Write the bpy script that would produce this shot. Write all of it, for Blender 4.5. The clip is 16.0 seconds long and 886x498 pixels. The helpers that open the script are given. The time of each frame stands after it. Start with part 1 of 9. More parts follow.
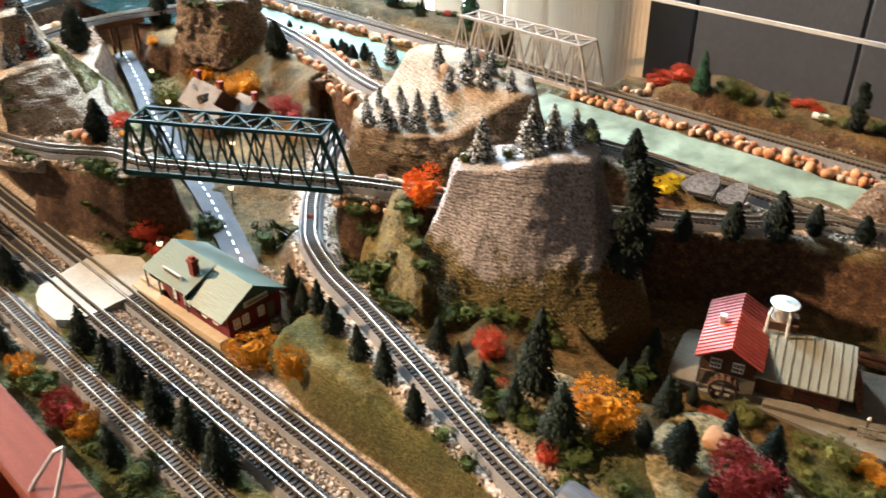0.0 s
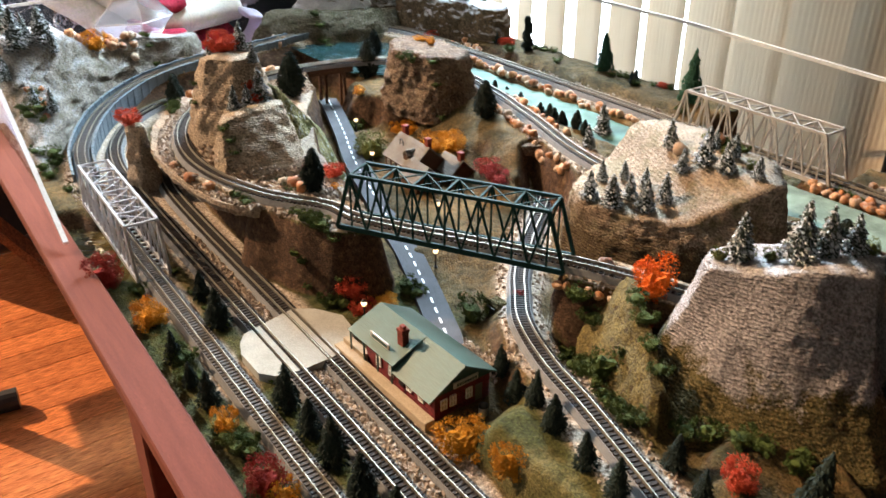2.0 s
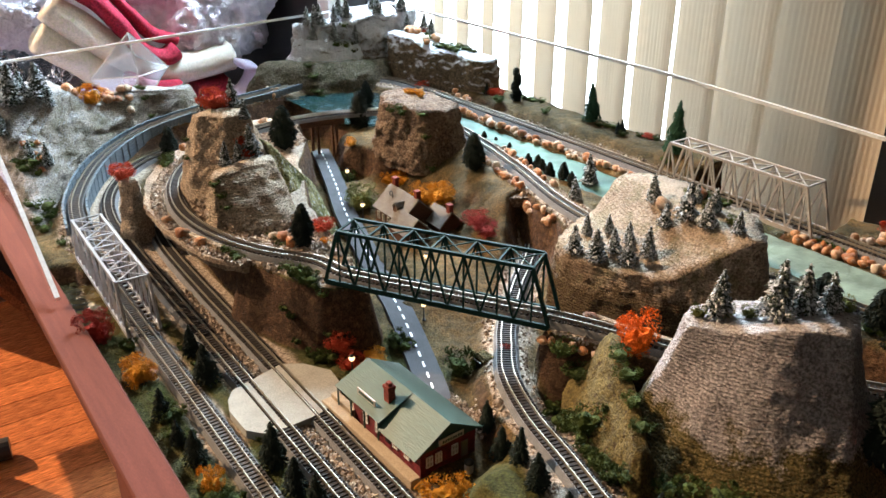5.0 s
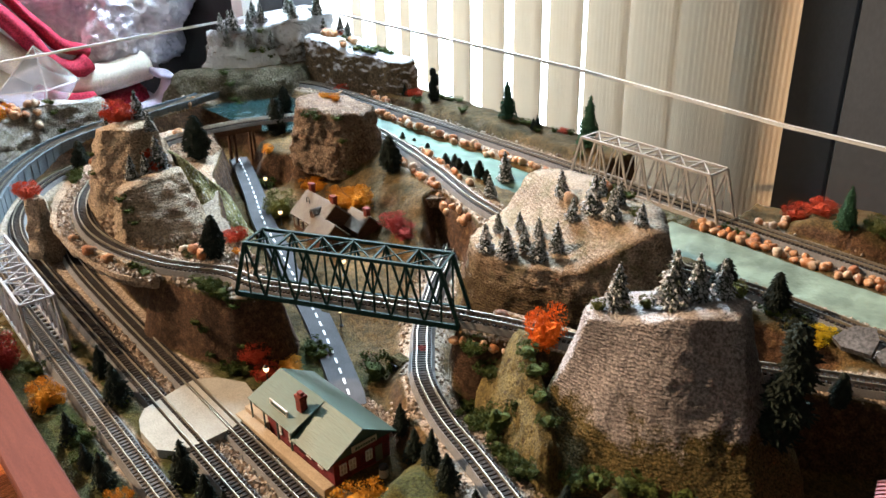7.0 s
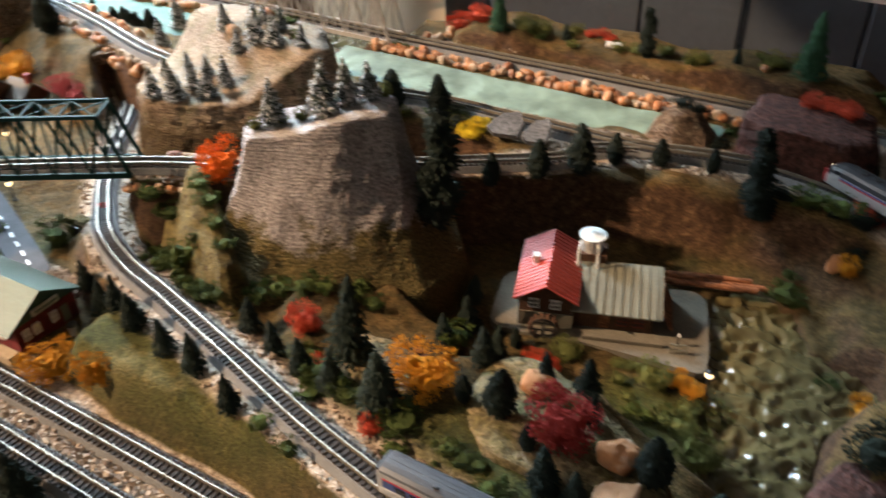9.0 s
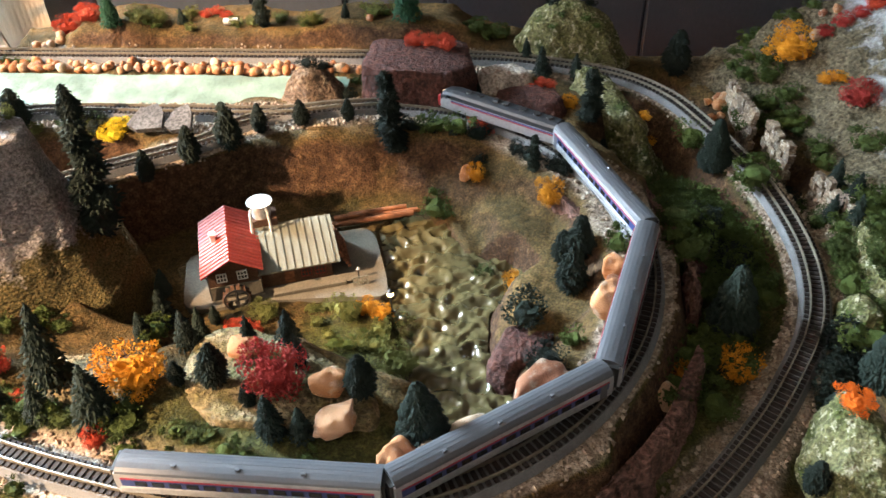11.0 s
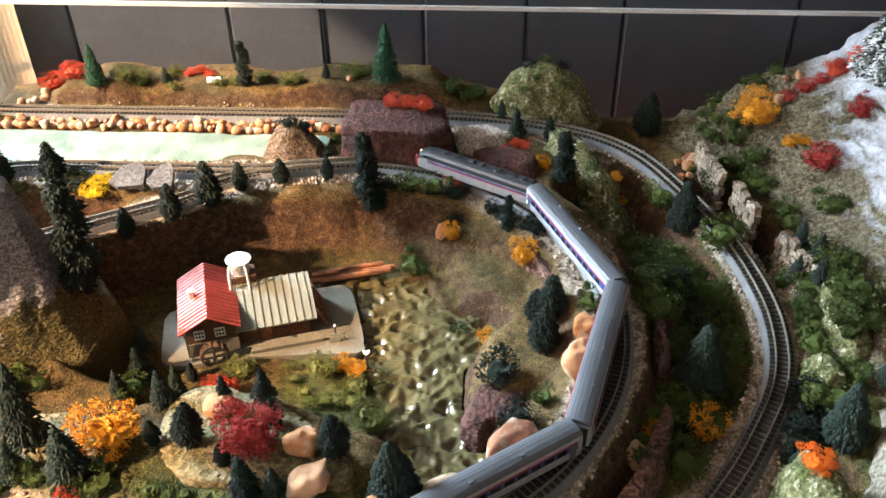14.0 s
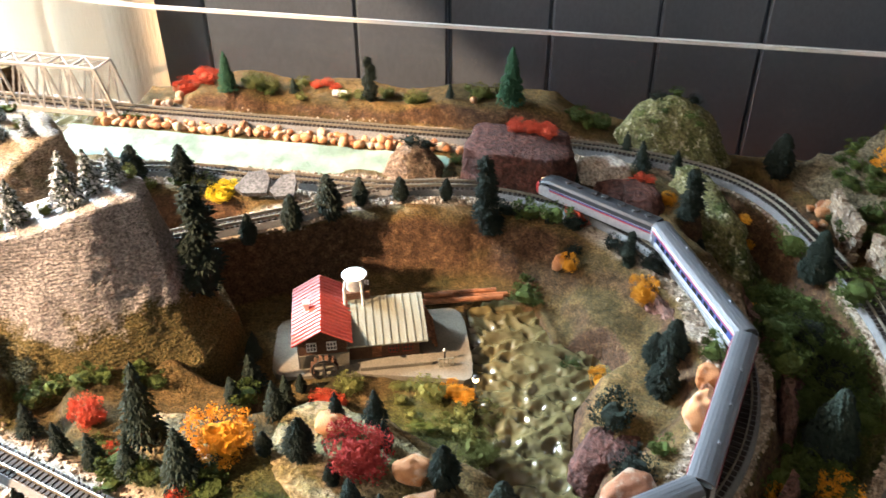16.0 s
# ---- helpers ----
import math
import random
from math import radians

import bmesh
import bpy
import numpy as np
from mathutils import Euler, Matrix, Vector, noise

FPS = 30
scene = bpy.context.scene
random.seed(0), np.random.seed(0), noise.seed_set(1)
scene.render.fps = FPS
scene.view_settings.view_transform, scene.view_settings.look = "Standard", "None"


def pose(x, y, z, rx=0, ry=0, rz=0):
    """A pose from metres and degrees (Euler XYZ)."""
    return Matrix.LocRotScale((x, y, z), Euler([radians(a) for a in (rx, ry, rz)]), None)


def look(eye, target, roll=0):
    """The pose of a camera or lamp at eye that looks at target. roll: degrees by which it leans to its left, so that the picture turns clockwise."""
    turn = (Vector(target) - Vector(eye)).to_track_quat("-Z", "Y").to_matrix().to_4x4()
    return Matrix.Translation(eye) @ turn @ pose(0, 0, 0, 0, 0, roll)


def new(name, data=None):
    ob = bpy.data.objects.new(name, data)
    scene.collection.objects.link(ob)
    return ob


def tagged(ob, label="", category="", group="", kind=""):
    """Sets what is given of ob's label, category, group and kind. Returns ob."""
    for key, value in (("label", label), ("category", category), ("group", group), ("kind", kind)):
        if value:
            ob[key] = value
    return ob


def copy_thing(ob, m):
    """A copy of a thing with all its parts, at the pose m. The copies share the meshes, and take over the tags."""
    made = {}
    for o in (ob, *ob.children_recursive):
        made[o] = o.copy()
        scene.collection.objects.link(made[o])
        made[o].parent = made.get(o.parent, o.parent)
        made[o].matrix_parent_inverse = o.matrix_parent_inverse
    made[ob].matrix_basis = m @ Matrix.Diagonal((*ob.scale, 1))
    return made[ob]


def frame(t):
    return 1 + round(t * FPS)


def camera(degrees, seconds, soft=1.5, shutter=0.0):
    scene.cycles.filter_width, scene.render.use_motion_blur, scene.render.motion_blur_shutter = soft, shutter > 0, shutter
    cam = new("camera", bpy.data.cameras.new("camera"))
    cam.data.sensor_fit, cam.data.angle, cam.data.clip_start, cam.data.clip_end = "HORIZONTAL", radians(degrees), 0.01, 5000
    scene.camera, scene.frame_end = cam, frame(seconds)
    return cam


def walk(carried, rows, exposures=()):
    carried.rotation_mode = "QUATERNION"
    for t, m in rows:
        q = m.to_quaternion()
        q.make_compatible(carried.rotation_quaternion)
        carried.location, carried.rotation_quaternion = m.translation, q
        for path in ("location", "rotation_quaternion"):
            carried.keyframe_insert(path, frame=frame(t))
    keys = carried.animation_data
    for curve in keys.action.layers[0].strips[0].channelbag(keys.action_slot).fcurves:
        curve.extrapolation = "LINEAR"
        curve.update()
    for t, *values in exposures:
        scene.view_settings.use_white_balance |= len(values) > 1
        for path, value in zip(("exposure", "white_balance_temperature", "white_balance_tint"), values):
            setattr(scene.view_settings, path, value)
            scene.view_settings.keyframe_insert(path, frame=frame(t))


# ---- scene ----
cam = camera(56.6, 16.0, shutter=0.35)
PATH = [
    (0, (0.571, -0.29, 0.472), (-0.61, 0.934, -0.579), -0.8),
    (0.5, (0.54, -0.31, 0.482), (-0.72, 0.854, -0.547), -0.6),
    (1, (0.502, -0.314, 0.466), (-0.816, 0.807, -0.537), 0.1),
    (1.5, (0.476, -0.31, 0.46), (-0.902, 0.76, -0.519), 0.5),
    (2, (0.467, -0.307, 0.466), (-0.977, 0.71, -0.473), 0.2),
    (2.5, (0.466, -0.313, 0.478), (-1.033, 0.664, -0.416), 0.2),
    (3, (0.47, -0.32, 0.484), (-1.051, 0.647, -0.383), 0.0),
    (5.5, (0.479, -0.29, 0.488), (-0.98, 0.781, -0.363), -0.5),
    (6, (0.485, -0.281, 0.492), (-0.959, 0.816, -0.351), -1.0),
    (6.5, (0.492, -0.274, 0.494), (-0.931, 0.853, -0.344), -1.2),
    (7, (0.498, -0.269, 0.491), (-0.896, 0.879, -0.369), -1.2),
    (7.5, (0.506, -0.267, 0.486), (-0.852, 0.888, -0.421), -1.3),
    (8, (0.527, -0.26, 0.479), (-0.776, 0.902, -0.497), -1.9),
    (8.5, (0.55, -0.254, 0.467), (-0.603, 0.982, -0.602), -2.0),
    (9, (0.583, -0.246, 0.464), (-0.277, 1.144, -0.689), -1.5),
    (9.5, (0.595, -0.26, 0.477), (0.024, 1.223, -0.737), -1.6),
    (10, (0.598, -0.272, 0.484), (0.257, 1.252, -0.766), -1.3),
    (12.5, (0.635, -0.301, 0.502), (0.545, 1.309, -0.681), -1.7),
    (13, (0.634, -0.296, 0.504), (0.553, 1.325, -0.664), -1.2),
    (13.5, (0.631, -0.296, 0.509), (0.543, 1.334, -0.646), -0.9),
    (14, (0.621, -0.295, 0.51), (0.509, 1.342, -0.634), -0.7),
    (14.5, (0.61, -0.291, 0.509), (0.46, 1.349, -0.627), -0.9),
    (15, (0.604, -0.286, 0.508), (0.416, 1.353, -0.623), -1.4),
    (15.5, (0.597, -0.285, 0.507), (0.372, 1.354, -0.617), -1.3),
    (16, (0.593, -0.282, 0.511), (0.263, 1.35, -0.598), -0.3),
]
walk(cam, [(t, look(eye, target, roll)) for t, eye, target, roll in PATH], [(0, 0.92), (2, 0.48), (3, 0.27), (8, 0.36), (9.5, 0.84), (10, 1.35), (12.5, 1.78), (16, 1.92)])

# ---- light ----
world = bpy.data.worlds.new("world")
scene.world = world
world.use_nodes = True
wn, wl = world.node_tree.nodes, world.node_tree.links
sky = wn.new("ShaderNodeTexSky")
sky.sky_type, sky.sun_disc = "NISHITA", False
sky.sun_elevation, sky.sun_rotation = radians(33), radians(241)
wn["Background"].inputs["Strength"].default_value = 0.10
wl.new(sky.outputs[0], wn["Background"].inputs[0])


def window_lamp(name, eye, target, w, h, watts, colour):
    d = bpy.data.lights.new(name, "AREA")
    d.shape, d.size, d.size_y, d.energy, d.color = "RECTANGLE", w, h, watts, colour
    ob = new(name, d)
    ob.matrix_world = look(eye, target)
    return ob


sun = new("sun", bpy.data.lights.new("sun", "SUN"))
sun.data.energy, sun.data.angle, sun.data.color = 5.0, radians(0.8), (1.0, 0.70, 0.44)
sun.matrix_world = look((-2.2, -1.22, 1.634), (0, 0, 0))
window_lamp("window_light_west", (-2.19, -1.05, 1.55), (0.1, 0.2, 0.0), 1.4, 1.1, 14, (1.0, 0.84, 0.76))
window_lamp("window_light_north", (-1.46, 0.98, 1.05), (-0.85, 0.15, 0.0), 0.52, 0.8, 165, (0.62, 0.82, 1.0))


# ---- materials ----
def nodes(m):
    m.use_nodes = True
    t = m.node_tree
    return t.nodes, t.links, t.nodes["Principled BSDF"]


def ramp(n, stops):
    r = n.new("ShaderNodeValToRGB")
    e = r.color_ramp.elements
    while len(e) < len(stops):
        e.new(0.5)
    for k, (p, c) in zip(e, stops):
        k.position, k.color = p, (*c, 1)
    return r


def noise_tex(n, l, scale, detail=5.0, rough=0.6, space="Object", stretch=None):
    tc = n.new("ShaderNodeTexCoord")
    x = n.new("ShaderNodeTexNoise")
    x.inputs["Scale"].default_value, x.inputs["Detail"].default_value, x.inputs["Roughness"].default_value = scale, detail, rough
    src = tc.outputs[space]
    if stretch:
        mp = n.new("ShaderNodeMapping")
        mp.inputs["Scale"].default_value = stretch
        l.new(src, mp.inputs[0])
        src = mp.outputs[0]
    l.new(src, x.inputs["Vector"])
    return x


def mix(n, l, fac, a, b, mode="MIX"):
    x = n.new("ShaderNodeMix")
    x.data_type, x.blend_type = "RGBA", mode
    for sock, v in ((x.inputs["Factor"], fac), (x.inputs[6], a), (x.inputs[7], b)):
        if isinstance(v, (int, float)):
            sock.default_value = v
        elif isinstance(v, tuple):
            sock.default_value = (*v, 1)
        else:
            l.new(v, sock)
    return x.outputs[2]


def bump(n, l, height, strength, dist, b):
    x = n.new("ShaderNodeBump")
    x.inputs["Strength"].default_value, x.inputs["Distance"].default_value = strength, dist
    l.new(height, x.inputs["Height"])
    l.new(x.outputs[0], b.inputs["Normal"])
    return x


def rough_mat(name, a, b, fine=400, coarse=25, roughness=0.85, bumps=0.5, dist=0.002, c=None, metal=0.0, stretch=None, vary=0.0, grain=0.8):
    """A surface with a broad patchy mix of a and b (and flecks of c) and a fine grain with relief."""
    m = bpy.data.materials.new(name)
    n, l, s = nodes(m)
    big, small = noise_tex(n, l, coarse, 4, 0.6, stretch=stretch), noise_tex(n, l, fine, 3.5, 0.6, stretch=stretch)
    r = ramp(n, [(0.35, (0, 0, 0)), (0.65, (1, 1, 1))])
    l.new(big.outputs[0], r.inputs[0])
    col = mix(n, l, r.outputs[0], a, b)
    g = ramp(n, [(0.38, (0.42, 0.42, 0.42)), (0.62, (1.45, 1.45, 1.45))])
    l.new(small.outputs[0], g.inputs[0])
    col = mix(n, l, grain, col, g.outputs[0], "MULTIPLY")
    if c:
        fl = noise_tex(n, l, fine * 0.45, 3, 0.7, stretch=stretch)
        fr = ramp(n, [(0.56, (0, 0, 0)), (0.66, (1, 1, 1))])
        l.new(fl.outputs[0], fr.inputs[0])
        col = mix(n, l, fr.outputs[0], col, c)
    if vary:
        oi = n.new("ShaderNodeObjectInfo")
        v = ramp(n, [(0.0, (1 - vary, 1 - vary, 1 - vary)), (1.0, (1 + vary, 1 + vary * 0.9, 1 + vary * 0.7))])
        l.new(oi.outputs["Random"], v.inputs[0])
        col = mix(n, l, 1.0, col, v.outputs[0], "MULTIPLY")
    l.new(col, s.inputs["Base Color"])
    s.inputs["Roughness"].default_value, s.inputs["Metallic"].default_value = roughness, metal
    s.inputs["Specular IOR Level"].default_value = 0.18 if roughness >= 0.7 else 0.5
    if bumps:
        bump(n, l, small.outputs[0], bumps, dist, s)
    return m


def plain_mat(name, colour, roughness=0.5, metal=0.0, fine=300, amount=0.12):
    return rough_mat(name, colour, tuple(v * (1 - amount) for v in colour), fine, 40, roughness, 0.15, 0.0005, metal=metal, grain=0.2)


def stone_mat():
    """Warm tumbled stones, each of its own tint from rust to cream, with pale mineral patches."""
    m = rough_mat("tan_stone", (1.0, 1.0, 1.0), (0.72, 0.66, 0.60), 260, 60, 0.7, 0.5, 0.002)
    n, l = m.node_tree.nodes, m.node_tree.links
    s = n["Principled BSDF"]
    base = s.inputs["Base Color"].links[0].from_socket
    oi = n.new("ShaderNodeObjectInfo")
    r = ramp(n, [(0.0, (0.30, 0.13, 0.075)), (0.3, (0.54, 0.22, 0.085)), (0.6, (0.62, 0.30, 0.14)), (0.85, (0.58, 0.38, 0.24)), (1.0, (0.66, 0.55, 0.42))])
    l.new(oi.outputs["Random"], r.inputs[0])
    vein = noise_tex(n, l, 2.2, 4, 0.6)
    vr = ramp(n, [(0.52, (0, 0, 0)), (0.68, (0.75, 0.75, 0.75))])
    l.new(vein.outputs[0], vr.inputs[0])
    tint = mix(n, l, vr.outputs[0], r.outputs[0], (0.72, 0.62, 0.50))
    l.new(mix(n, l, 1.0, tint, base, "MULTIPLY"), s.inputs["Base Color"])
    return m


def frosted_mat():
    """Dark needles with flock lying on their upper sides."""
    m = rough_mat("frosted_needles", (0.045, 0.055, 0.040), (0.022, 0.030, 0.022), 60, 14, 0.9, 0.0, vary=0.2)
    n, l = m.node_tree.nodes, m.node_tree.links
    s = n["Principled BSDF"]
    base = s.inputs["Base Color"].links[0].from_socket
    geo, sep = n.new("ShaderNodeNewGeometry"), n.new("ShaderNodeSeparateXYZ")
    l.new(geo.outputs["True Normal"], sep.inputs[0])
    fl = noise_tex(n, l, 13, 2.5, 0.6)
    add = n.new("ShaderNodeMath")
    add.operation = "MULTIPLY_ADD"
    add.inputs[1].default_value = 0.35
    l.new(sep.outputs[2], add.inputs[0])
    l.new(fl.outputs[0], add.inputs[2])
    r = ramp(n, [(0.64, (0, 0, 0)), (0.80, (1, 1, 1))])
    l.new(add.outputs[0], r.inputs[0])
    l.new(mix(n, l, r.outputs[0], base, (0.62, 0.63, 0.64)), s.inputs["Base Color"])
    return m


M = {
    "bark": rough_mat("bark", (0.09, 0.05, 0.03), (0.05, 0.03, 0.02)),
    "pine": rough_mat("pine_needles", (0.024, 0.034, 0.025), (0.014, 0.022, 0.018), 900, 90, 0.9, 0.4, vary=0.25),
    "pine_green": rough_mat("green_needles", (0.03, 0.085, 0.045), (0.02, 0.06, 0.03), 900, 90, 0.9, 0.4, vary=0.2),
    "pine_snow": frosted_mat(),
    "leaf_dark": rough_mat("dark_foliage", (0.020, 0.027, 0.020), (0.012, 0.018, 0.014), 700, 90, 0.95, 0.5, vary=0.25),
    "leaf_green": rough_mat("green_foliage", (0.075, 0.100, 0.024), (0.045, 0.068, 0.018), 700, 90, 0.95, 0.5, vary=0.3),
    "leaf_olive": rough_mat("olive_foliage", (0.15, 0.155, 0.045), (0.095, 0.105, 0.03), 700, 90, 0.95, 0.5, vary=0.25),
    "leaf_gold": rough_mat("golden_foliage", (0.66, 0.29, 0.022), (0.50, 0.20, 0.014), 700, 90, 0.95, 0.5, vary=0.15),
    "leaf_yellow": rough_mat("lemon_foliage", (0.80, 0.58, 0.03), (0.66, 0.46, 0.02), 700, 90, 0.95, 0.5, vary=0.1),
    "leaf_orange": rough_mat("orange_foliage", (0.78, 0.16, 0.014), (0.60, 0.11, 0.01), 700, 90, 0.95, 0.5, vary=0.15),
    "leaf_red": rough_mat("scarlet_foliage", (0.62, 0.095, 0.045), (0.46, 0.060, 0.030), 700, 90, 0.95, 0.5, vary=0.2),
    "leaf_wine": rough_mat("wine_red_foliage", (0.40, 0.050, 0.042), (0.27, 0.032, 0.028), 700, 90, 0.95, 0.5, vary=0.2),
    "stone": stone_mat(),
    "pebble": rough_mat("pebble", (0.42, 0.34, 0.26), (0.26, 0.21, 0.17), 300, 120, 0.85, 0.3, vary=0.2),
    "roadbed": rough_mat("grey_roadbed", (0.185, 0.182, 0.180), (0.150, 0.147, 0.145), 1500, 60, 0.8, 0.6, 0.0006, grain=0.5),
    "tie_dark": plain_mat("dark_tie", (0.034, 0.027, 0.024), 0.8),
    "tie_grey": plain_mat("grey_tie", (0.085, 0.078, 0.075), 0.8),
    "rail": plain_mat("nickel_rail", (0.27, 0.235, 0.18), 0.50, 0.6),
    "bridge_green": plain_mat("green_bridge_paint", (0.006, 0.030, 0.023), 0.75),
    "bridge_grey": plain_mat("grey_bridge_paint", (0.33, 0.30, 0.27), 0.5),
    "bridge_silver": plain_mat("silver_bridge_paint", (0.46, 0.46, 0.48), 0.4, 0.3),
    "asphalt": rough_mat("asphalt", (0.085, 0.085, 0.09), (0.065, 0.065, 0.07), 1200, 40, 0.9, 0.3, 0.0006, grain=0.4),
    "white": plain_mat("white_paint", (0.78, 0.77, 0.74), 0.6),
    "concrete": rough_mat("pale_concrete", (0.36, 0.34, 0.29), (0.30, 0.285, 0.245), 800, 40, 0.85, 0.2, 0.0005, grain=0.3),
    "wood_rail": rough_mat("reddish_table_wood", (0.15, 0.038, 0.022), (0.12, 0.029, 0.017), 200, 12, 0.8, 0.1, 0.0005, stretch=(1, 12, 12), grain=0.25),
}


# ---- building helpers ----
def part(name, bm, material, parent=None, label="", smooth=False):
    """One mesh object from a bmesh, under a thing or a part."""
    me = bpy.data.meshes.new(name)
    bm.to_mesh(me)
    bm.free()
    me.materials.append(material)
    if smooth:
        me.polygons.foreach_set("use_smooth", [True] * len(me.polygons))
    ob = new(name, me)
    if parent:
        ob.parent = parent
    return tagged(ob, label)


def mesh_part(name, verts, faces, material, parent=None, label="", smooth=False):
    me = bpy.data.meshes.new(name)
    me.from_pydata([tuple(v) for v in verts], [], [tuple(f) for f in faces])
    me.validate()
    me.materials.append(material)
    if smooth:
        me.polygons.foreach_set("use_smooth", [True] * len(me.polygons))
    ob = new(name, me)
    if parent:
        ob.parent = parent
    return tagged(ob, label)


def thing(name, label, category, group="", kind=""):
    ob = new(name)
    ob.empty_display_size = 0.02
    return tagged(ob, label, category, group, kind)


def box(bm, x0, x1, y0, y1, z0, z1, m=None, bevel=0.0):
    r = bmesh.ops.create_cube(bm, size=1, matrix=Matrix.Translation(((x0 + x1) / 2, (y0 + y1) / 2, (z0 + z1) / 2)) @ Matrix.Diagonal((x1 - x0, y1 - y0, z1 - z0, 1)))
    if bevel:
        e = {e for v in r["verts"] for e in v.link_edges}
        r = bmesh.ops.bevel(bm, geom=list(e), offset=bevel, segments=1, affect="EDGES", profile=0.5)
        vs = list({v for f in r["faces"] for v in f.verts} | {v for v in r["verts"]})
    else:
        vs = r["verts"]
    if m is not None:
        bmesh.ops.transform(bm, matrix=m, verts=vs)
    return vs


def tube(bm, a, b, r0, r1=None, seg=8):
    a, b = Vector(a), Vector(b)
    d = b - a
    q = d.to_track_quat("Z", "Y").to_matrix().to_4x4()
    bmesh.ops.create_cone(bm, cap_ends=True, segments=seg, radius1=r0, radius2=r0 if r1 is None else r1, depth=d.length, matrix=Matrix.Translation((a + b) / 2) @ q)


def bar(bm, a, b, w, h):
    """A square bar from a to b, w across and h tall."""
    a, b = Vector(a), Vector(b)
    d = b - a
    side = d.cross(Vector((0, 0, 1)))
    side = side.normalized() if side.length > 1e-6 else Vector((1, 0, 0))
    up = side.cross(d).normalized()
    vs = [bm.verts.new(p + side * (w / 2) * i + up * (h / 2) * j) for p in (a, b) for i, j in ((-1, -1), (1, -1), (1, 1), (-1, 1))]
    for f in ((0, 1, 2, 3), (7, 6, 5, 4), (0, 4, 5, 1), (1, 5, 6, 2), (2, 6, 7, 3), (3, 7, 4, 0)):
        bm.faces.new([vs[k] for k in f])


def curve_points(ctrl, step=0.004):
    """Catmull-Rom through the control points, at even steps."""
    p = np.array(ctrl, float)
    p = np.vstack([2 * p[0] - p[1], p, 2 * p[-1] - p[-2]])
    out = []
    for i in range(1, len(p) - 2):
        for t in np.linspace(0, 1, 24, endpoint=False):
            a, b, c, d = p[i - 1 : i + 3]
            out.append(0.5 * (2 * b + (c - a) * t + (2 * a - 5 * b + 4 * c - d) * t * t + (3 * b - a - 3 * c + d) * t**3))
    out = np.array(out + [p[-2]])
    s = np.r_[0, np.cumsum(np.linalg.norm(np.diff(out, axis=0), axis=1))]
    n = max(2, int(s[-1] / step))
    u = np.linspace(0, s[-1], n)
    return np.stack([np.interp(u, s, out[:, k]) for k in range(3)], 1)


def arc(cx, cy, r, a0, a1, z0, z1, n=9):
    return [(cx + r * math.cos(radians(a)), cy + r * math.sin(radians(a)), z0 + (z1 - z0) * k / (n - 1)) for k, a in enumerate(np.linspace(a0, a1, n))]


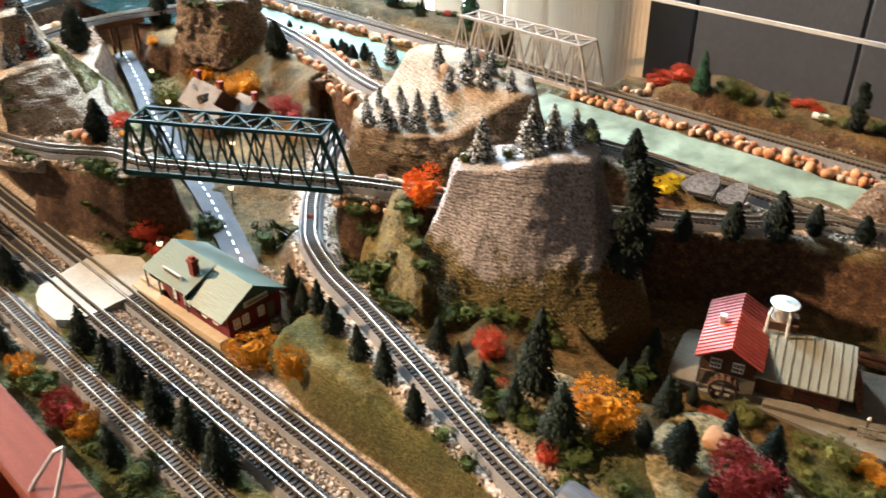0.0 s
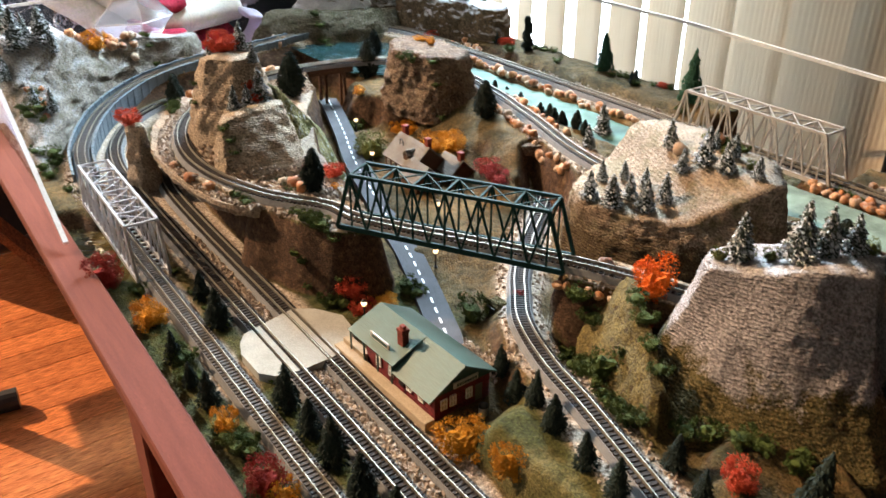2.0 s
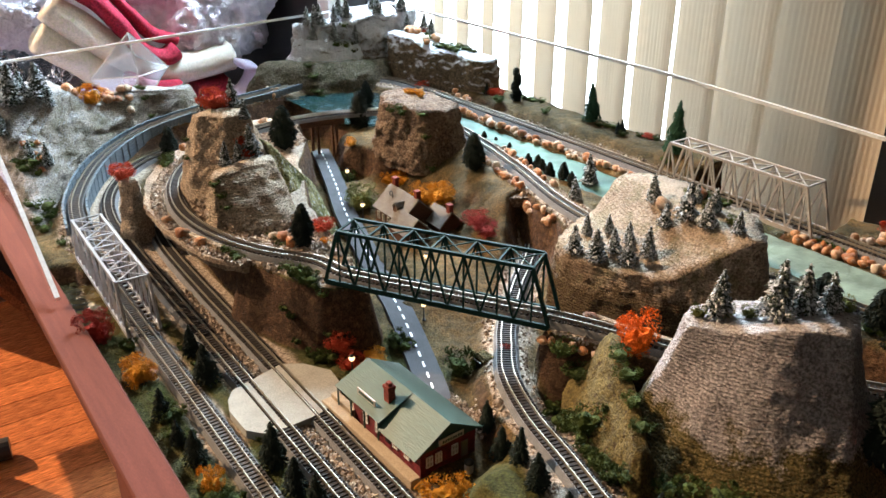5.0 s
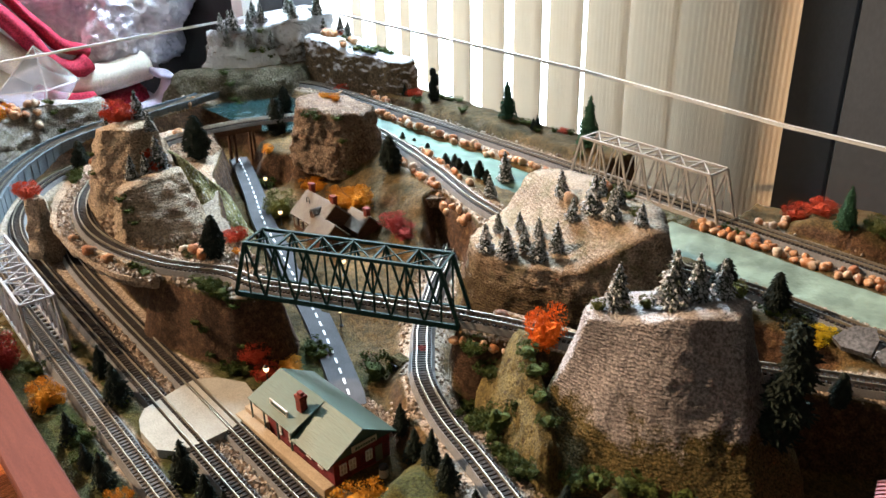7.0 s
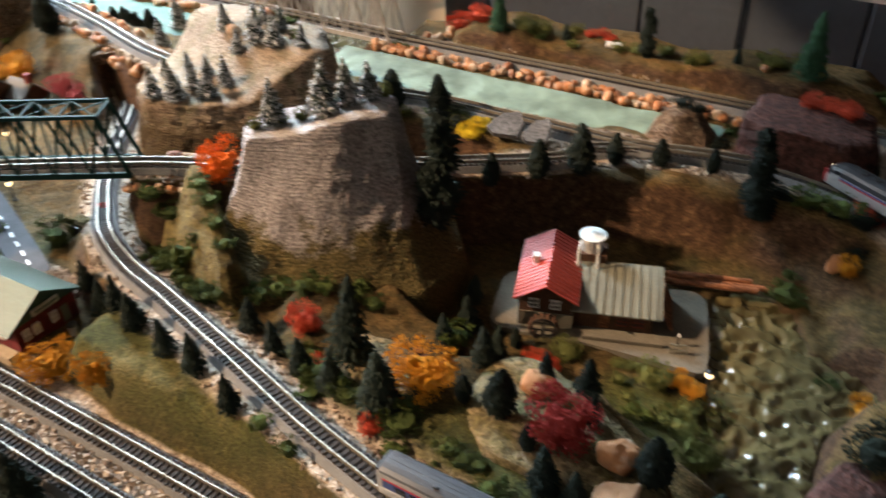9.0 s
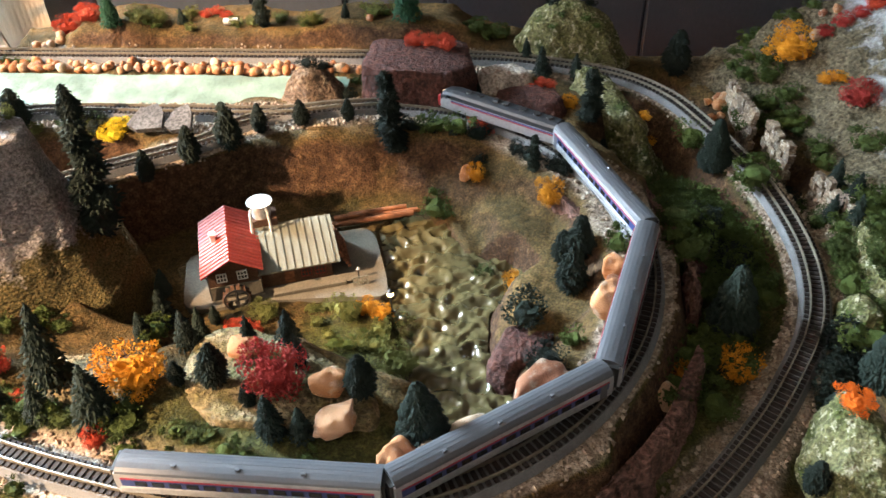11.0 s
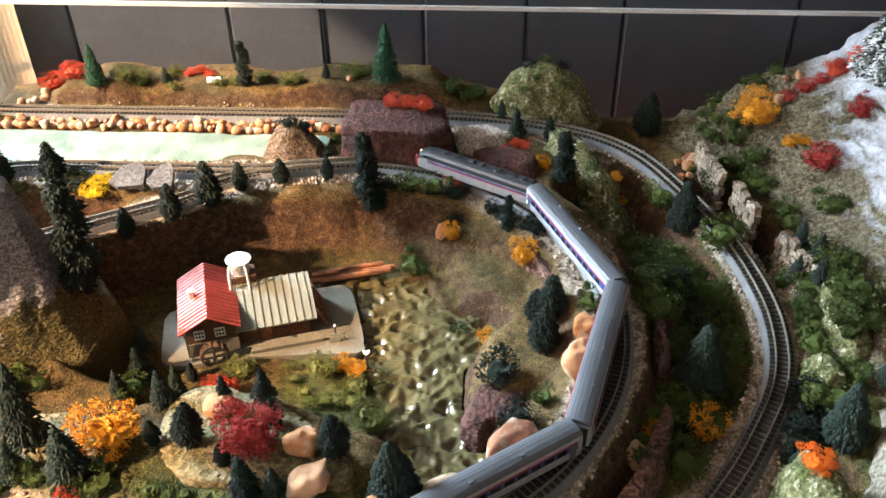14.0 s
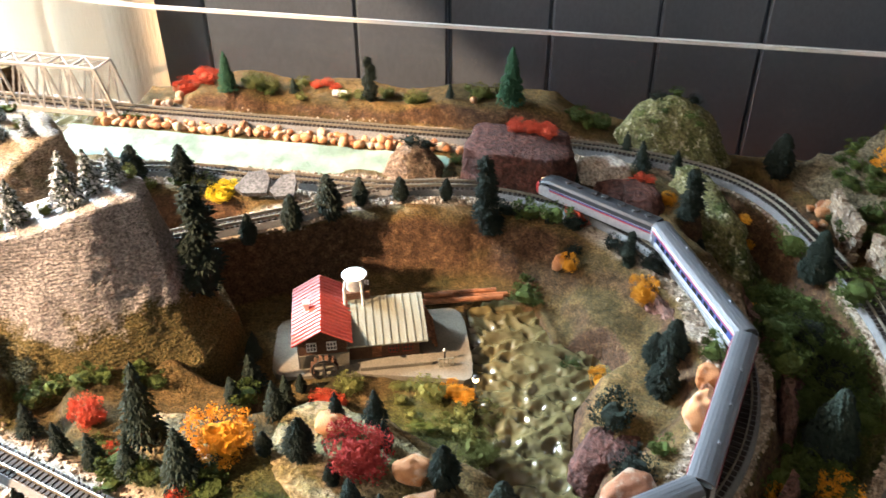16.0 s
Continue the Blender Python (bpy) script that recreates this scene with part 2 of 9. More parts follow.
# ---- the plan of the lines: x along the table, y to the window, z up; each at the height of its roadbed's foot ----
LINES = {
    "front": [(1.0, -0.110, 0), (0.6, -0.110, 0), (0.2, -0.110, 0), (-0.2, -0.110, 0), (-0.60, -0.108, 0), (-0.72, -0.098, 0.008), (-0.80, -0.078, 0.02), (-0.905, -0.018, 0.033), (-0.985, 0.072, 0.045), (-1.012, 0.165, 0.055), (-1.022, 0.25, 0.060), (-1.045, 0.35, 0.062), (-1.06, 0.44, 0.066), (-1.05, 0.52, 0.068), (-1.01, 0.575, 0.070)],
    "second": [(0.9, -0.060, 0), (0.5, -0.060, 0), (0.2, -0.060, 0), (-0.2, -0.058, 0), (-0.60, -0.056, 0), (-0.735, -0.050, 0.004), (-0.828, -0.020, 0.008), (-0.91, 0.043, 0.012), (-0.945, 0.12, 0.016), (-0.95, 0.25, 0.02)],
    "third": [(0.75, -0.018, 0), (0.5, -0.021, 0), (0.2, -0.021, 0), (-0.15, -0.021, 0), (-0.55, -0.018, 0), (-0.68, 0.0, 0.0)],
    "upper": arc(-0.475, 0.302, 0.315, 185, 310, 0.080, 0.080, 10) + [(-0.2225, 0.0735, 0.080), (-0.125, 0.1325, 0.080), (-0.0275, 0.1915, 0.080), (0.03, 0.222, 0.079), (0.11, 0.262, 0.077), (0.232, 0.352, 0.072), (0.312, 0.409, 0.070)] + arc(0.48, 0.245, 0.249, 130, -95, 0.068, 0.056, 16) + [(0.33, 0.022, 0.052), (0.21, 0.058, 0.046), (0.107, 0.089, 0.040), (0.035, 0.110, 0.034), (-0.035, 0.142, 0.026), (-0.088, 0.182, 0.018), (-0.135, 0.222, 0.012), (-0.20, 0.292, 0.010), (-0.278, 0.385, 0.010), (-0.345, 0.428, 0.010), (-0.44, 0.46, 0.010)],
    "creek": arc(-0.475, 0.302, 0.315, 185, 150, 0.080, 0.076, 4) + [(-0.70, 0.478, 0.074), (-0.61, 0.495, 0.074), (-0.511, 0.478, 0.075), (-0.380, 0.446, 0.075), (-0.239, 0.405, 0.075), (-0.12, 0.40, 0.073), (0.02, 0.44, 0.071), (0.134, 0.466, 0.070), (0.245, 0.467, 0.070), (0.366, 0.470, 0.069), (0.43, 0.484, 0.068), (0.48, 0.494, 0.067)],
    "back": [(-1.01, 0.575, 0.070), (-0.94, 0.598, 0.071), (-0.85, 0.602, 0.072), (-0.754, 0.600, 0.072), (-0.546, 0.602, 0.072), (-0.30, 0.604, 0.072), (0.0, 0.600, 0.072), (0.30, 0.602, 0.072), (0.56, 0.602, 0.072), (0.65, 0.592, 0.071), (0.735, 0.575, 0.064), (0.788, 0.545, 0.055), (0.822, 0.490, 0.049), (0.852, 0.425, 0.042), (0.872, 0.352, 0.035), (0.878, 0.285, 0.028), (0.866, 0.220, 0.022), (0.834, 0.160, 0.016), (0.797, 0.108, 0.010), (0.74, 0.045, 0.004), (0.67, -0.005, 0), (0.58, -0.045, 0), (0.48, -0.058, 0)],
}
PATHS = {k: curve_points(v) for k, v in LINES.items()}


# ---- the ground: one sheet of levels, banks and hollows ----
def inside(poly, X, Y):
    """Signed distance to a polygon, positive within."""
    p = np.array(poly, float)
    d, odd = np.full(X.shape, 9.0), np.zeros(X.shape, bool)
    for (ax, ay), (bx, by) in zip(p, np.roll(p, -1, 0)):
        ex, ey = bx - ax, by - ay
        t = np.clip(((X - ax) * ex + (Y - ay) * ey) / (ex * ex + ey * ey), 0, 1)
        d = np.minimum(d, np.hypot(X - ax - t * ex, Y - ay - t * ey))
        if ay != by:
            odd ^= ((ay > Y) != (by > Y)) & (X < ex * (Y - ay) / (by - ay) + ax)
    return np.where(odd, d, -d)


def smooth(a, b, v):
    t = np.clip((v - a) / (b - a), 0, 1)
    return t * t * (3 - 2 * t)


def value_noise(X, Y, cell, seed):
    """Smooth noise from 0 to 1 on cells of that size."""
    g = np.random.RandomState(seed).rand(64, 64)
    u, v = X / cell, Y / cell
    i, j = np.floor(u).astype(int), np.floor(v).astype(int)
    fu, fv = smooth(0, 1, u - i), smooth(0, 1, v - j)
    a, b, c, d = g[i % 64, j % 64], g[(i + 1) % 64, j % 64], g[i % 64, (j + 1) % 64], g[(i + 1) % 64, (j + 1) % 64]
    return (a * (1 - fu) + b * fu) * (1 - fv) + (c * (1 - fu) + d * fu) * fv


WEST, EAST, SOUTH, NORTH = -1.15, 1.30, -0.165, 0.70
STEP = 0.0035


def levels(X, Y):
    """The height of the ground, and how much gravel lies on it."""
    wob = (value_noise(X, Y, 0.05, 1) - 0.5) * 0.03 + (value_noise(X, Y, 0.015, 2) - 0.5) * 0.012
    Z = np.zeros(X.shape)
    gravel, lush = np.zeros(X.shape), np.zeros(X.shape)

    def level(poly, z, soft, rough=1.0):
        nonlocal Z
        w = smooth(-soft, 0, inside(poly, X, Y) + wob * rough)
        Z = Z * (1 - w) + z * w
        return w

    # grass bank between the front lines and the climbing line
    level([(0.075, 0.02), (0.15, 0.012), (0.4, -0.005), (0.55, 0.0), (0.55, 0.1), (0.3, 0.09), (0.08, 0.13)], 0.038, 0.05)
    level([(-0.13, -0.01), (0.025, -0.01), (0.025, 0.080), (-0.13, 0.085)], 0.0, 0.02, 0.2)
    # grassy ridge below the big hill
    level([(0.20, 0.20), (0.28, 0.21), (0.305, 0.15), (0.25, 0.112), (0.205, 0.13)], 0.052, 0.03, 0.6)
    # floor of the house valley, and the bank behind it
    level([(-0.24, 0.20), (-0.40, 0.24), (-0.62, 0.30), (-0.66, 0.40), (-0.2, 0.42), (-0.12, 0.28)], 0.012, 0.05)
    level([(-0.72, 0.435), (-0.60, 0.45), (-0.50, 0.44), (-0.40, 0.41), (-0.33, 0.40), (-0.18, 0.40), (-0.18, 0.60), (-0.80, 0.60)], 0.072, 0.11, 0.6)
    level([(-0.745, 0.372), (-0.70, 0.358), (-0.63, 0.368), (-0.60, 0.44), (-0.72, 0.47), (-0.765, 0.43)], 0.058, 0.040, 0.6)
    # terrace of the upper curve, with its retaining face
    ring = [(-0.225, 0.045), (-0.28, 0.012), (-0.37, -0.032), (-0.475, -0.046), (-0.57, -0.040), (-0.66, -0.008), (-0.74, 0.05), (-0.80, 0.13), (-0.835, 0.22), (-0.845, 0.29), (-0.70, 0.26), (-0.58, 0.19), (-0.44, 0.135), (-0.30, 0.105), (-0.245, 0.095)]
    w = level(ring, 0.079, 0.018, 0.25)
    gravel = np.maximum(gravel, w * 0.9)
    # open space under the terrace where the inner line runs
    level([(-0.375, -0.06), (-0.66, -0.06), (-0.70, 0.02), (-0.62, 0.012), (-0.375, 0.004)], 0.0, 0.012, 0.2)
    # north bench with the creek
    level([(-0.18, 0.415), (0.0, 0.405), (0.16, 0.43), (0.36, 0.44), (0.5, 0.46), (0.66, 0.44), (0.70, 0.50), (0.70, 0.70), (-1.2, 0.70), (-1.2, 0.56), (-0.72, 0.52), (-0.4, 0.48)], 0.069, 0.03, 0.4)
    level([(-0.78, 0.500), (-0.56, 0.515), (-0.36, 0.50), (-0.22, 0.50), (-0.22, 0.555), (-0.78, 0.555)], 0.052, 0.015, 0.2)
    level([(-0.04, 0.497), (0.36, 0.500), (0.42, 0.52), (0.42, 0.545), (-0.04, 0.540)], 0.060, 0.012, 0.2)
    level([(-0.22, 0.46), (-0.03, 0.49), (-0.03, 0.70), (-0.22, 0.70)], 0.028, 0.02, 0.3)
    level([(-1.05, 0.40), (-0.80, 0.40), (-0.70, 0.50), (-0.78, 0.58), (-1.05, 0.52)], 0.050, 0.03, 0.3)
    level([(-0.80, 0.628), (-0.22, 0.626), (-0.22, 0.72), (-0.80, 0.72)], 0.088, 0.006, 0.6)
    w = smooth(-0.006, 0.003, inside([(0.045, 0.628), (0.62, 0.630), (0.62, 0.72), (0.045, 0.72)], X, Y) + wob * 0.7)
    Z = Z * (1 - w) + (0.072 + (0.016 + 0.016 * value_noise(X, Y, 0.07, 9)) * smooth(0.61, 0.53, X + wob) * smooth(0.05, 0.075, X + wob)) * w
    # loop round the mill: bank, basin, stream
    r = np.hypot(X - 0.48, Y - 0.245)
    front = smooth(0.30, 0.10, Y)
    top = 0.066 - 0.012 * front
    w = smooth(0.15, 0.222, r + wob * 0.6) * smooth(0.335, 0.285, r + wob * 0.5)
    w *= smooth(0.16, 0.26, X + 0.4 * (0.4 - Y) * 0)
    w *= 1 - smooth(0.40, 0.30, X) * smooth(0.40, 0.33, Y) * smooth(0.02, 0.08, Y)
    Z = Z * (1 - w) + top * w
    level([(0.26, 0.20), (0.33, 0.20), (0.38, 0.18), (0.50, 0.18), (0.56, 0.25), (0.58, 0.36), (0.50, 0.40), (0.36, 0.385), (0.26, 0.33)], 0.0, 0.035, 0.4)
    stream = [(0.490, 0.37), (0.508, 0.275), (0.530, 0.215), (0.548, 0.15), (0.575, 0.10), (0.615, 0.105), (0.618, 0.16), (0.596, 0.205), (0.598, 0.25), (0.638, 0.29), (0.620, 0.32), (0.572, 0.332), (0.548, 0.38), (0.515, 0.388)]
    STREAM_LATE = stream
    level([(0.30, 0.07), (0.36, 0.035), (0.45, 0.025), (0.53, 0.04), (0.53, 0.10), (0.46, 0.14), (0.36, 0.125)], 0.066, 0.04, 0.5)
    level([(0.24, 0.11), (0.33, 0.09), (0.34, 0.16), (0.26, 0.19)], 0.046, 0.03, 0.4)
    # spur of rock inside the loop by the stream
    level([(0.60, 0.37), (0.655, 0.34), (0.675, 0.22), (0.635, 0.19), (0.625, 0.26), (0.65, 0.30), (0.61, 0.345)], 0.030, 0.03, 0.5)
    level(STREAM_LATE, -0.013, 0.010, 0.2)
    # valley between the loops, and the land outside
    level([(0.78, 0.40), (0.82, 0.34), (0.83, 0.26), (0.80, 0.19), (0.76, 0.12), (0.70, 0.06), (0.73, 0.16), (0.765, 0.25), (0.755, 0.36)], 0.012, 0.02, 0.4)
    level([(0.90, 0.10), (0.93, 0.45), (0.84, 0.60), (0.75, 0.70), (1.4, 0.70), (1.4, -0.2), (0.86, -0.2)], 0.035, 0.03, 0.5)
    # hollow under the silver bridge
    level([(-0.60, -0.17), (-0.41, -0.17), (-0.41, -0.085), (-0.45, -0.07), (-0.60, -0.075)], -0.035, 0.02, 0.2)
    Z += (value_noise(X, Y, 0.03, 5) - 0.5) * 0.006 + (value_noise(X, Y, 0.008, 6) - 0.5) * 0.0022
    # beds of the lines
    skip = {"front": lambda q: (q[:, 0] > -0.60) & (q[:, 0] < -0.40), "upper": lambda q: ((q[:, 0] > -0.225) & (q[:, 0] < -0.022) & (q[:, 2] > 0.075)) | ((q[:, 0] < -0.30) & (q[:, 2] < 0.02)) | ((q[:, 0] > -0.69) & (q[:, 0] < -0.345) & (q[:, 1] < 0.07)), "creek": lambda q: (q[:, 0] < -0.70), "back": lambda q: (q[:, 0] > -0.22) & (q[:, 0] < -0.03)}
    for key, q in PATHS.items():
        keep = ~skip[key](q) if key in skip else np.ones(len(q), bool)
        q = q[keep][::2]
        d, zz = np.full(X.shape, 9.0), np.zeros(X.shape)
        for x, y, z in q:
            near = (np.abs(X - x) < 0.07) & (np.abs(Y - y) < 0.07)
            e = np.hypot(X[near] - x, Y[near] - y)
            dn, zn = d[near], zz[near]
            closer = e < dn
            dn[closer], zn[closer] = e[closer], z
            d[near], zz[near] = dn, zn
        w = smooth(0.042, 0.016, d + wob * 0.2)
        Z = Z * (1 - w) + (zz - 0.0015) * w
        wide = np.where((zz > 0.003) | (Y > -0.046), 1.0, 0.55)
        gravel = np.maximum(gravel, smooth(0.034 * wide, 0.022 * wide, d + wob * 0.5 * wide))
    # greener turf: the valley between the loops, the mill's lawn and the front strips
    for poly in ([(0.72, 0.02), (0.85, 0.10), (0.90, 0.26), (0.88, 0.42), (0.80, 0.50), (0.74, 0.46), (0.77, 0.36), (0.77, 0.25), (0.73, 0.13), (0.66, 0.04)],
                 [(0.46, 0.16), (0.53, 0.15), (0.52, 0.24), (0.44, 0.235)],
                 [(-0.60, -0.165), (0.6, -0.165), (0.6, -0.075), (-0.60, -0.075)],
                 [(0.86, -0.1), (0.97, -0.1), (0.99, 0.2), (0.95, 0.40), (0.90, 0.42), (0.91, 0.25)],
                 [(-0.30, 0.0), (-0.12, 0.02), (-0.10, 0.13), (-0.26, 0.10)]):
        lush = np.maximum(lush, smooth(-0.02, 0.02, inside(poly, X, Y) + wob))
    lush = np.maximum(lush, 0.85 * smooth(-0.02, 0.02, inside([(0.04, 0.0), (0.56, -0.01), (0.56, 0.07), (0.10, 0.10), (0.04, 0.08)], X, Y) + wob))
    return Z, gravel, lush


gx, gy = np.arange(WEST, EAST + STEP / 2, STEP), np.arange(SOUTH, NORTH + STEP / 2, STEP)
GX, GY = np.meshgrid(gx, gy)
GZ, GRAVEL, LUSH = levels(GX, GY)


def ground_z(x, y):
    i = min(max((x - WEST) / STEP, 0), len(gx) - 1.001)
    j = min(max((y - SOUTH) / STEP, 0), len(gy) - 1.001)
    a, b = int(i), int(j)
    u, v = i - a, j - b
    return float((GZ[b, a] * (1 - u) + GZ[b, a + 1] * u) * (1 - v) + (GZ[b + 1, a] * (1 - u) + GZ[b + 1, a + 1] * u) * v)


def ground_material():
    m = bpy.data.materials.new("turf_and_earth")
    n, l, s = nodes(m)
    fine, mid, big = noise_tex(n, l, 480, 3.5, 0.65), noise_tex(n, l, 130, 5, 0.65), noise_tex(n, l, 14, 4, 0.6)
    rg = ramp(n, [(0.30, (0.038, 0.033, 0.012)), (0.48, (0.088, 0.058, 0.022)), (0.60, (0.130, 0.084, 0.032)), (0.74, (0.200, 0.130, 0.056))])
    l.new(big.outputs[0], rg.inputs[0])
    rl = ramp(n, [(0.32, (0.030, 0.040, 0.010)), (0.52, (0.062, 0.068, 0.018)), (0.72, (0.125, 0.105, 0.036))])
    l.new(big.outputs[0], rl.inputs[0])
    al = n.new("ShaderNodeAttribute")
    al.attribute_name = "lush"
    rm = ramp(n, [(0.35, (0.5, 0.55, 0.45)), (0.65, (1.25, 1.15, 1.1))])
    l.new(mid.outputs[0], rm.inputs[0])
    grass = mix(n, l, 0.85, mix(n, l, al.outputs["Fac"], rg.outputs[0], rl.outputs[0]), rm.outputs[0], "MULTIPLY")
    rr = ramp(n, [(0.32, (0.034, 0.017, 0.010)), (0.55, (0.085, 0.044, 0.022)), (0.72, (0.150, 0.090, 0.044))])
    l.new(mid.outputs[0], rr.inputs[0])
    geo = n.new("ShaderNodeNewGeometry")
    sep = n.new("ShaderNodeSeparateXYZ")
    l.new(geo.outputs["Normal"], sep.inputs[0])
    steep = ramp(n, [(0.48, (1, 1, 1)), (0.72, (0, 0, 0))])
    l.new(sep.outputs[2], steep.inputs[0])
    ab = n.new("ShaderNodeAttribute")
    ab.attribute_name = "bank"
    col = mix(n, l, steep.outputs[0], grass, mix(n, l, ab.outputs["Fac"], rr.outputs[0], rl.outputs[0]))
    at = n.new("ShaderNodeAttribute")
    at.attribute_name = "gravel"
    vor = n.new("ShaderNodeTexVoronoi")
    vor.inputs["Scale"].default_value = 330
    tc = n.new("ShaderNodeTexCoord")
    l.new(tc.outputs["Object"], vor.inputs["Vector"])
    rv = ramp(n, [(0.0, (0.20, 0.155, 0.115)), (0.5, (0.36, 0.28, 0.21)), (1.0, (0.50, 0.42, 0.34))])
    l.new(vor.outputs["Color"], rv.inputs[0])
    flat = n.new("ShaderNodeMath")
    flat.operation = "MULTIPLY"
    level_ = ramp(n, [(0.72, (0, 0, 0)), (0.90, (1, 1, 1))])
    l.new(sep.outputs[2], level_.inputs[0])
    l.new(at.outputs["Fac"], flat.inputs[0])
    l.new(level_.outputs[0], flat.inputs[1])
    col = mix(n, l, flat.outputs[0], col, rv.outputs[0])
    gf = ramp(n, [(0.38, (0.45, 0.45, 0.45)), (0.62, (1.45, 1.45, 1.45))])
    l.new(fine.outputs[0], gf.inputs[0])
    col = mix(n, l, 0.8, col, gf.outputs[0], "MULTIPLY")
    l.new(col, s.inputs["Base Color"])
    s.inputs["Roughness"].default_value = 0.95
    s.inputs["Specular IOR Level"].default_value = 0.2
    add = n.new("ShaderNodeMath")
    add.operation = "ADD"
    l.new(fine.outputs[0], add.inputs[0])
    l.new(mid.outputs[0], add.inputs[1])
    bump(n, l, add.outputs[0], 0.7, 0.004, s)
    return m


def build_ground():
    ny, nx = GX.shape
    co = np.stack([GX, GY, GZ], -1).reshape(-1, 3)
    k = np.arange(nx * ny).reshape(ny, nx)
    quads = np.stack([k[:-1, :-1], k[:-1, 1:], k[1:, 1:], k[1:, :-1]], -1).reshape(-1, 4)
    me = bpy.data.meshes.new("ground")
    me.vertices.add(len(co))
    me.vertices.foreach_set("co", co.ravel())
    me.loops.add(quads.size)
    me.loops.foreach_set("vertex_index", quads.ravel())
    me.polygons.add(len(quads))
    me.polygons.foreach_set("loop_start", np.arange(0, quads.size, 4))
    me.polygons.foreach_set("use_smooth", np.ones(len(quads), bool))
    me.update()
    at = me.attributes.new("gravel", "FLOAT", "POINT")
    at.data.foreach_set("value", GRAVEL.ravel().astype(np.float32))
    at = me.attributes.new("bank", "FLOAT", "POINT")
    at.data.foreach_set("value", (0.85 * smooth(-0.02, 0.02, inside([(0.04, 0.0), (0.56, -0.01), (0.56, 0.07), (0.10, 0.10), (0.04, 0.08)], GX, GY))).ravel().astype(np.float32))
    at = me.attributes.new("lush", "FLOAT", "POINT")
    at.data.foreach_set("value", LUSH.ravel().astype(np.float32))
    me.materials.append(ground_material())
    tagged(new("ground", me), "sculpted layout ground with turf, gravel and earth banks", "ground", kind="structure")


build_ground()


# ---- lines of track ----
def sweep(path, profile):
    """Verts and faces of a profile (side, up) carried along a path."""
    d = np.gradient(path, axis=0)
    d /= np.linalg.norm(d, axis=1)[:, None]
    side = np.stack([d[:, 1], -d[:, 0], 0 * d[:, 0]], 1)
    side /= np.linalg.norm(side, axis=1)[:, None]
    n, k = len(path), len(profile)
    verts = [path[i] + side[i] * s + np.array([0, 0, u]) for i in range(n) for s, u in profile]
    faces = [(i * k + j, i * k + (j + 1) % k, (i + 1) * k + (j + 1) % k, (i + 1) * k + j) for i in range(n - 1) for j in range(k)]
    faces += [tuple(range(k))[::-1], tuple(range((n - 1) * k, n * k))]
    return verts, faces, d, side


GAUGE = 0.0105
TIES = {}


def tie_mesh(material):
    if material.name not in TIES:
        bm = bmesh.new()
        box(bm, -0.0015, 0.0015, -0.0096, 0.0096, 0.0045, 0.0066)
        me = TIES[material.name] = bpy.data.meshes.new("tie")
        bm.to_mesh(me)
        bm.free()
        me.materials.append(material)
    return TIES[material.name]


def railway(key, label, tie, spacing=0.0053):
    path = PATHS[key]
    t = thing("railway_track", label, "railway track", group="model railway lines")
    v, f, d, side = sweep(path, [(-0.0135, -0.001), (-0.0105, 0.005), (0.0105, 0.005), (0.0135, -0.001)])
    mesh_part("roadbed", v, f, M["roadbed"], t, "grey plastic roadbed")
    for s in (-1, 1):
        v, f, _, _ = sweep(path, [(s * GAUGE / 2 - 0.0006, 0.0058), (s * GAUGE / 2 - 0.0005, 0.0092), (s * GAUGE / 2 + 0.0005, 0.0092), (s * GAUGE / 2 + 0.0006, 0.0058)])
        mesh_part("rail", v, f, M["rail"], t, "bright nickel rail")
    length = np.r_[0, np.cumsum(np.linalg.norm(np.diff(path, axis=0), axis=1))]
    verts, faces = [], []
    runs = np.arange(spacing / 2, length[-1], spacing)
    spots = [(np.array([np.interp(u, length, path[:, k]) for k in range(3)]), np.array([np.interp(u, length, d[:, k]) for k in range(3)])) for u in runs]
    order = sorted(range(len(spots)), key=lambda i: (spots[i][0][0] - 0.4) ** 2 + spots[i][0][1] ** 2)
    near = set(order[:300])
    for i, (p, way) in enumerate(spots):
        way = way / np.linalg.norm(way)
        if i in near:
            ob = new("tie", tie_mesh(tie))
            ob.parent = t
            ob.location, ob.rotation_euler = p, (0, 0, math.atan2(way[1], way[0]))
            continue
        a, b = way * 0.0015, np.array([way[1], -way[0], 0]) * 0.0096
        o = len(verts)
        for z in (0.0045, 0.0066):
            verts += [p + a * i1 + b * j1 + np.array([0, 0, z]) for i1, j1 in ((-1, -1), (1, -1), (1, 1), (-1, 1))]
        faces += [tuple(o + c for c in q) for q in ((4, 5, 6, 7), (0, 1, 5, 4), (1, 2, 6, 5), (2, 3, 7, 6), (3, 0, 4, 7))]
    if faces:
        tagged(mesh_part("far_tie_run", verts, faces, tie, t, "dark plastic ties"), kind="stuff")
    return t


railway("front", "grey single model railway track along the table's front edge", M["tie_grey"])
railway("second", "grey model railway track beside the station line", M["tie_dark"])
railway("third", "model railway track passing the red station", M["tie_dark"])
railway("upper", "model railway track climbing over the green bridge and round the mill", M["tie_dark"])
railway("creek", "model railway track on the bench beside the creek", M["tie_dark"])
railway("back", "model railway track along the window side and outer curve", M["tie_dark"])


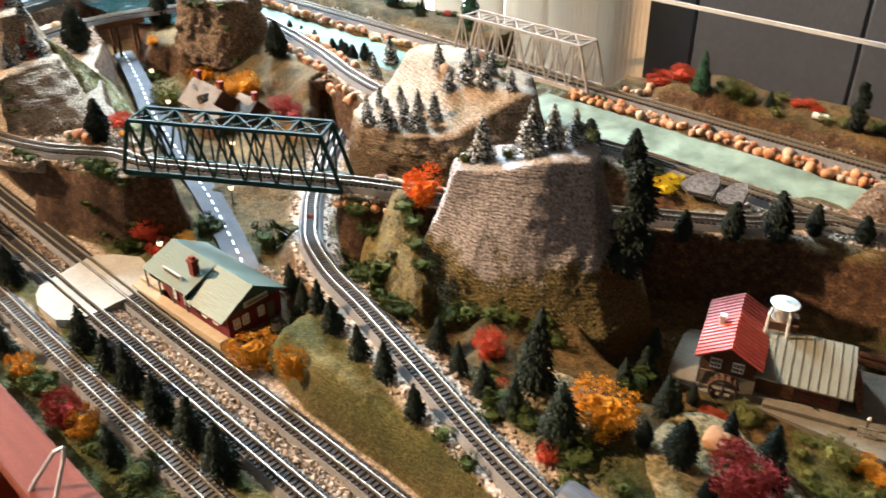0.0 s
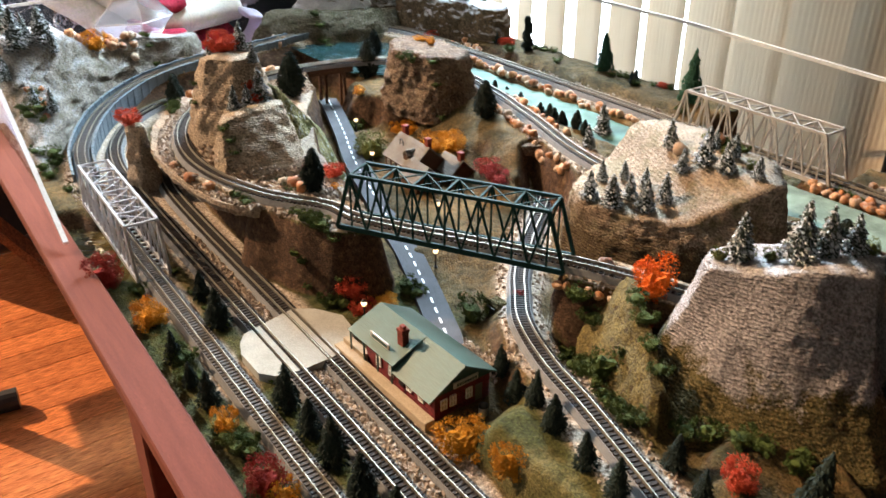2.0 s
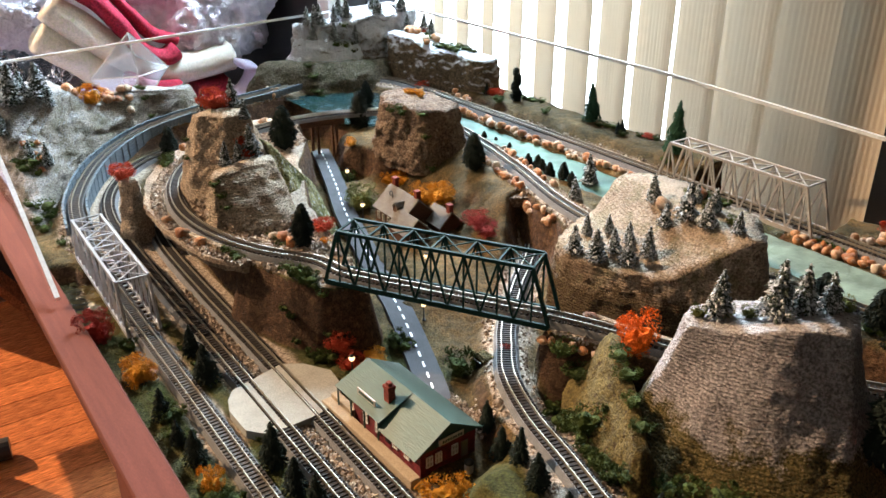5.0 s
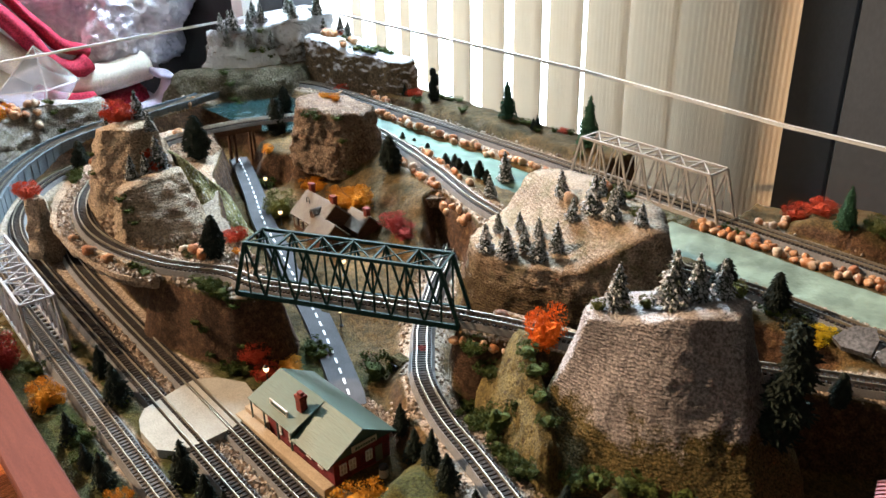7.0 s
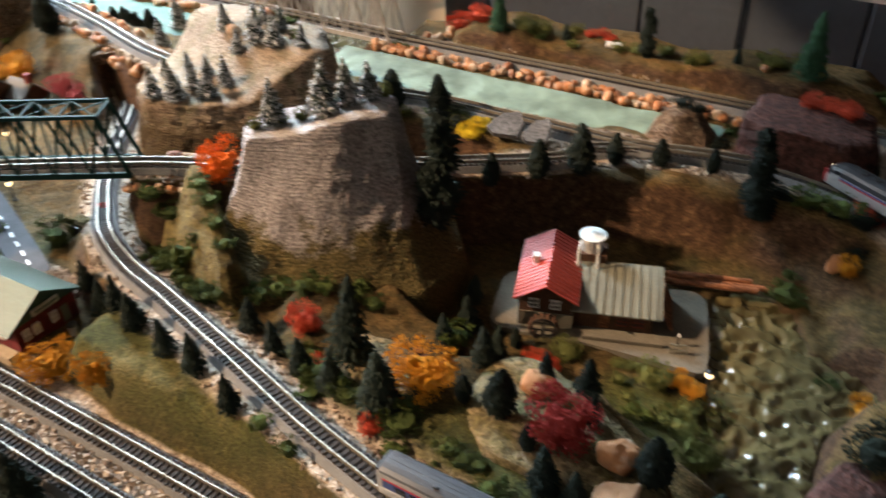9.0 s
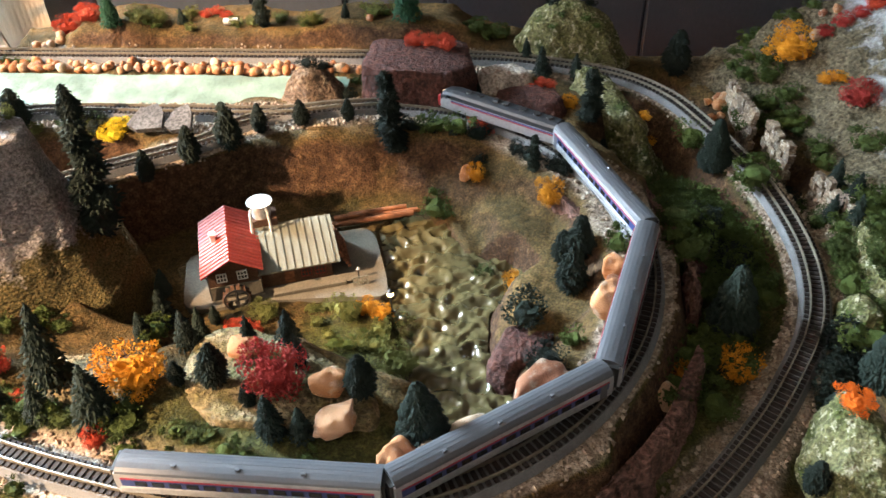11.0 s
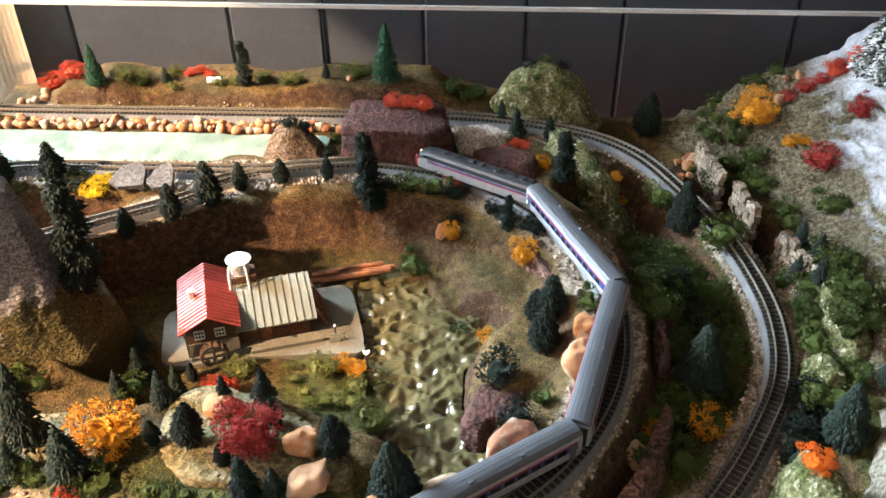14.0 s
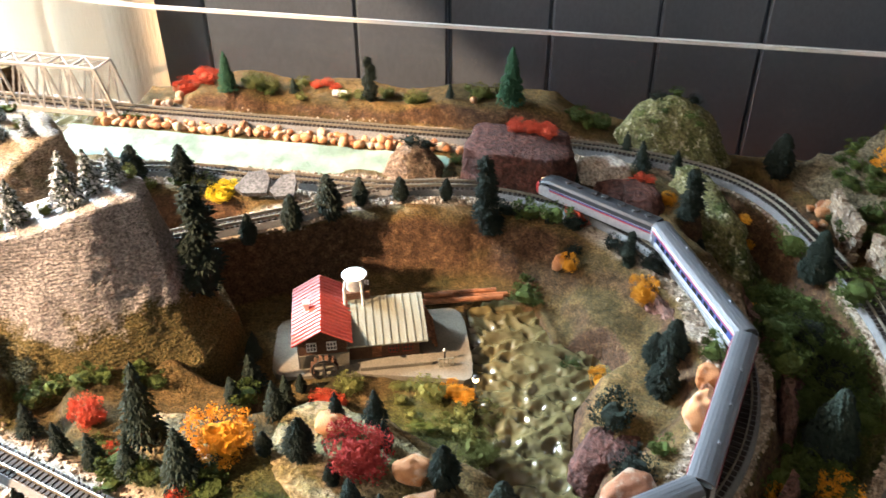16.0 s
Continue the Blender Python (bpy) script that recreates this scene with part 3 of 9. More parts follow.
# ---- hills ----
def mound(name, label, base, top, z0, z1, material, rings=16, n=88, rough=0.012, profile=None, dome=0.006, cell=0.045, category="hill", paired=False):
    """A cast hill: a foot outline, a top outline (both counter-clockwise from the same side), joined by a worn face."""
    def even(poly):
        p = np.array(poly + poly[:1], float)
        s = np.r_[0, np.cumsum(np.linalg.norm(np.diff(p, axis=0), axis=1))]
        u = np.linspace(0, s[-1], n, endpoint=False)
        q = np.stack([np.interp(u, s, p[:, k]) for k in (0, 1)], 1)
        for _ in range(n // 14):
            q = (np.roll(q, 1, 0) + 2 * q + np.roll(q, -1, 0)) / 4
        return q
    def along(poly):
        p, m = np.array(poly, float), n // len(poly)
        q = np.concatenate([p[i] + (p[(i + 1) % len(p)] - p[i]) * np.linspace(0, 1, m, endpoint=False)[:, None] for i in range(len(p))])
        for _ in range(m // 3):
            q = (np.roll(q, 1, 0) + 2 * q + np.roll(q, -1, 0)) / 4
        return q
    if paired:
        n = n // len(base) * len(base)
    a, b = (along(base), along(top)) if paired else (even(base), even(top))
    ztop = z1 if callable(z1) else (lambda x, y: z1)
    profile = profile or (lambda s: s)
    verts, faces = [], []
    rows = []
    for i in range(rings + 1):
        s = i / rings
        q = a + (b - a) * s
        rows.append([(x, y, z0 + (ztop(x, y) - z0) * profile(s)) for x, y in q])
    mid = b.mean(0)
    for i in range(1, 7):
        s = i / 7
        q = b + (mid - b) * s
        rows.append([(x, y, ztop(x, y) + dome * math.sin(s * math.pi / 2)) for x, y in q])
    for i, row in enumerate(rows):
        for x, y, z in row:
            v = Vector((x, y, z))
            big = noise.noise_vector(v / cell) * rough * 0.75
            small = noise.noise_vector(v / (cell * 0.3)) * rough * 0.4 + noise.noise_vector(v / (cell * 0.11)) * rough * 0.2
            ledge = (noise.noise(Vector((x * 12, y * 12, z / 0.010))) * 0.5 + noise.noise(Vector((x * 30, y * 30, z / 0.004))) * 0.22 - abs(noise.noise(v / 0.03)) * 0.5) * rough * 0.6
            out = Vector((x - mid[0], y - mid[1], 0)).normalized() * ledge
            k = 0.35 if i > rings else 1.0
            verts.append(v + (big + small) * k * (0.4 if i == 0 else 1) + out * k)
    for i in range(len(rows) - 1):
        for j in range(n):
            faces.append((i * n + j, i * n + (j + 1) % n, (i + 1) * n + (j + 1) % n, (i + 1) * n + j))
    o = len(verts)
    verts.append(Vector((*mid, ztop(*mid) + dome)))
    faces += [(o - n + j, o - n + (j + 1) % n, o) for j in range(n)]
    ob = mesh_part(name, verts, faces, material, smooth=True)
    return tagged(ob, label, category)


M["slab_rock"] = rough_mat("dark_grey_slab", (0.105, 0.095, 0.088), (0.070, 0.062, 0.057), 300, 40, 0.85, 0.4, 0.002)
M["rock_brown"] = rough_mat("brown_cast_rock", (0.235, 0.155, 0.100), (0.125, 0.082, 0.055), 300, 45, 0.85, 1.0, 0.010, c=(0.30, 0.225, 0.155))
M["rock_red"] = rough_mat("red_brown_rock", (0.098, 0.040, 0.030), (0.055, 0.024, 0.019), 210, 30, 0.75, 0.9, 0.006, c=(0.036, 0.018, 0.015))
M["rock_tan"] = rough_mat("tan_cast_rock", (0.52, 0.41, 0.29), (0.30, 0.21, 0.13), 260, 45, 0.9, 1.0, 0.010, c=(0.12, 0.10, 0.06))


def snowy_mat(name, rock_a, rock_b, low, high, snow=(0.70, 0.71, 0.74), axis=2, shed=0.35, patchy=1.4, grainy=0.8, bare=None):
    """Rock with snow lying where the face is high and not too steep."""
    m = rough_mat(name, rock_a, rock_b, 260, 28, 0.9, 1.0, 0.010, c=tuple(v * 0.6 for v in rock_b))
    n, l = m.node_tree.nodes, m.node_tree.links
    s = n["Principled BSDF"]
    base = s.inputs["Base Color"].links[0].from_socket
    geo = n.new("ShaderNodeNewGeometry")
    pos, nor = n.new("ShaderNodeSeparateXYZ"), n.new("ShaderNodeSeparateXYZ")
    l.new(geo.outputs["Position"], pos.inputs[0])
    l.new(geo.outputs["Normal"], nor.inputs[0])
    patch, speck = noise_tex(n, l, 34, 5, 0.65), noise_tex(n, l, 420, 3, 0.6)
    h = n.new("ShaderNodeMapRange")
    h.inputs["From Min"].default_value, h.inputs["From Max"].default_value = low, high
    l.new(pos.outputs[axis], h.inputs["Value"])
    def add(a, b, op="ADD"):
        x = n.new("ShaderNodeMath")
        x.operation = op
        for sock, v in zip(x.inputs, (a, b)):
            if isinstance(v, float):
                sock.default_value = v
            else:
                l.new(v, sock)
        return x.outputs[0]
    v = add(add(h.outputs[0], add(patch.outputs[0], patchy, "MULTIPLY")), add(add(speck.outputs[0], grainy, "MULTIPLY"), add(add(nor.outputs[2], shed, "MULTIPLY"), 0.5 * (0.8 - grainy))))
    if bare is not None:
        low_end = n.new("ShaderNodeMapRange")
        low_end.inputs["From Min"].default_value, low_end.inputs["From Max"].default_value = bare
        low_end.inputs["To Min"].default_value, low_end.inputs["To Max"].default_value = -0.8, 0.0
        l.new(pos.outputs[1], low_end.inputs["Value"])
        v = add(v, low_end.outputs[0])
    r = ramp(n, [(0.70, (0, 0, 0)), (0.92, (1, 1, 1))])
    l.new(add(v, 0.5, "MULTIPLY"), r.inputs[0])
    l.new(mix(n, l, r.outputs[0], base, snow), s.inputs["Base Color"])
    return m


def woven_rock(name, rock_a, rock_b, pale, foot=None, rows=105, moss=0.0, low=((0.055, 0.042, 0.016), (0.13, 0.095, 0.034), (0.22, 0.15, 0.062))):
    """Plaster cloth over a form: fine woven rows, paler upward faces, and grass below the height foot."""
    m = rough_mat(name, rock_a, rock_b, 420, 26, 0.92, 0.0, c=tuple(v * 0.55 for v in rock_b))
    n, l = m.node_tree.nodes, m.node_tree.links
    s = n["Principled BSDF"]
    base = s.inputs["Base Color"].links[0].from_socket
    geo, pos, nor = n.new("ShaderNodeNewGeometry"), n.new("ShaderNodeSeparateXYZ"), n.new("ShaderNodeSeparateXYZ")
    l.new(geo.outputs["Position"], pos.inputs[0])
    l.new(geo.outputs["Normal"], nor.inputs[0])
    def calc(op, a, b):
        x = n.new("ShaderNodeMath")
        x.operation = op
        for sock, v in zip(x.inputs, (a, b)):
            if isinstance(v, (int, float)):
                sock.default_value = v
            else:
                l.new(v, sock)
        return x.outputs[0]
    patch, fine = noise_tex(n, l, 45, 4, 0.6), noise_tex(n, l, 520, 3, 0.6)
    pale_up = ramp(n, [(0.64, (0, 0, 0)), (1.10, (1, 1, 1))])
    l.new(calc("ADD", calc("MULTIPLY", nor.outputs[2], 0.42), calc("MULTIPLY", fine.outputs[0], 0.75)), pale_up.inputs[0])
    col = mix(n, l, pale_up.outputs[0], base, pale)
    if moss:
        mr = ramp(n, [(0.50, (0, 0, 0)), (0.62, (moss, moss, moss))])
        l.new(patch.outputs[0], mr.inputs[0])
        col = mix(n, l, mr.outputs[0], col, (0.10, 0.10, 0.035))
    if foot is not None:
        fr = ramp(n, [(0.44, (1, 1, 1)), (0.56, (0, 0, 0))])
        l.new(calc("ADD", calc("MULTIPLY", calc("SUBTRACT", pos.outputs[2], foot), 9.0), calc("ADD", calc("MULTIPLY", patch.outputs[0], 0.7), calc("MULTIPLY", fine.outputs[0], 0.3))), fr.inputs[0])
        turf = ramp(n, list(zip((0.35, 0.5, 0.68), low)))
        l.new(fine.outputs[0], turf.inputs[0])
        col = mix(n, l, fr.outputs[0], col, turf.outputs[0])
    l.new(col, s.inputs["Base Color"])
    wv = n.new("ShaderNodeTexWave")
    wv.bands_direction = "Z"
    wv.inputs["Scale"].default_value, wv.inputs["Distortion"].default_value, wv.inputs["Detail"].default_value, wv.inputs["Detail Scale"].default_value = rows, 6.0, 3.0, 2.0
    tc = n.new("ShaderNodeTexCoord")
    l.new(tc.outputs["Object"], wv.inputs["Vector"])
    grit = noise_tex(n, l, 330, 4, 0.65)
    bump(n, l, calc("ADD", calc("MULTIPLY", wv.outputs["Fac"], 0.19), grit.outputs[0]), 1.0, 0.0056, s)
    return m


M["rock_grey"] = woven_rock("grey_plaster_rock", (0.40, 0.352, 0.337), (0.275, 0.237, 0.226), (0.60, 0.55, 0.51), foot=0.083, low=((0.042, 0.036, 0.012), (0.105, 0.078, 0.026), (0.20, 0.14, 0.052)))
M["rock_crag"] = woven_rock("tan_plaster_crag", (0.50, 0.380, 0.262), (0.33, 0.235, 0.155), (0.55, 0.45, 0.34), moss=0.08)
M["snow_slope"] = rough_mat("mossy_snow_slope", (0.34, 0.31, 0.15), (0.13, 0.135, 0.045), 350, 40, 0.9, 0.8, 0.006, c=(0.62, 0.62, 0.57))
M["rock_moss"] = rough_mat("dark_mossy_rock", (0.15, 0.125, 0.085), (0.075, 0.07, 0.035), 320, 40, 0.9, 1.0, 0.008, c=(0.22, 0.195, 0.15))
M["snow_cap"] = snowy_mat("snow_capped_rock", (0.20, 0.145, 0.085), (0.11, 0.085, 0.055), 0.06, 0.26, shed=1.3, patchy=0.8)
M["snow_block"] = snowy_mat("snow_drifted_rock", (0.24, 0.19, 0.13), (0.13, 0.105, 0.075), 0.04, 0.20, shed=0.55, patchy=1.2)
M["snow_rock"] = woven_rock("snow_dusted_rock", (0.36, 0.315, 0.265), (0.21, 0.175, 0.135), (0.58, 0.59, 0.62), moss=0.25)
M["snow_peak"] = snowy_mat("snow_mountain", (0.175, 0.140, 0.088), (0.115, 0.094, 0.056), 0.952, 1.040, axis=0, patchy=0.85, grainy=0.25, snow=(0.66, 0.67, 0.72), bare=(0.20, 0.30))
M["moss_rock"] = rough_mat("mossy_white_rock", (0.19, 0.170, 0.080), (0.058, 0.068, 0.016), 300, 48, 0.9, 1.0, 0.006, c=(0.40, 0.36, 0.24))

M["rock_knoll"] = rough_mat("olive_and_tan_knoll", (0.225, 0.170, 0.095), (0.105, 0.092, 0.034), 260, 45, 0.9, 1.0, 0.005, c=(0.19, 0.145, 0.09))

M["rock_sand"] = woven_rock("sandy_plaster_rock", (0.40, 0.30, 0.21), (0.20, 0.135, 0.085), (0.50, 0.41, 0.32), foot=0.078, moss=0.4, low=((0.045, 0.026, 0.014), (0.085, 0.056, 0.030), (0.125, 0.095, 0.040)))

M["snow_drape"] = snowy_mat("blue_white_snow_drape", (0.40, 0.38, 0.36), (0.25, 0.24, 0.22), -0.55, 0.10, snow=(0.84, 0.89, 0.94), shed=0.6, patchy=0.9, grainy=0.5)
M["plaster_white"] = rough_mat("bare_white_plaster", (0.62, 0.57, 0.50), (0.42, 0.35, 0.29), 300, 40, 0.9, 0.8, 0.005, c=(0.30, 0.20, 0.15))
M["ridge_turf"] = rough_mat("olive_ridge_turf", (0.150, 0.112, 0.038), (0.080, 0.060, 0.020), 420, 45, 0.95, 0.9, 0.004, c=(0.052, 0.034, 0.016))

HILLS = {}
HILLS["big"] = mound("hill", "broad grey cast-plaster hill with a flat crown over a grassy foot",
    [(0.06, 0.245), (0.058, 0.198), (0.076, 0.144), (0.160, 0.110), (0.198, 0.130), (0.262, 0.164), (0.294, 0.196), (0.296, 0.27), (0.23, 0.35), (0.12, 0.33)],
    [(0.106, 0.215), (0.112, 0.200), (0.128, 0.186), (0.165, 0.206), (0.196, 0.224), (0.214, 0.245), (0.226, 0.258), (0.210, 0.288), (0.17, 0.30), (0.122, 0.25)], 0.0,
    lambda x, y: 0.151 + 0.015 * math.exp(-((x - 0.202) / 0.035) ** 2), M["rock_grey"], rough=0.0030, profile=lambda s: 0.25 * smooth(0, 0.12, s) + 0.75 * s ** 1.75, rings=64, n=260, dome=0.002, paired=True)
HILLS["ridge"] = mound("hill", "grassy wedge-shaped ridge with a dark broken cliff at its end",
    [(-0.012, 0.190), (0.03, 0.150), (0.08, 0.123), (0.125, 0.106), (0.157, 0.098), (0.168, 0.106), (0.166, 0.135), (0.13, 0.17), (0.07, 0.212), (0.02, 0.225)],
    [(0.034, 0.203), (0.040, 0.196), (0.075, 0.168), (0.115, 0.141), (0.146, 0.116), (0.154, 0.117), (0.151, 0.127), (0.12, 0.150), (0.08, 0.180), (0.045, 0.205)], 0.025,
    lambda x, y: 0.095 - 0.20 * max(0.0, x - 0.04), M["ridge_turf"], rough=0.0045, rings=26, n=150, dome=0.001, paired=True)
HILLS["sand"] = mound("hill", "sandy mesa with little snowy firs over a dark cliff", [(-0.14, 0.275), (-0.09, 0.262), (-0.04, 0.276), (0.01, 0.298), (0.06, 0.335), (0.085, 0.38), (0.05, 0.455), (-0.04, 0.48), (-0.14, 0.48), (-0.20, 0.44), (-0.18, 0.34)],
    [(-0.138, 0.292), (-0.09, 0.275), (-0.04, 0.289), (0.005, 0.312), (0.045, 0.345), (0.065, 0.38), (0.03, 0.42), (-0.04, 0.445), (-0.13, 0.445), (-0.178, 0.42), (-0.165, 0.345)], 0.02, lambda x, y: 0.098 + 0.050 * smooth(0.320, 0.410, y + 0.35 * (x + 0.05)), M["rock_sand"], rough=0.006, rings=40, n=240)
HILLS["crag"] = mound("hill", "tall tan crag with a flat bushy top", [(-0.645, 0.055), (-0.585, 0.010), (-0.52, 0.004), (-0.47, 0.03), (-0.47, 0.11), (-0.55, 0.145), (-0.62, 0.12)],
    [(-0.580, 0.058), (-0.562, 0.034), (-0.538, 0.036), (-0.512, 0.062), (-0.514, 0.095), (-0.55, 0.108), (-0.577, 0.090)], 0.07, lambda x, y: 0.187 + 0.09 * (x + 0.555), M["rock_crag"], rough=0.0055, rings=44, n=196, paired=True, profile=lambda s: s ** 0.85)
HILLS["crag_low"] = mound("hill", "lower wedge-shaped tan crag with a mossy face", [(-0.50, 0.010), (-0.446, 0.000), (-0.415, 0.002), (-0.385, 0.030), (-0.366, 0.072), (-0.40, 0.105), (-0.47, 0.125), (-0.51, 0.08)],
    [(-0.478, 0.028), (-0.457, 0.013), (-0.446, 0.015), (-0.447, 0.040), (-0.452, 0.075), (-0.460, 0.100), (-0.48, 0.105), (-0.487, 0.07)], 0.07, lambda x, y: 0.139 + 0.05 * (y - 0.05), M["rock_crag"], rough=0.005, rings=38, n=184, paired=True, profile=lambda s: s ** 0.8)
HILLS["slope"] = mound("hill", "long mossy ridge with snow streaks running down to the road", [(-0.60, 0.105), (-0.47, 0.100), (-0.465, 0.140), (-0.478, 0.185), (-0.51, 0.214), (-0.60, 0.222), (-0.66, 0.195)],
    [(-0.53, 0.112), (-0.505, 0.112), (-0.512, 0.135), (-0.525, 0.165), (-0.535, 0.196), (-0.55, 0.190), (-0.545, 0.150)], 0.0, lambda x, y: 0.150 - 1.1 * max(0.0, y - 0.115), M["snow_slope"], rough=0.005, rings=26, n=140, dome=0.001, paired=True)
HILLS["tower"] = mound("hill", "flat-topped brown crag over the grassy bank", [(-0.70, 0.375), (-0.62, 0.35), (-0.54, 0.365), (-0.505, 0.42), (-0.53, 0.475), (-0.66, 0.485), (-0.72, 0.44)],
    [(-0.685, 0.395), (-0.62, 0.375), (-0.55, 0.39), (-0.53, 0.425), (-0.55, 0.462), (-0.65, 0.468), (-0.695, 0.435)], 0.04, 0.135, M["rock_brown"], rough=0.011, rings=38, n=180)
HILLS["nw"] = mound("hill", "snow-capped block mountain in the window corner", [(-1.14, 0.43), (-1.10, 0.435), (-1.045, 0.53), (-1.005, 0.60), (-1.0, 0.66), (-1.0, 0.70), (-1.14, 0.70)],
    [(-1.135, 0.455), (-1.105, 0.46), (-1.065, 0.545), (-1.03, 0.61), (-1.02, 0.66), (-1.02, 0.69), (-1.135, 0.69)], 0.045, lambda x, y: 0.175 + 0.02 * smooth(0.50, 0.62, y), M["snow_block"], rough=0.013, rings=44, n=220)
HILLS["nw_ledge"] = mound("hill", "long brown cliff with a snowy top behind the window track", [(-1.02, 0.60), (-0.88, 0.612), (-0.82, 0.632), (-0.735, 0.638), (-0.722, 0.66), (-0.725, 0.70), (-1.02, 0.70)],
    [(-1.01, 0.612), (-0.88, 0.622), (-0.82, 0.641), (-0.745, 0.646), (-0.735, 0.66), (-0.737, 0.695), (-1.01, 0.695)], 0.06, lambda x, y: 0.146 + 0.016 * smooth(-0.86, -0.95, x), M["snow_cap"], rough=0.008, rings=34, n=180, cell=0.03)
HILLS["drape"] = mound("hill", "snow-covered slope spilling down the front of the window-corner mountain", [(-1.130, 0.425), (-1.085, 0.435), (-1.045, 0.490), (-1.020, 0.555), (-1.030, 0.585), (-1.070, 0.590), (-1.125, 0.520)],
    [(-1.128, 0.462), (-1.112, 0.470), (-1.088, 0.515), (-1.070, 0.560), (-1.072, 0.572), (-1.090, 0.575), (-1.122, 0.510)], 0.085, 0.172, M["snow_drape"], rough=0.010, rings=34, n=182, paired=True, cell=0.035, profile=lambda s: s ** 0.8)
HILLS["tunnel"] = mound("hill", "rounded grey tunnel dome over the curved track", [(-1.14, 0.33), (-1.085, 0.345), (-1.015, 0.44), (-0.965, 0.555), (-0.960, 0.615), (-1.00, 0.64), (-1.14, 0.62)],
    [(-1.135, 0.385), (-1.105, 0.395), (-1.055, 0.465), (-1.015, 0.555), (-1.005, 0.60), (-1.02, 0.615), (-1.135, 0.60)], 0.045, 0.106, M["rock_moss"], rough=0.007, rings=26, n=140, profile=lambda s: math.sin(s * math.pi / 2), cell=0.03)
HILLS["sw"] = mound("hill", "snowy mountain outside the curved viaduct", [(-1.14, -0.16), (-0.80, -0.16), (-0.75, -0.14), (-0.86, -0.088), (-0.955, -0.012), (-1.03, 0.08), (-1.05, 0.27), (-1.14, 0.30)],
    [(-1.12, -0.14), (-1.0, -0.14), (-0.93, -0.13), (-0.965, -0.085), (-1.02, -0.02), (-1.065, 0.06), (-1.08, 0.20), (-1.12, 0.23)], 0.0, lambda x, y: 0.098 + 0.037 * smooth(0.02, -0.05, y) - 0.045 * smooth(-1.03, -0.93, x) - 0.015 * smooth(0.1, 0.25, y), M["snow_rock"], rough=0.012, rings=36, n=220)
HILLS["pillar"] = mound("hill", "little mossy rock pillar at the terrace corner", [(-0.680, -0.045), (-0.645, -0.062), (-0.615, -0.045), (-0.625, -0.015), (-0.665, -0.01)],
    [(-0.667, -0.040), (-0.648, -0.048), (-0.634, -0.04), (-0.638, -0.025), (-0.66, -0.022)], 0.0, 0.085, M["rock_crag"], rough=0.006, n=80, rings=22)
HILLS["block"] = mound("hill", "dark red-brown rock block beside the creek", [(0.45, 0.505), (0.49, 0.485), (0.56, 0.485), (0.585, 0.51), (0.575, 0.575), (0.45, 0.575)],
    [(0.455, 0.51), (0.49, 0.492), (0.555, 0.49), (0.575, 0.51), (0.565, 0.57), (0.46, 0.57)], 0.055, 0.110, M["rock_red"], rough=0.005, rings=20, n=110)
HILLS["spur"] = mound("hill", "small brown rock hump beside the creek", [(0.355, 0.505), (0.40, 0.488), (0.435, 0.505), (0.435, 0.545), (0.37, 0.545)],
    [(0.378, 0.518), (0.398, 0.510), (0.415, 0.518), (0.412, 0.535), (0.385, 0.535)], 0.055, 0.095, M["rock_brown"], rough=0.005, n=70)
HILLS["white"] = mound("hill", "pale mossy dome of rock by the wall", [(0.606, 0.640), (0.622, 0.618), (0.660, 0.610), (0.705, 0.608), (0.742, 0.612), (0.758, 0.640), (0.745, 0.695), (0.615, 0.695)],
    [(0.658, 0.648), (0.664, 0.640), (0.676, 0.637), (0.688, 0.637), (0.700, 0.640), (0.703, 0.650), (0.692, 0.662), (0.666, 0.662)], 0.05, 0.122, M["moss_rock"], rough=0.007, n=112, rings=30, paired=True, profile=lambda s: math.sin(s * math.pi / 2) ** 0.9)
HILLS["white_low"] = mound("hill", "mossy rock shoulder running down from the pale dome", [(0.652, 0.545), (0.672, 0.515), (0.715, 0.470), (0.745, 0.440), (0.772, 0.440), (0.785, 0.490), (0.752, 0.540), (0.690, 0.570)],
    [(0.685, 0.542), (0.695, 0.528), (0.722, 0.500), (0.750, 0.465), (0.758, 0.466), (0.752, 0.492), (0.728, 0.530), (0.702, 0.548)], 0.0, lambda x, y: 0.090 - 0.50 * max(0.0, 0.545 - y), M["moss_rock"], rough=0.008, n=104, rings=26, paired=True)
for lab, base, top, z1 in (
        ("pale mossy bank beside the outer curve", [(0.905, 0.245), (0.925, 0.22), (0.955, 0.235), (0.965, 0.30), (0.950, 0.375), (0.925, 0.385), (0.912, 0.33)], [(0.922, 0.262), (0.932, 0.250), (0.946, 0.258), (0.950, 0.305), (0.940, 0.350), (0.932, 0.352), (0.926, 0.315)], 0.056),
        ("low mossy rock beside the outer curve", [(0.876, 0.215), (0.888, 0.19), (0.912, 0.185), (0.922, 0.215), (0.905, 0.25), (0.888, 0.245)], [(0.889, 0.214), (0.895, 0.204), (0.905, 0.203), (0.908, 0.215), (0.901, 0.230), (0.894, 0.228)], 0.050),
        ("pale-topped mossy mound at the table's near side", [(0.812, 0.075), (0.822, 0.030), (0.865, 0.02), (0.888, 0.07), (0.880, 0.125), (0.842, 0.130)], [(0.834, 0.090), (0.840, 0.070), (0.856, 0.062), (0.863, 0.082), (0.858, 0.105), (0.844, 0.110)], 0.066)):
    mound("hill", lab, base, top, 0.02, z1, M["moss_rock"], rough=0.006, rings=20, n=100, dome=0.003)
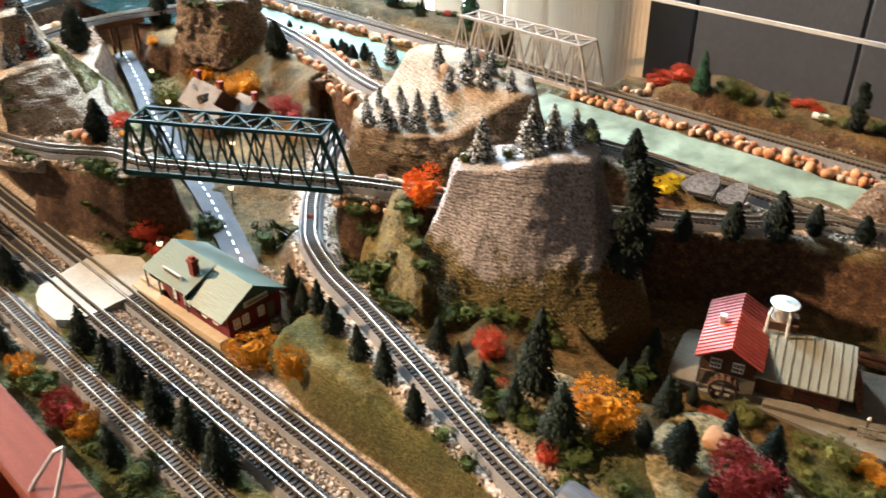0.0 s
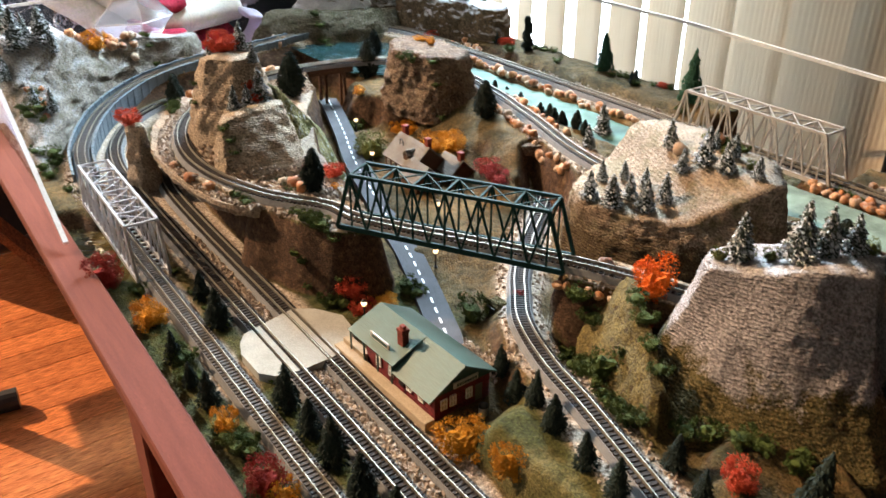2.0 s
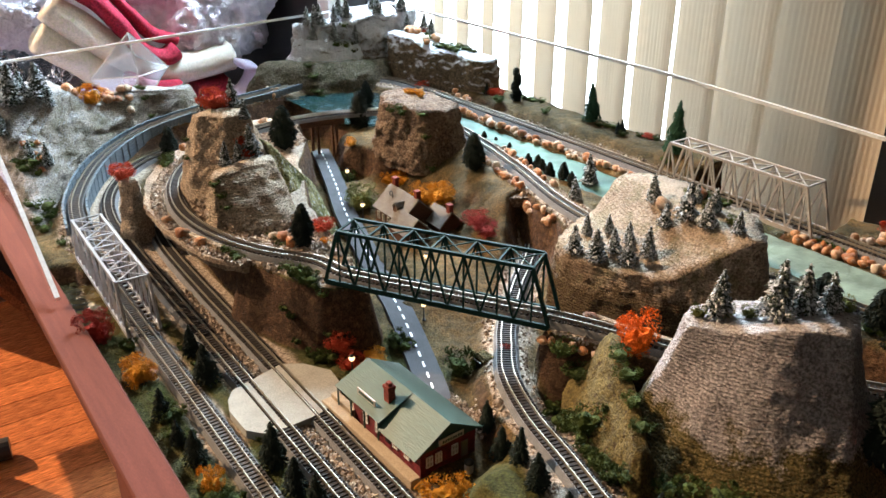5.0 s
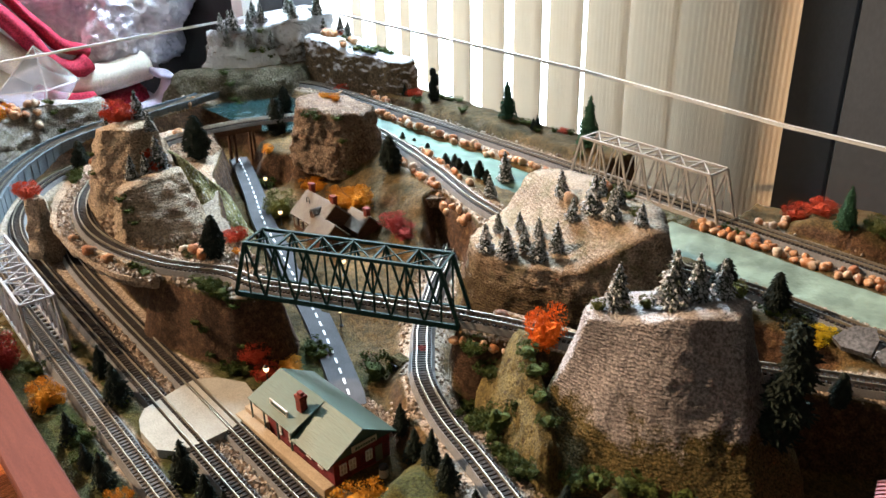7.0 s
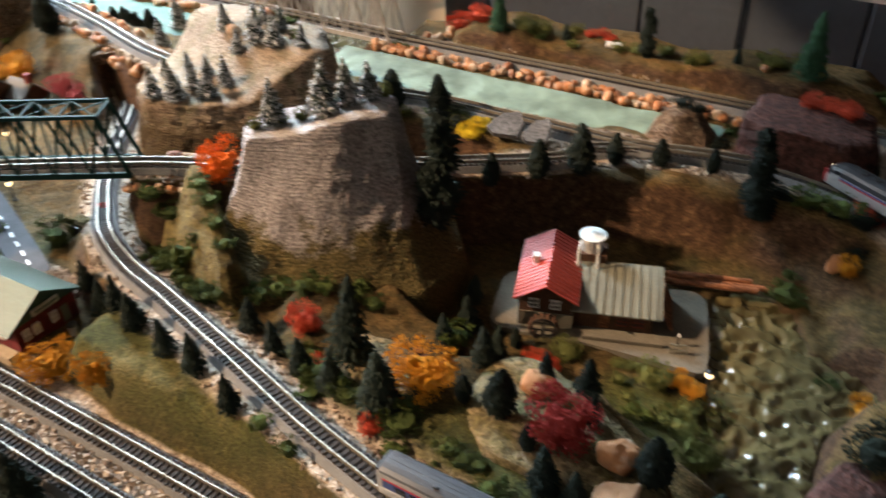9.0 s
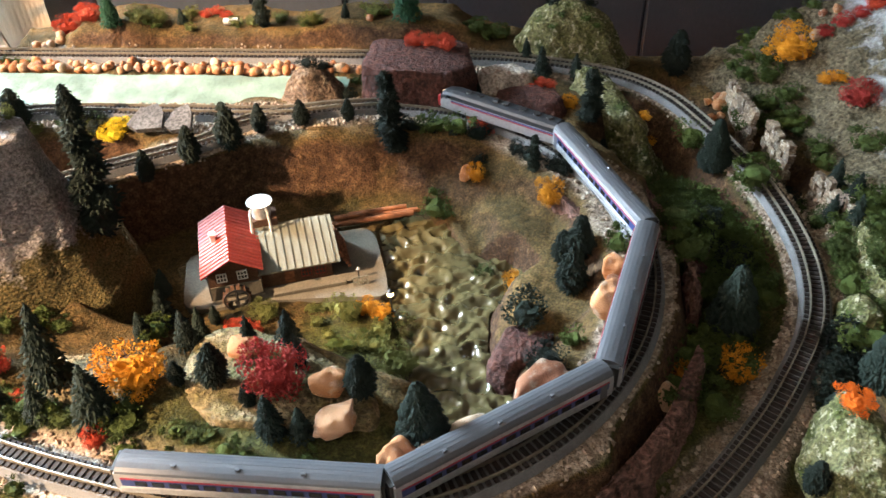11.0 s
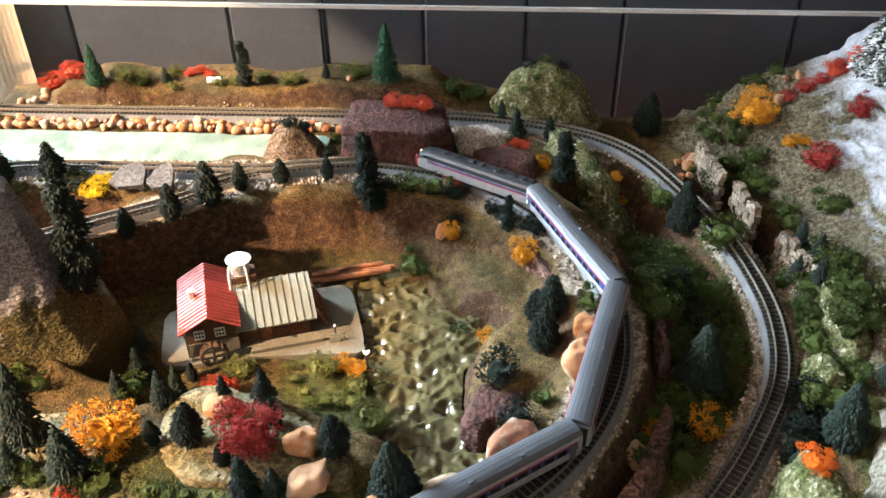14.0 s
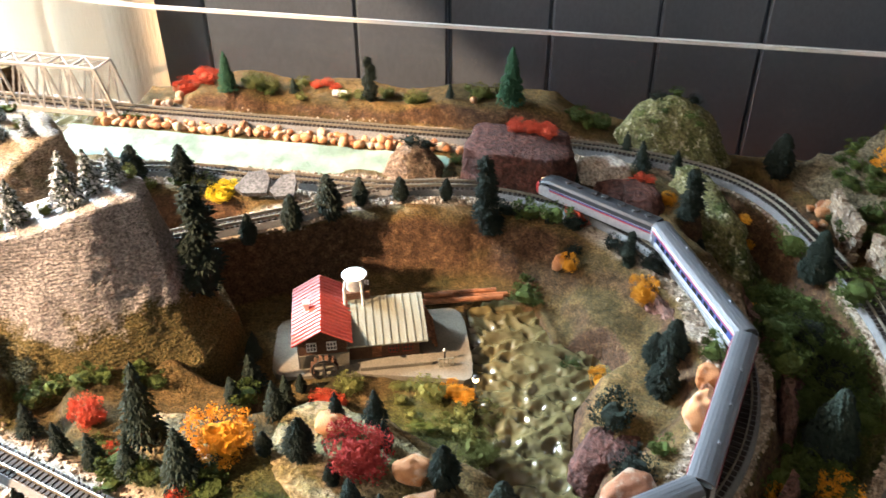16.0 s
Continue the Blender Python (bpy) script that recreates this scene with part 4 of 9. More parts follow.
HILLS["snow"] = mound("hill", "tall white snow mountain with red and gold shrubs", [(0.925, 0.20), (0.96, 0.10), (1.10, 0.05), (1.28, 0.05), (1.28, 0.68), (0.80, 0.68), (0.82, 0.62), (0.90, 0.54), (0.94, 0.40)],
    [(1.07, 0.34), (1.09, 0.29), (1.16, 0.26), (1.25, 0.26), (1.25, 0.62), (1.10, 0.645), (0.93, 0.65), (0.98, 0.58), (1.04, 0.46)], 0.03, lambda x, y: 0.115 + 0.115 * smooth(0.93, 1.16, x), M["snow_peak"], rough=0.013, rings=50, n=260)
M["rock_bare"] = rough_mat("grey_brown_bare_rock", (0.20, 0.165, 0.120), (0.125, 0.100, 0.065), 300, 34, 0.75, 0.8, 0.003, c=(0.26, 0.235, 0.20))
HILLS["corner"] = mound("hill", "grey-brown bare rock at the table's near corner", [(0.925, 0.185), (0.902, 0.14), (0.885, 0.085), (0.872, 0.03), (0.90, -0.06), (1.02, -0.08), (1.07, 0.02), (1.05, 0.14), (0.98, 0.20)],
    [(0.955, 0.150), (0.945, 0.125), (0.935, 0.085), (0.930, 0.035), (0.945, -0.02), (1.01, -0.035), (1.03, 0.03), (1.02, 0.11), (0.985, 0.155)], 0.02, lambda x, y: 0.085 + 0.2 * max(0.0, x - 0.93), M["rock_bare"], rough=0.006, n=144, rings=26, paired=True, profile=lambda s: math.sin(s * math.pi / 2))

for lab, base, top, z0, z1, mt in (
        ("pale tan rock knoll in front of the mill", [(0.352, 0.075), (0.40, 0.040), (0.49, 0.030), (0.56, 0.040), (0.556, 0.100), (0.515, 0.130), (0.452, 0.165), (0.400, 0.172), (0.362, 0.150)], [(0.385, 0.085), (0.42, 0.060), (0.49, 0.052), (0.532, 0.060), (0.528, 0.088), (0.495, 0.112), (0.45, 0.138), (0.408, 0.146), (0.388, 0.132)], 0.02, 0.070, "rock_knoll"),
        ("low tan rock shelf beside the climbing track", [(0.255, 0.085), (0.31, 0.062), (0.375, 0.045), (0.385, 0.08), (0.365, 0.12), (0.31, 0.150), (0.262, 0.14)], [(0.275, 0.095), (0.315, 0.080), (0.362, 0.066), (0.368, 0.082), (0.350, 0.110), (0.31, 0.130), (0.28, 0.125)], 0.02, 0.058, "rock_knoll"),
        ("red-brown rock slab between the two curves", [(0.755, 0.262), (0.768, 0.244), (0.790, 0.255), (0.812, 0.345), (0.800, 0.362), (0.765, 0.362)], [(0.763, 0.268), (0.771, 0.258), (0.783, 0.268), (0.800, 0.340), (0.793, 0.350), (0.772, 0.350)], 0.0, lambda x, y: 0.030 + 0.12 * (y - 0.25), "rock_red"),
        ("red-brown rock slab beside the stream", [(0.598, 0.166), (0.618, 0.152), (0.650, 0.158), (0.668, 0.205), (0.655, 0.222), (0.606, 0.212)], [(0.606, 0.172), (0.622, 0.163), (0.644, 0.167), (0.657, 0.203), (0.648, 0.212), (0.614, 0.205)], -0.01, 0.026, "rock_red"),
        ("narrow red-brown rock strip below the loop", [(0.655, 0.385), (0.662, 0.360), (0.690, 0.310), (0.712, 0.300), (0.712, 0.322), (0.675, 0.388)], [(0.661, 0.380), (0.667, 0.363), (0.693, 0.317), (0.706, 0.310), (0.705, 0.321), (0.673, 0.379)], 0.02, 0.048, "rock_red"),
        ("olive rock spur leaning beside the stream", [(0.650, 0.262), (0.668, 0.235), (0.700, 0.262), (0.705, 0.312), (0.690, 0.318)], [(0.664, 0.266), (0.673, 0.254), (0.690, 0.268), (0.696, 0.302), (0.689, 0.306)], 0.0, 0.040, "rock_tan"),
        ("white plaster rock patch behind the loop", [(0.570, 0.530), (0.612, 0.518), (0.650, 0.545), (0.640, 0.575), (0.585, 0.580), (0.565, 0.560)], [(0.582, 0.540), (0.608, 0.532), (0.632, 0.548), (0.626, 0.562), (0.595, 0.566), (0.580, 0.555)], 0.06, 0.084, "plaster_white"),
        ("red-brown rock face above the loop", [(0.585, 0.500), (0.605, 0.475), (0.660, 0.462), (0.690, 0.480), (0.672, 0.530), (0.610, 0.535)], [(0.600, 0.508), (0.615, 0.492), (0.655, 0.482), (0.672, 0.495), (0.660, 0.520), (0.618, 0.524)], 0.05, 0.080, "rock_red")):
    mound("hill", lab, base, top, z0, z1, M[mt], rough=0.005, rings=16, n=90, dome=0.002)

def rock_wall(label, cx, cy, radius, a0, a1, z0, z1, thick, material):
    """A long broken rock wall along an arc, two-sided and uneven on top."""
    inner, outer, crest_in, crest_out = [], [], [], []
    for k in range(13):
        a = radians(a0 + (a1 - a0) * k / 12)
        end = 0.35 + 0.65 * math.sin(math.pi * (0.06 + 0.88 * k / 12))
        for row, r in ((inner, radius - thick), (outer, radius + thick * 1.4), (crest_in, radius - thick * 0.25), (crest_out, radius + thick * 0.3)):
            row.append((cx + (radius + (r - radius) * end) * math.cos(a), cy + (radius + (r - radius) * end) * math.sin(a)))
    mound("hill", label, outer + inner[::-1], crest_out + crest_in[::-1], z0, z1, material, rough=0.007, rings=14, n=208, dome=0.001, cell=0.025, paired=True)


M["rock_pink"] = rough_mat("pinkish_brown_rock", (0.25, 0.135, 0.108), (0.125, 0.066, 0.050), 230, 40, 0.8, 1.0, 0.006, c=(0.060, 0.034, 0.026))
rock_wall("long pinkish-brown rock wall outside the loop", 0.48, 0.245, 0.290, -4, 26, 0.0, 0.052, 0.012, M["rock_pink"])
rock_wall("pinkish-brown rock wall below the loop's near bend", 0.48, 0.245, 0.292, -48, -14, 0.0, 0.042, 0.011, M["rock_pink"])
rock_wall("pinkish-brown rock bank inside the loop", 0.48, 0.245, 0.212, 14, 40, 0.0, 0.056, 0.009, M["rock_pink"])


def terrace_deck():
    """The overhanging lip of the terrace above the inner line."""
    edge = [(-0.325, -0.008), (-0.345, -0.021), (-0.37, -0.033), (-0.42, -0.042), (-0.475, -0.047), (-0.53, -0.045), (-0.57, -0.041), (-0.62, -0.026), (-0.66, -0.010), (-0.72, 0.030), (-0.70, 0.075), (-0.60, 0.060), (-0.50, 0.045), (-0.40, 0.045), (-0.32, 0.040)]
    pts = []
    for (ax, ay), (bx, by) in zip(edge, edge[1:] + edge[:1]):
        for k in range(6):
            x, y = ax + (bx - ax) * k / 6, ay + (by - ay) * k / 6
            w = noise.noise(Vector((x, y, 0)) / 0.012) * 0.003
            pts.append((x + w, y + w))
    bm = bmesh.new()
    lo = [bm.verts.new((x * 0.999, y + 0.003, 0.067 + 0.003 * noise.noise(Vector((x, y, 1)) / 0.01))) for x, y in pts]
    mid = [bm.verts.new((x, y, 0.074)) for x, y in pts]
    hi = [bm.verts.new((x, y + 0.0015, 0.0788)) for x, y in pts]
    k = len(pts)
    for i in range(k):
        j = (i + 1) % k
        bm.faces.new((mid[i], lo[i], lo[j], mid[j]))
        bm.faces.new((hi[i], mid[i], mid[j], hi[j]))
    bm.faces.new(hi)
    bm.faces.new(lo[::-1])
    tagged(part("terrace_deck", bm, M["gravel_bed"]), "gravel-covered lip of the terrace over the inner track", "terrace", kind="structure")


M["gravel_bed"] = rough_mat("tan_gravel_bed", (0.36, 0.27, 0.19), (0.24, 0.175, 0.12), 420, 60, 0.9, 1.0, 0.004, c=(0.44, 0.36, 0.27))
terrace_deck()

# ---- truss bridges ----
def truss_bridge(a, b, z, material, label, width=0.036, height=0.060, panels=7, ends=True):
    """A through-truss bridge from a to b, its lower chord at z."""
    t = thing("truss_bridge", label, "bridge", group="truss bridges")
    a, b = Vector((*a, z)), Vector((*b, z))
    d = (b - a).normalized()
    L = (b - a).length
    side = Vector((-d.y, d.x, 0))
    up = Vector((0, 0, 1))
    step = L / panels
    P = lambda s, u, w: a + d * s + up * u + side * w
    for s in (-1, 1):
        w = s * width / 2
        bm = bmesh.new()
        bar(bm, P(0, 0, w), P(L, 0, w), 0.003, 0.0055)
        part("lower_chord", bm, material, t)
        bm = bmesh.new()
        bar(bm, P(step * 0.5, height, w), P(L - step * 0.5, height, w), 0.003, 0.0035)
        part("upper_chord", bm, material, t)
        for s0, s1 in ((0, step * 0.5), (L, L - step * 0.5)):
            bm = bmesh.new()
            bar(bm, P(s0, 0, w), P(s1, height, w), 0.0032, 0.0032)
            part("end_post", bm, material, t)
        for k in range(panels):
            if k:
                bm = bmesh.new()
                bar(bm, P(k * step, 0, w), P((k - 0.5) * step, height, w), 0.002, 0.002)
                part("diagonal", bm, material, t)
                bm = bmesh.new()
                bar(bm, P(k * step, 0, w), P((k + 0.5) * step, height, w), 0.002, 0.002)
                part("diagonal", bm, material, t)
            bm = bmesh.new()
            bar(bm, P((k + 0.5) * step, 0.002, w), P((k + 0.5) * step, height, w), 0.0015, 0.0015)
            part("post", bm, material, t)
    for k in range(panels):
        s = (k + 0.5) * step
        bm = bmesh.new()
        bar(bm, P(s, height, -width / 2), P(s, height, width / 2), 0.002, 0.002)
        part("top_strut", bm, material, t)
        if k < panels - 1:
            for q in (-1, 1):
                bm = bmesh.new()
                bar(bm, P(s, height, q * width / 2), P(s + step, height, -q * width / 2), 0.0012, 0.0012)
                part("top_brace", bm, material, t)
    for k in range(int(L / 0.0125)):
        bm = bmesh.new()
        bar(bm, P(0.006 + k * 0.0125, -0.0012, -width / 2), P(0.006 + k * 0.0125, -0.0012, width / 2), 0.003, 0.002)
        part("floor_beam", bm, material, t)
    return t


truss_bridge((-0.239, 0.0635), (-0.029, 0.1905), 0.082, M["bridge_green"], "dark green through-truss railway bridge over the road")
truss_bridge((-0.246, 0.603), (-0.003, 0.601), 0.074, M["bridge_grey"], "weathered grey through-truss railway bridge by the blinds")
truss_bridge((-0.625, -0.106), (-0.378, -0.110), 0.002, M["bridge_silver"], "silver through-truss railway bridge over the pond")

# ---- water ----
def water_mat(name, colour, scale, strength, roughness=0.08):
    m = bpy.data.materials.new(name)
    n, l, s = nodes(m)
    big, small = noise_tex(n, l, scale, 3, 0.5), noise_tex(n, l, scale * 3.2, 3, 0.6)
    r = ramp(n, [(0.35, tuple(v * 0.55 for v in colour)), (0.65, colour)])
    l.new(big.outputs[0], r.inputs[0])
    l.new(r.outputs[0], s.inputs["Base Color"])
    s.inputs["Roughness"].default_value = roughness
    s.inputs["Coat Weight"].default_value, s.inputs["Coat Roughness"].default_value = (0.6, 0.05) if roughness < 0.2 else (0.0, 0.2)
    s.inputs["Specular IOR Level"].default_value = 0.5 if roughness < 0.2 else 0.2
    bump(n, l, small.outputs[0], strength, 0.004, s)
    return m


M["water_creek"] = water_mat("pale_green_creek", (0.200, 0.265, 0.205), 34, 0.35, 0.5)
M["water_deep"] = water_mat("dark_green_creek", (0.075, 0.145, 0.105), 30, 0.10, 0.7)
M["water_pond"] = water_mat("teal_pond", (0.015, 0.040, 0.041), 22, 0.15, 0.10)
M["water_mill"] = water_mat("rippled_stream", (0.125, 0.100, 0.043), 32, 0.16, 0.04)


def water(name, poly, z, material, label, dip=0.0, cell=0.02, swell=0.0, slope=0.0, step=0.0035):
    """A poured sheet of water within an outline, rippled by swell."""
    p = np.array(poly)
    xs, ys = np.arange(p[:, 0].min(), p[:, 0].max() + step, step), np.arange(p[:, 1].min(), p[:, 1].max() + step, step)
    X, Y = np.meshgrid(xs, ys)
    ok = inside(poly, X, Y) > -step
    k = -np.ones(X.shape, int)
    k[ok] = np.arange(ok.sum())
    verts = []
    for x, y in zip(X[ok], Y[ok]):
        v = Vector((x, y, 0))
        d = abs(noise.noise(v / cell)) + 0.5 * abs(noise.noise(v / cell * 2.3 + Vector((3, 1, 2))))
        verts.append((x, y, z + slope * (y - p[:, 1].mean()) + swell * (0.7 - d)))
    q = np.stack([k[:-1, :-1], k[:-1, 1:], k[1:, 1:], k[1:, :-1]], -1).reshape(-1, 4)
    q = q[(q >= 0).all(1)]
    return tagged(mesh_part(name, verts, q.tolist(), material, smooth=True), label, "water", kind="structure")


water("creek_water", [(-0.05, 0.492), (0.36, 0.494), (0.43, 0.51), (0.43, 0.553), (-0.05, 0.553)], 0.0655, M["water_creek"], "pale green painted creek between two tracks", swell=0.003, cell=0.05, slope=0.16)
water("creek_water", [(-0.80, 0.495), (-0.56, 0.505), (-0.36, 0.492), (-0.21, 0.49), (-0.21, 0.565), (-0.80, 0.575)], 0.060, M["water_deep"], "dark green creek below the window track", swell=0.003, cell=0.05, slope=0.10)
water("pond_water", [(-1.07, 0.38), (-0.82, 0.38), (-0.70, 0.48), (-0.76, 0.59), (-1.07, 0.54)], 0.054, M["water_pond"], "teal pond under the snowy mountain", swell=0.002, cell=0.04)
water("gorge_water", [(-0.24, 0.45), (0.0, 0.48), (0.0, 0.69), (-0.24, 0.69)], 0.036, M["water_mill"], "olive stream under the grey bridge", swell=0.006)
water("pond_water", [(-0.64, -0.165), (-0.39, -0.165), (-0.39, -0.06), (-0.64, -0.06)], -0.024, M["water_mill"], "clear rippled pond under the silver bridge", swell=0.006)
water("stream_water", [(0.485, 0.37), (0.505, 0.275), (0.527, 0.215), (0.545, 0.15), (0.57, 0.10), (0.62, 0.10), (0.625, 0.16), (0.60, 0.205), (0.60, 0.25), (0.645, 0.29), (0.625, 0.325), (0.575, 0.335), (0.55, 0.385), (0.51, 0.395)], -0.008, M["water_mill"], "glossy olive stream of rippled clear resin", swell=0.009, cell=0.017, step=0.002)


# ---- road, crossing, platform ----
ROAD = curve_points([(-0.075, 0.082, 0.001), (-0.111, 0.099, 0.001), (-0.235, 0.146, 0.001), (-0.336, 0.178, 0.002), (-0.43, 0.206, 0.006), (-0.53, 0.236, 0.011), (-0.63, 0.275, 0.014), (-0.74, 0.315, 0.016), (-0.80, 0.335, 0.016)], 0.005)


def build_road():
    road = thing("road", "narrow black asphalt road with a dashed centre line", "road", kind="structure")
    p = ROAD.copy()
    p[:, 2] = [max(ground_z(x, y) + 0.002, z) for x, y, z in p]
    p[:, 2] = np.convolve(np.pad(p[:, 2], 6, mode="edge"), np.ones(13) / 13, "valid") + 0.0015
    v, f, d, side = sweep(p, [(-0.0165, -0.006), (-0.0155, 0.0006), (0, 0.0010), (0.0155, 0.0006), (0.0165, -0.006)])
    mesh_part("carriageway", v, f, M["asphalt"], road)
    s = 0
    while s + 3 < len(p):
        v, f, _, _ = sweep(p[s : s + 3], [(-0.0011, 0.0006), (-0.0011, 0.0014), (0.0011, 0.0014), (0.0011, 0.0006)])
        mesh_part("dash", v, f, M["white"], road)
        s += 4


build_road()


def build_crossing():
    c = thing("level_crossing", "pale concrete level crossing pad across two tracks", "level crossing")
    bands = [((-0.190, -0.086), (-0.172, -0.092), (-0.135, -0.091), (-0.122, -0.080), (-0.118, -0.0664), (-0.206, -0.0664), (-0.203, -0.076)),
             ((-0.207, -0.0626), (-0.118, -0.0626), (-0.117, -0.0574), (-0.208, -0.0574)),
             ((-0.209, -0.0536), (-0.117, -0.0536), (-0.118, -0.0274), (-0.216, -0.0274)),
             ((-0.217, -0.0236), (-0.118, -0.0236), (-0.120, -0.0184), (-0.218, -0.0184)),
             ((-0.218, -0.0146), (-0.121, -0.0146), (-0.134, 0.006), (-0.150, 0.018), (-0.178, 0.021), (-0.205, 0.004))]
    for band in bands:
        bm = bmesh.new()
        lo = [bm.verts.new((x, y, -0.002)) for x, y in band]
        hi = [bm.verts.new((x, y, 0.0078)) for x, y in band]
        bm.faces.new(hi)
        for i in range(len(band)):
            j = (i + 1) % len(band)
            bm.faces.new((lo[i], lo[j], hi[j], hi[i]))
        part("slab", bm, M["concrete"], c)


build_crossing()

M["roof_green"] = rough_mat("green_roof", (0.042, 0.098, 0.072), (0.032, 0.078, 0.057), 700, 20, 0.5, 0.5, 0.0008, stretch=(0.15, 1, 1), grain=0.15)
M["red_wall"] = rough_mat("dark_red_clapboard", (0.17, 0.016, 0.018), (0.13, 0.012, 0.014), 500, 40, 0.6, 0.3, 0.0006)
M["green_trim"] = plain_mat("dark_green_trim", (0.022, 0.055, 0.042), 0.6)
M["pane"] = plain_mat("pale_window_paint", (0.46, 0.42, 0.36), 0.4)
M["dark"] = plain_mat("near_black_paint", (0.02, 0.018, 0.017), 0.6)
M["brick"] = rough_mat("dull_red_brick", (0.20, 0.045, 0.03), (0.15, 0.03, 0.02), 900, 120, 0.85, 0.3)
M["shingle"] = rough_mat("grey_brown_shingle", (0.19, 0.165, 0.135), (0.15, 0.125, 0.105), 700, 60, 0.85, 0.3, vary=0.12, grain=0.3)
M["brown_wall"] = rough_mat("brown_plank_wall", (0.11, 0.055, 0.032), (0.08, 0.04, 0.024), 500, 60, 0.8, 0.3, stretch=(1, 1, 8))
M["roof_red"] = rough_mat("red_tile_roof", (0.42, 0.060, 0.040), (0.35, 0.046, 0.032), 500, 60, 0.55, 0.2, 0.0006, grain=0.3)
M["roof_cream"] = rough_mat("weathered_cream_tin", (0.165, 0.160, 0.118), (0.138, 0.132, 0.098), 500, 50, 0.6, 0.2, 0.0006, grain=0.12)
M["platform"] = rough_mat("tan_platform", (0.46, 0.36, 0.25), (0.40, 0.31, 0.21), 900, 50, 0.8, 0.2, 0.0005, grain=0.3)
M["tank"] = rough_mat("pale_tank_paint", (0.56, 0.53, 0.48), (0.48, 0.45, 0.41), 300, 60, 0.6, 0.2, 0.0005, grain=0.3)
M["yard"] = rough_mat("tan_grey_yard", (0.155, 0.135, 0.102), (0.125, 0.108, 0.083), 800, 30, 0.85, 0.2, 0.0005, grain=0.35)
M["timber"] = rough_mat("brown_timber", (0.26, 0.105, 0.05), (0.17, 0.07, 0.035), 300, 60, 0.8, 0.4, stretch=(0.2, 1, 1))
M["glow"] = bpy.data.materials.new("warm_lamp_glass")
n_, l_, s_ = nodes(M["glow"])
s_.inputs["Base Color"].default_value = (0.9, 0.75, 0.5, 1)
s_.inputs["Emission Color"].default_value = (1.0, 0.70, 0.36, 1)
s_.inputs["Emission Strength"].default_value = 2.2


def quad_slab(bm, pts, t):
    """A slab t thick under a flat outline of points."""
    pts = [Vector(p) for p in pts]
    nrm = (pts[1] - pts[0]).cross(pts[2] - pts[0]).normalized()
    if nrm.z < 0:
        pts.reverse()
        nrm = -nrm
    hi = [bm.verts.new(p) for p in pts]
    lo = [bm.verts.new(p - nrm * t) for p in pts]
    bm.faces.new(hi)
    bm.faces.new(lo[::-1])
    k = len(pts)
    for i in range(k):
        bm.faces.new((hi[i], lo[i], lo[(i + 1) % k], hi[(i + 1) % k]))


def small_window(parent, m, w, h, frame_mat, glass, mull=2):
    """A window facing -y at the pose m."""
    bm = bmesh.new()
    box(bm, -w / 2, w / 2, -0.0006, 0.0006, 0, h, m)
    win = part("window", bm, glass, parent)
    bm = bmesh.new()
    for x in np.linspace(-w / 2, w / 2, mull + 1):
        box(bm, x - 0.0004, x + 0.0004, -0.0011, 0.0002, 0, h, m)
    for z in (0, h / 2, h):
        box(bm, -w / 2 - 0.0004, w / 2 + 0.0004, -0.0012, 0.0002, z - 0.0004, z + 0.0004, m)
    part("frame", bm, frame_mat, win)
    return win


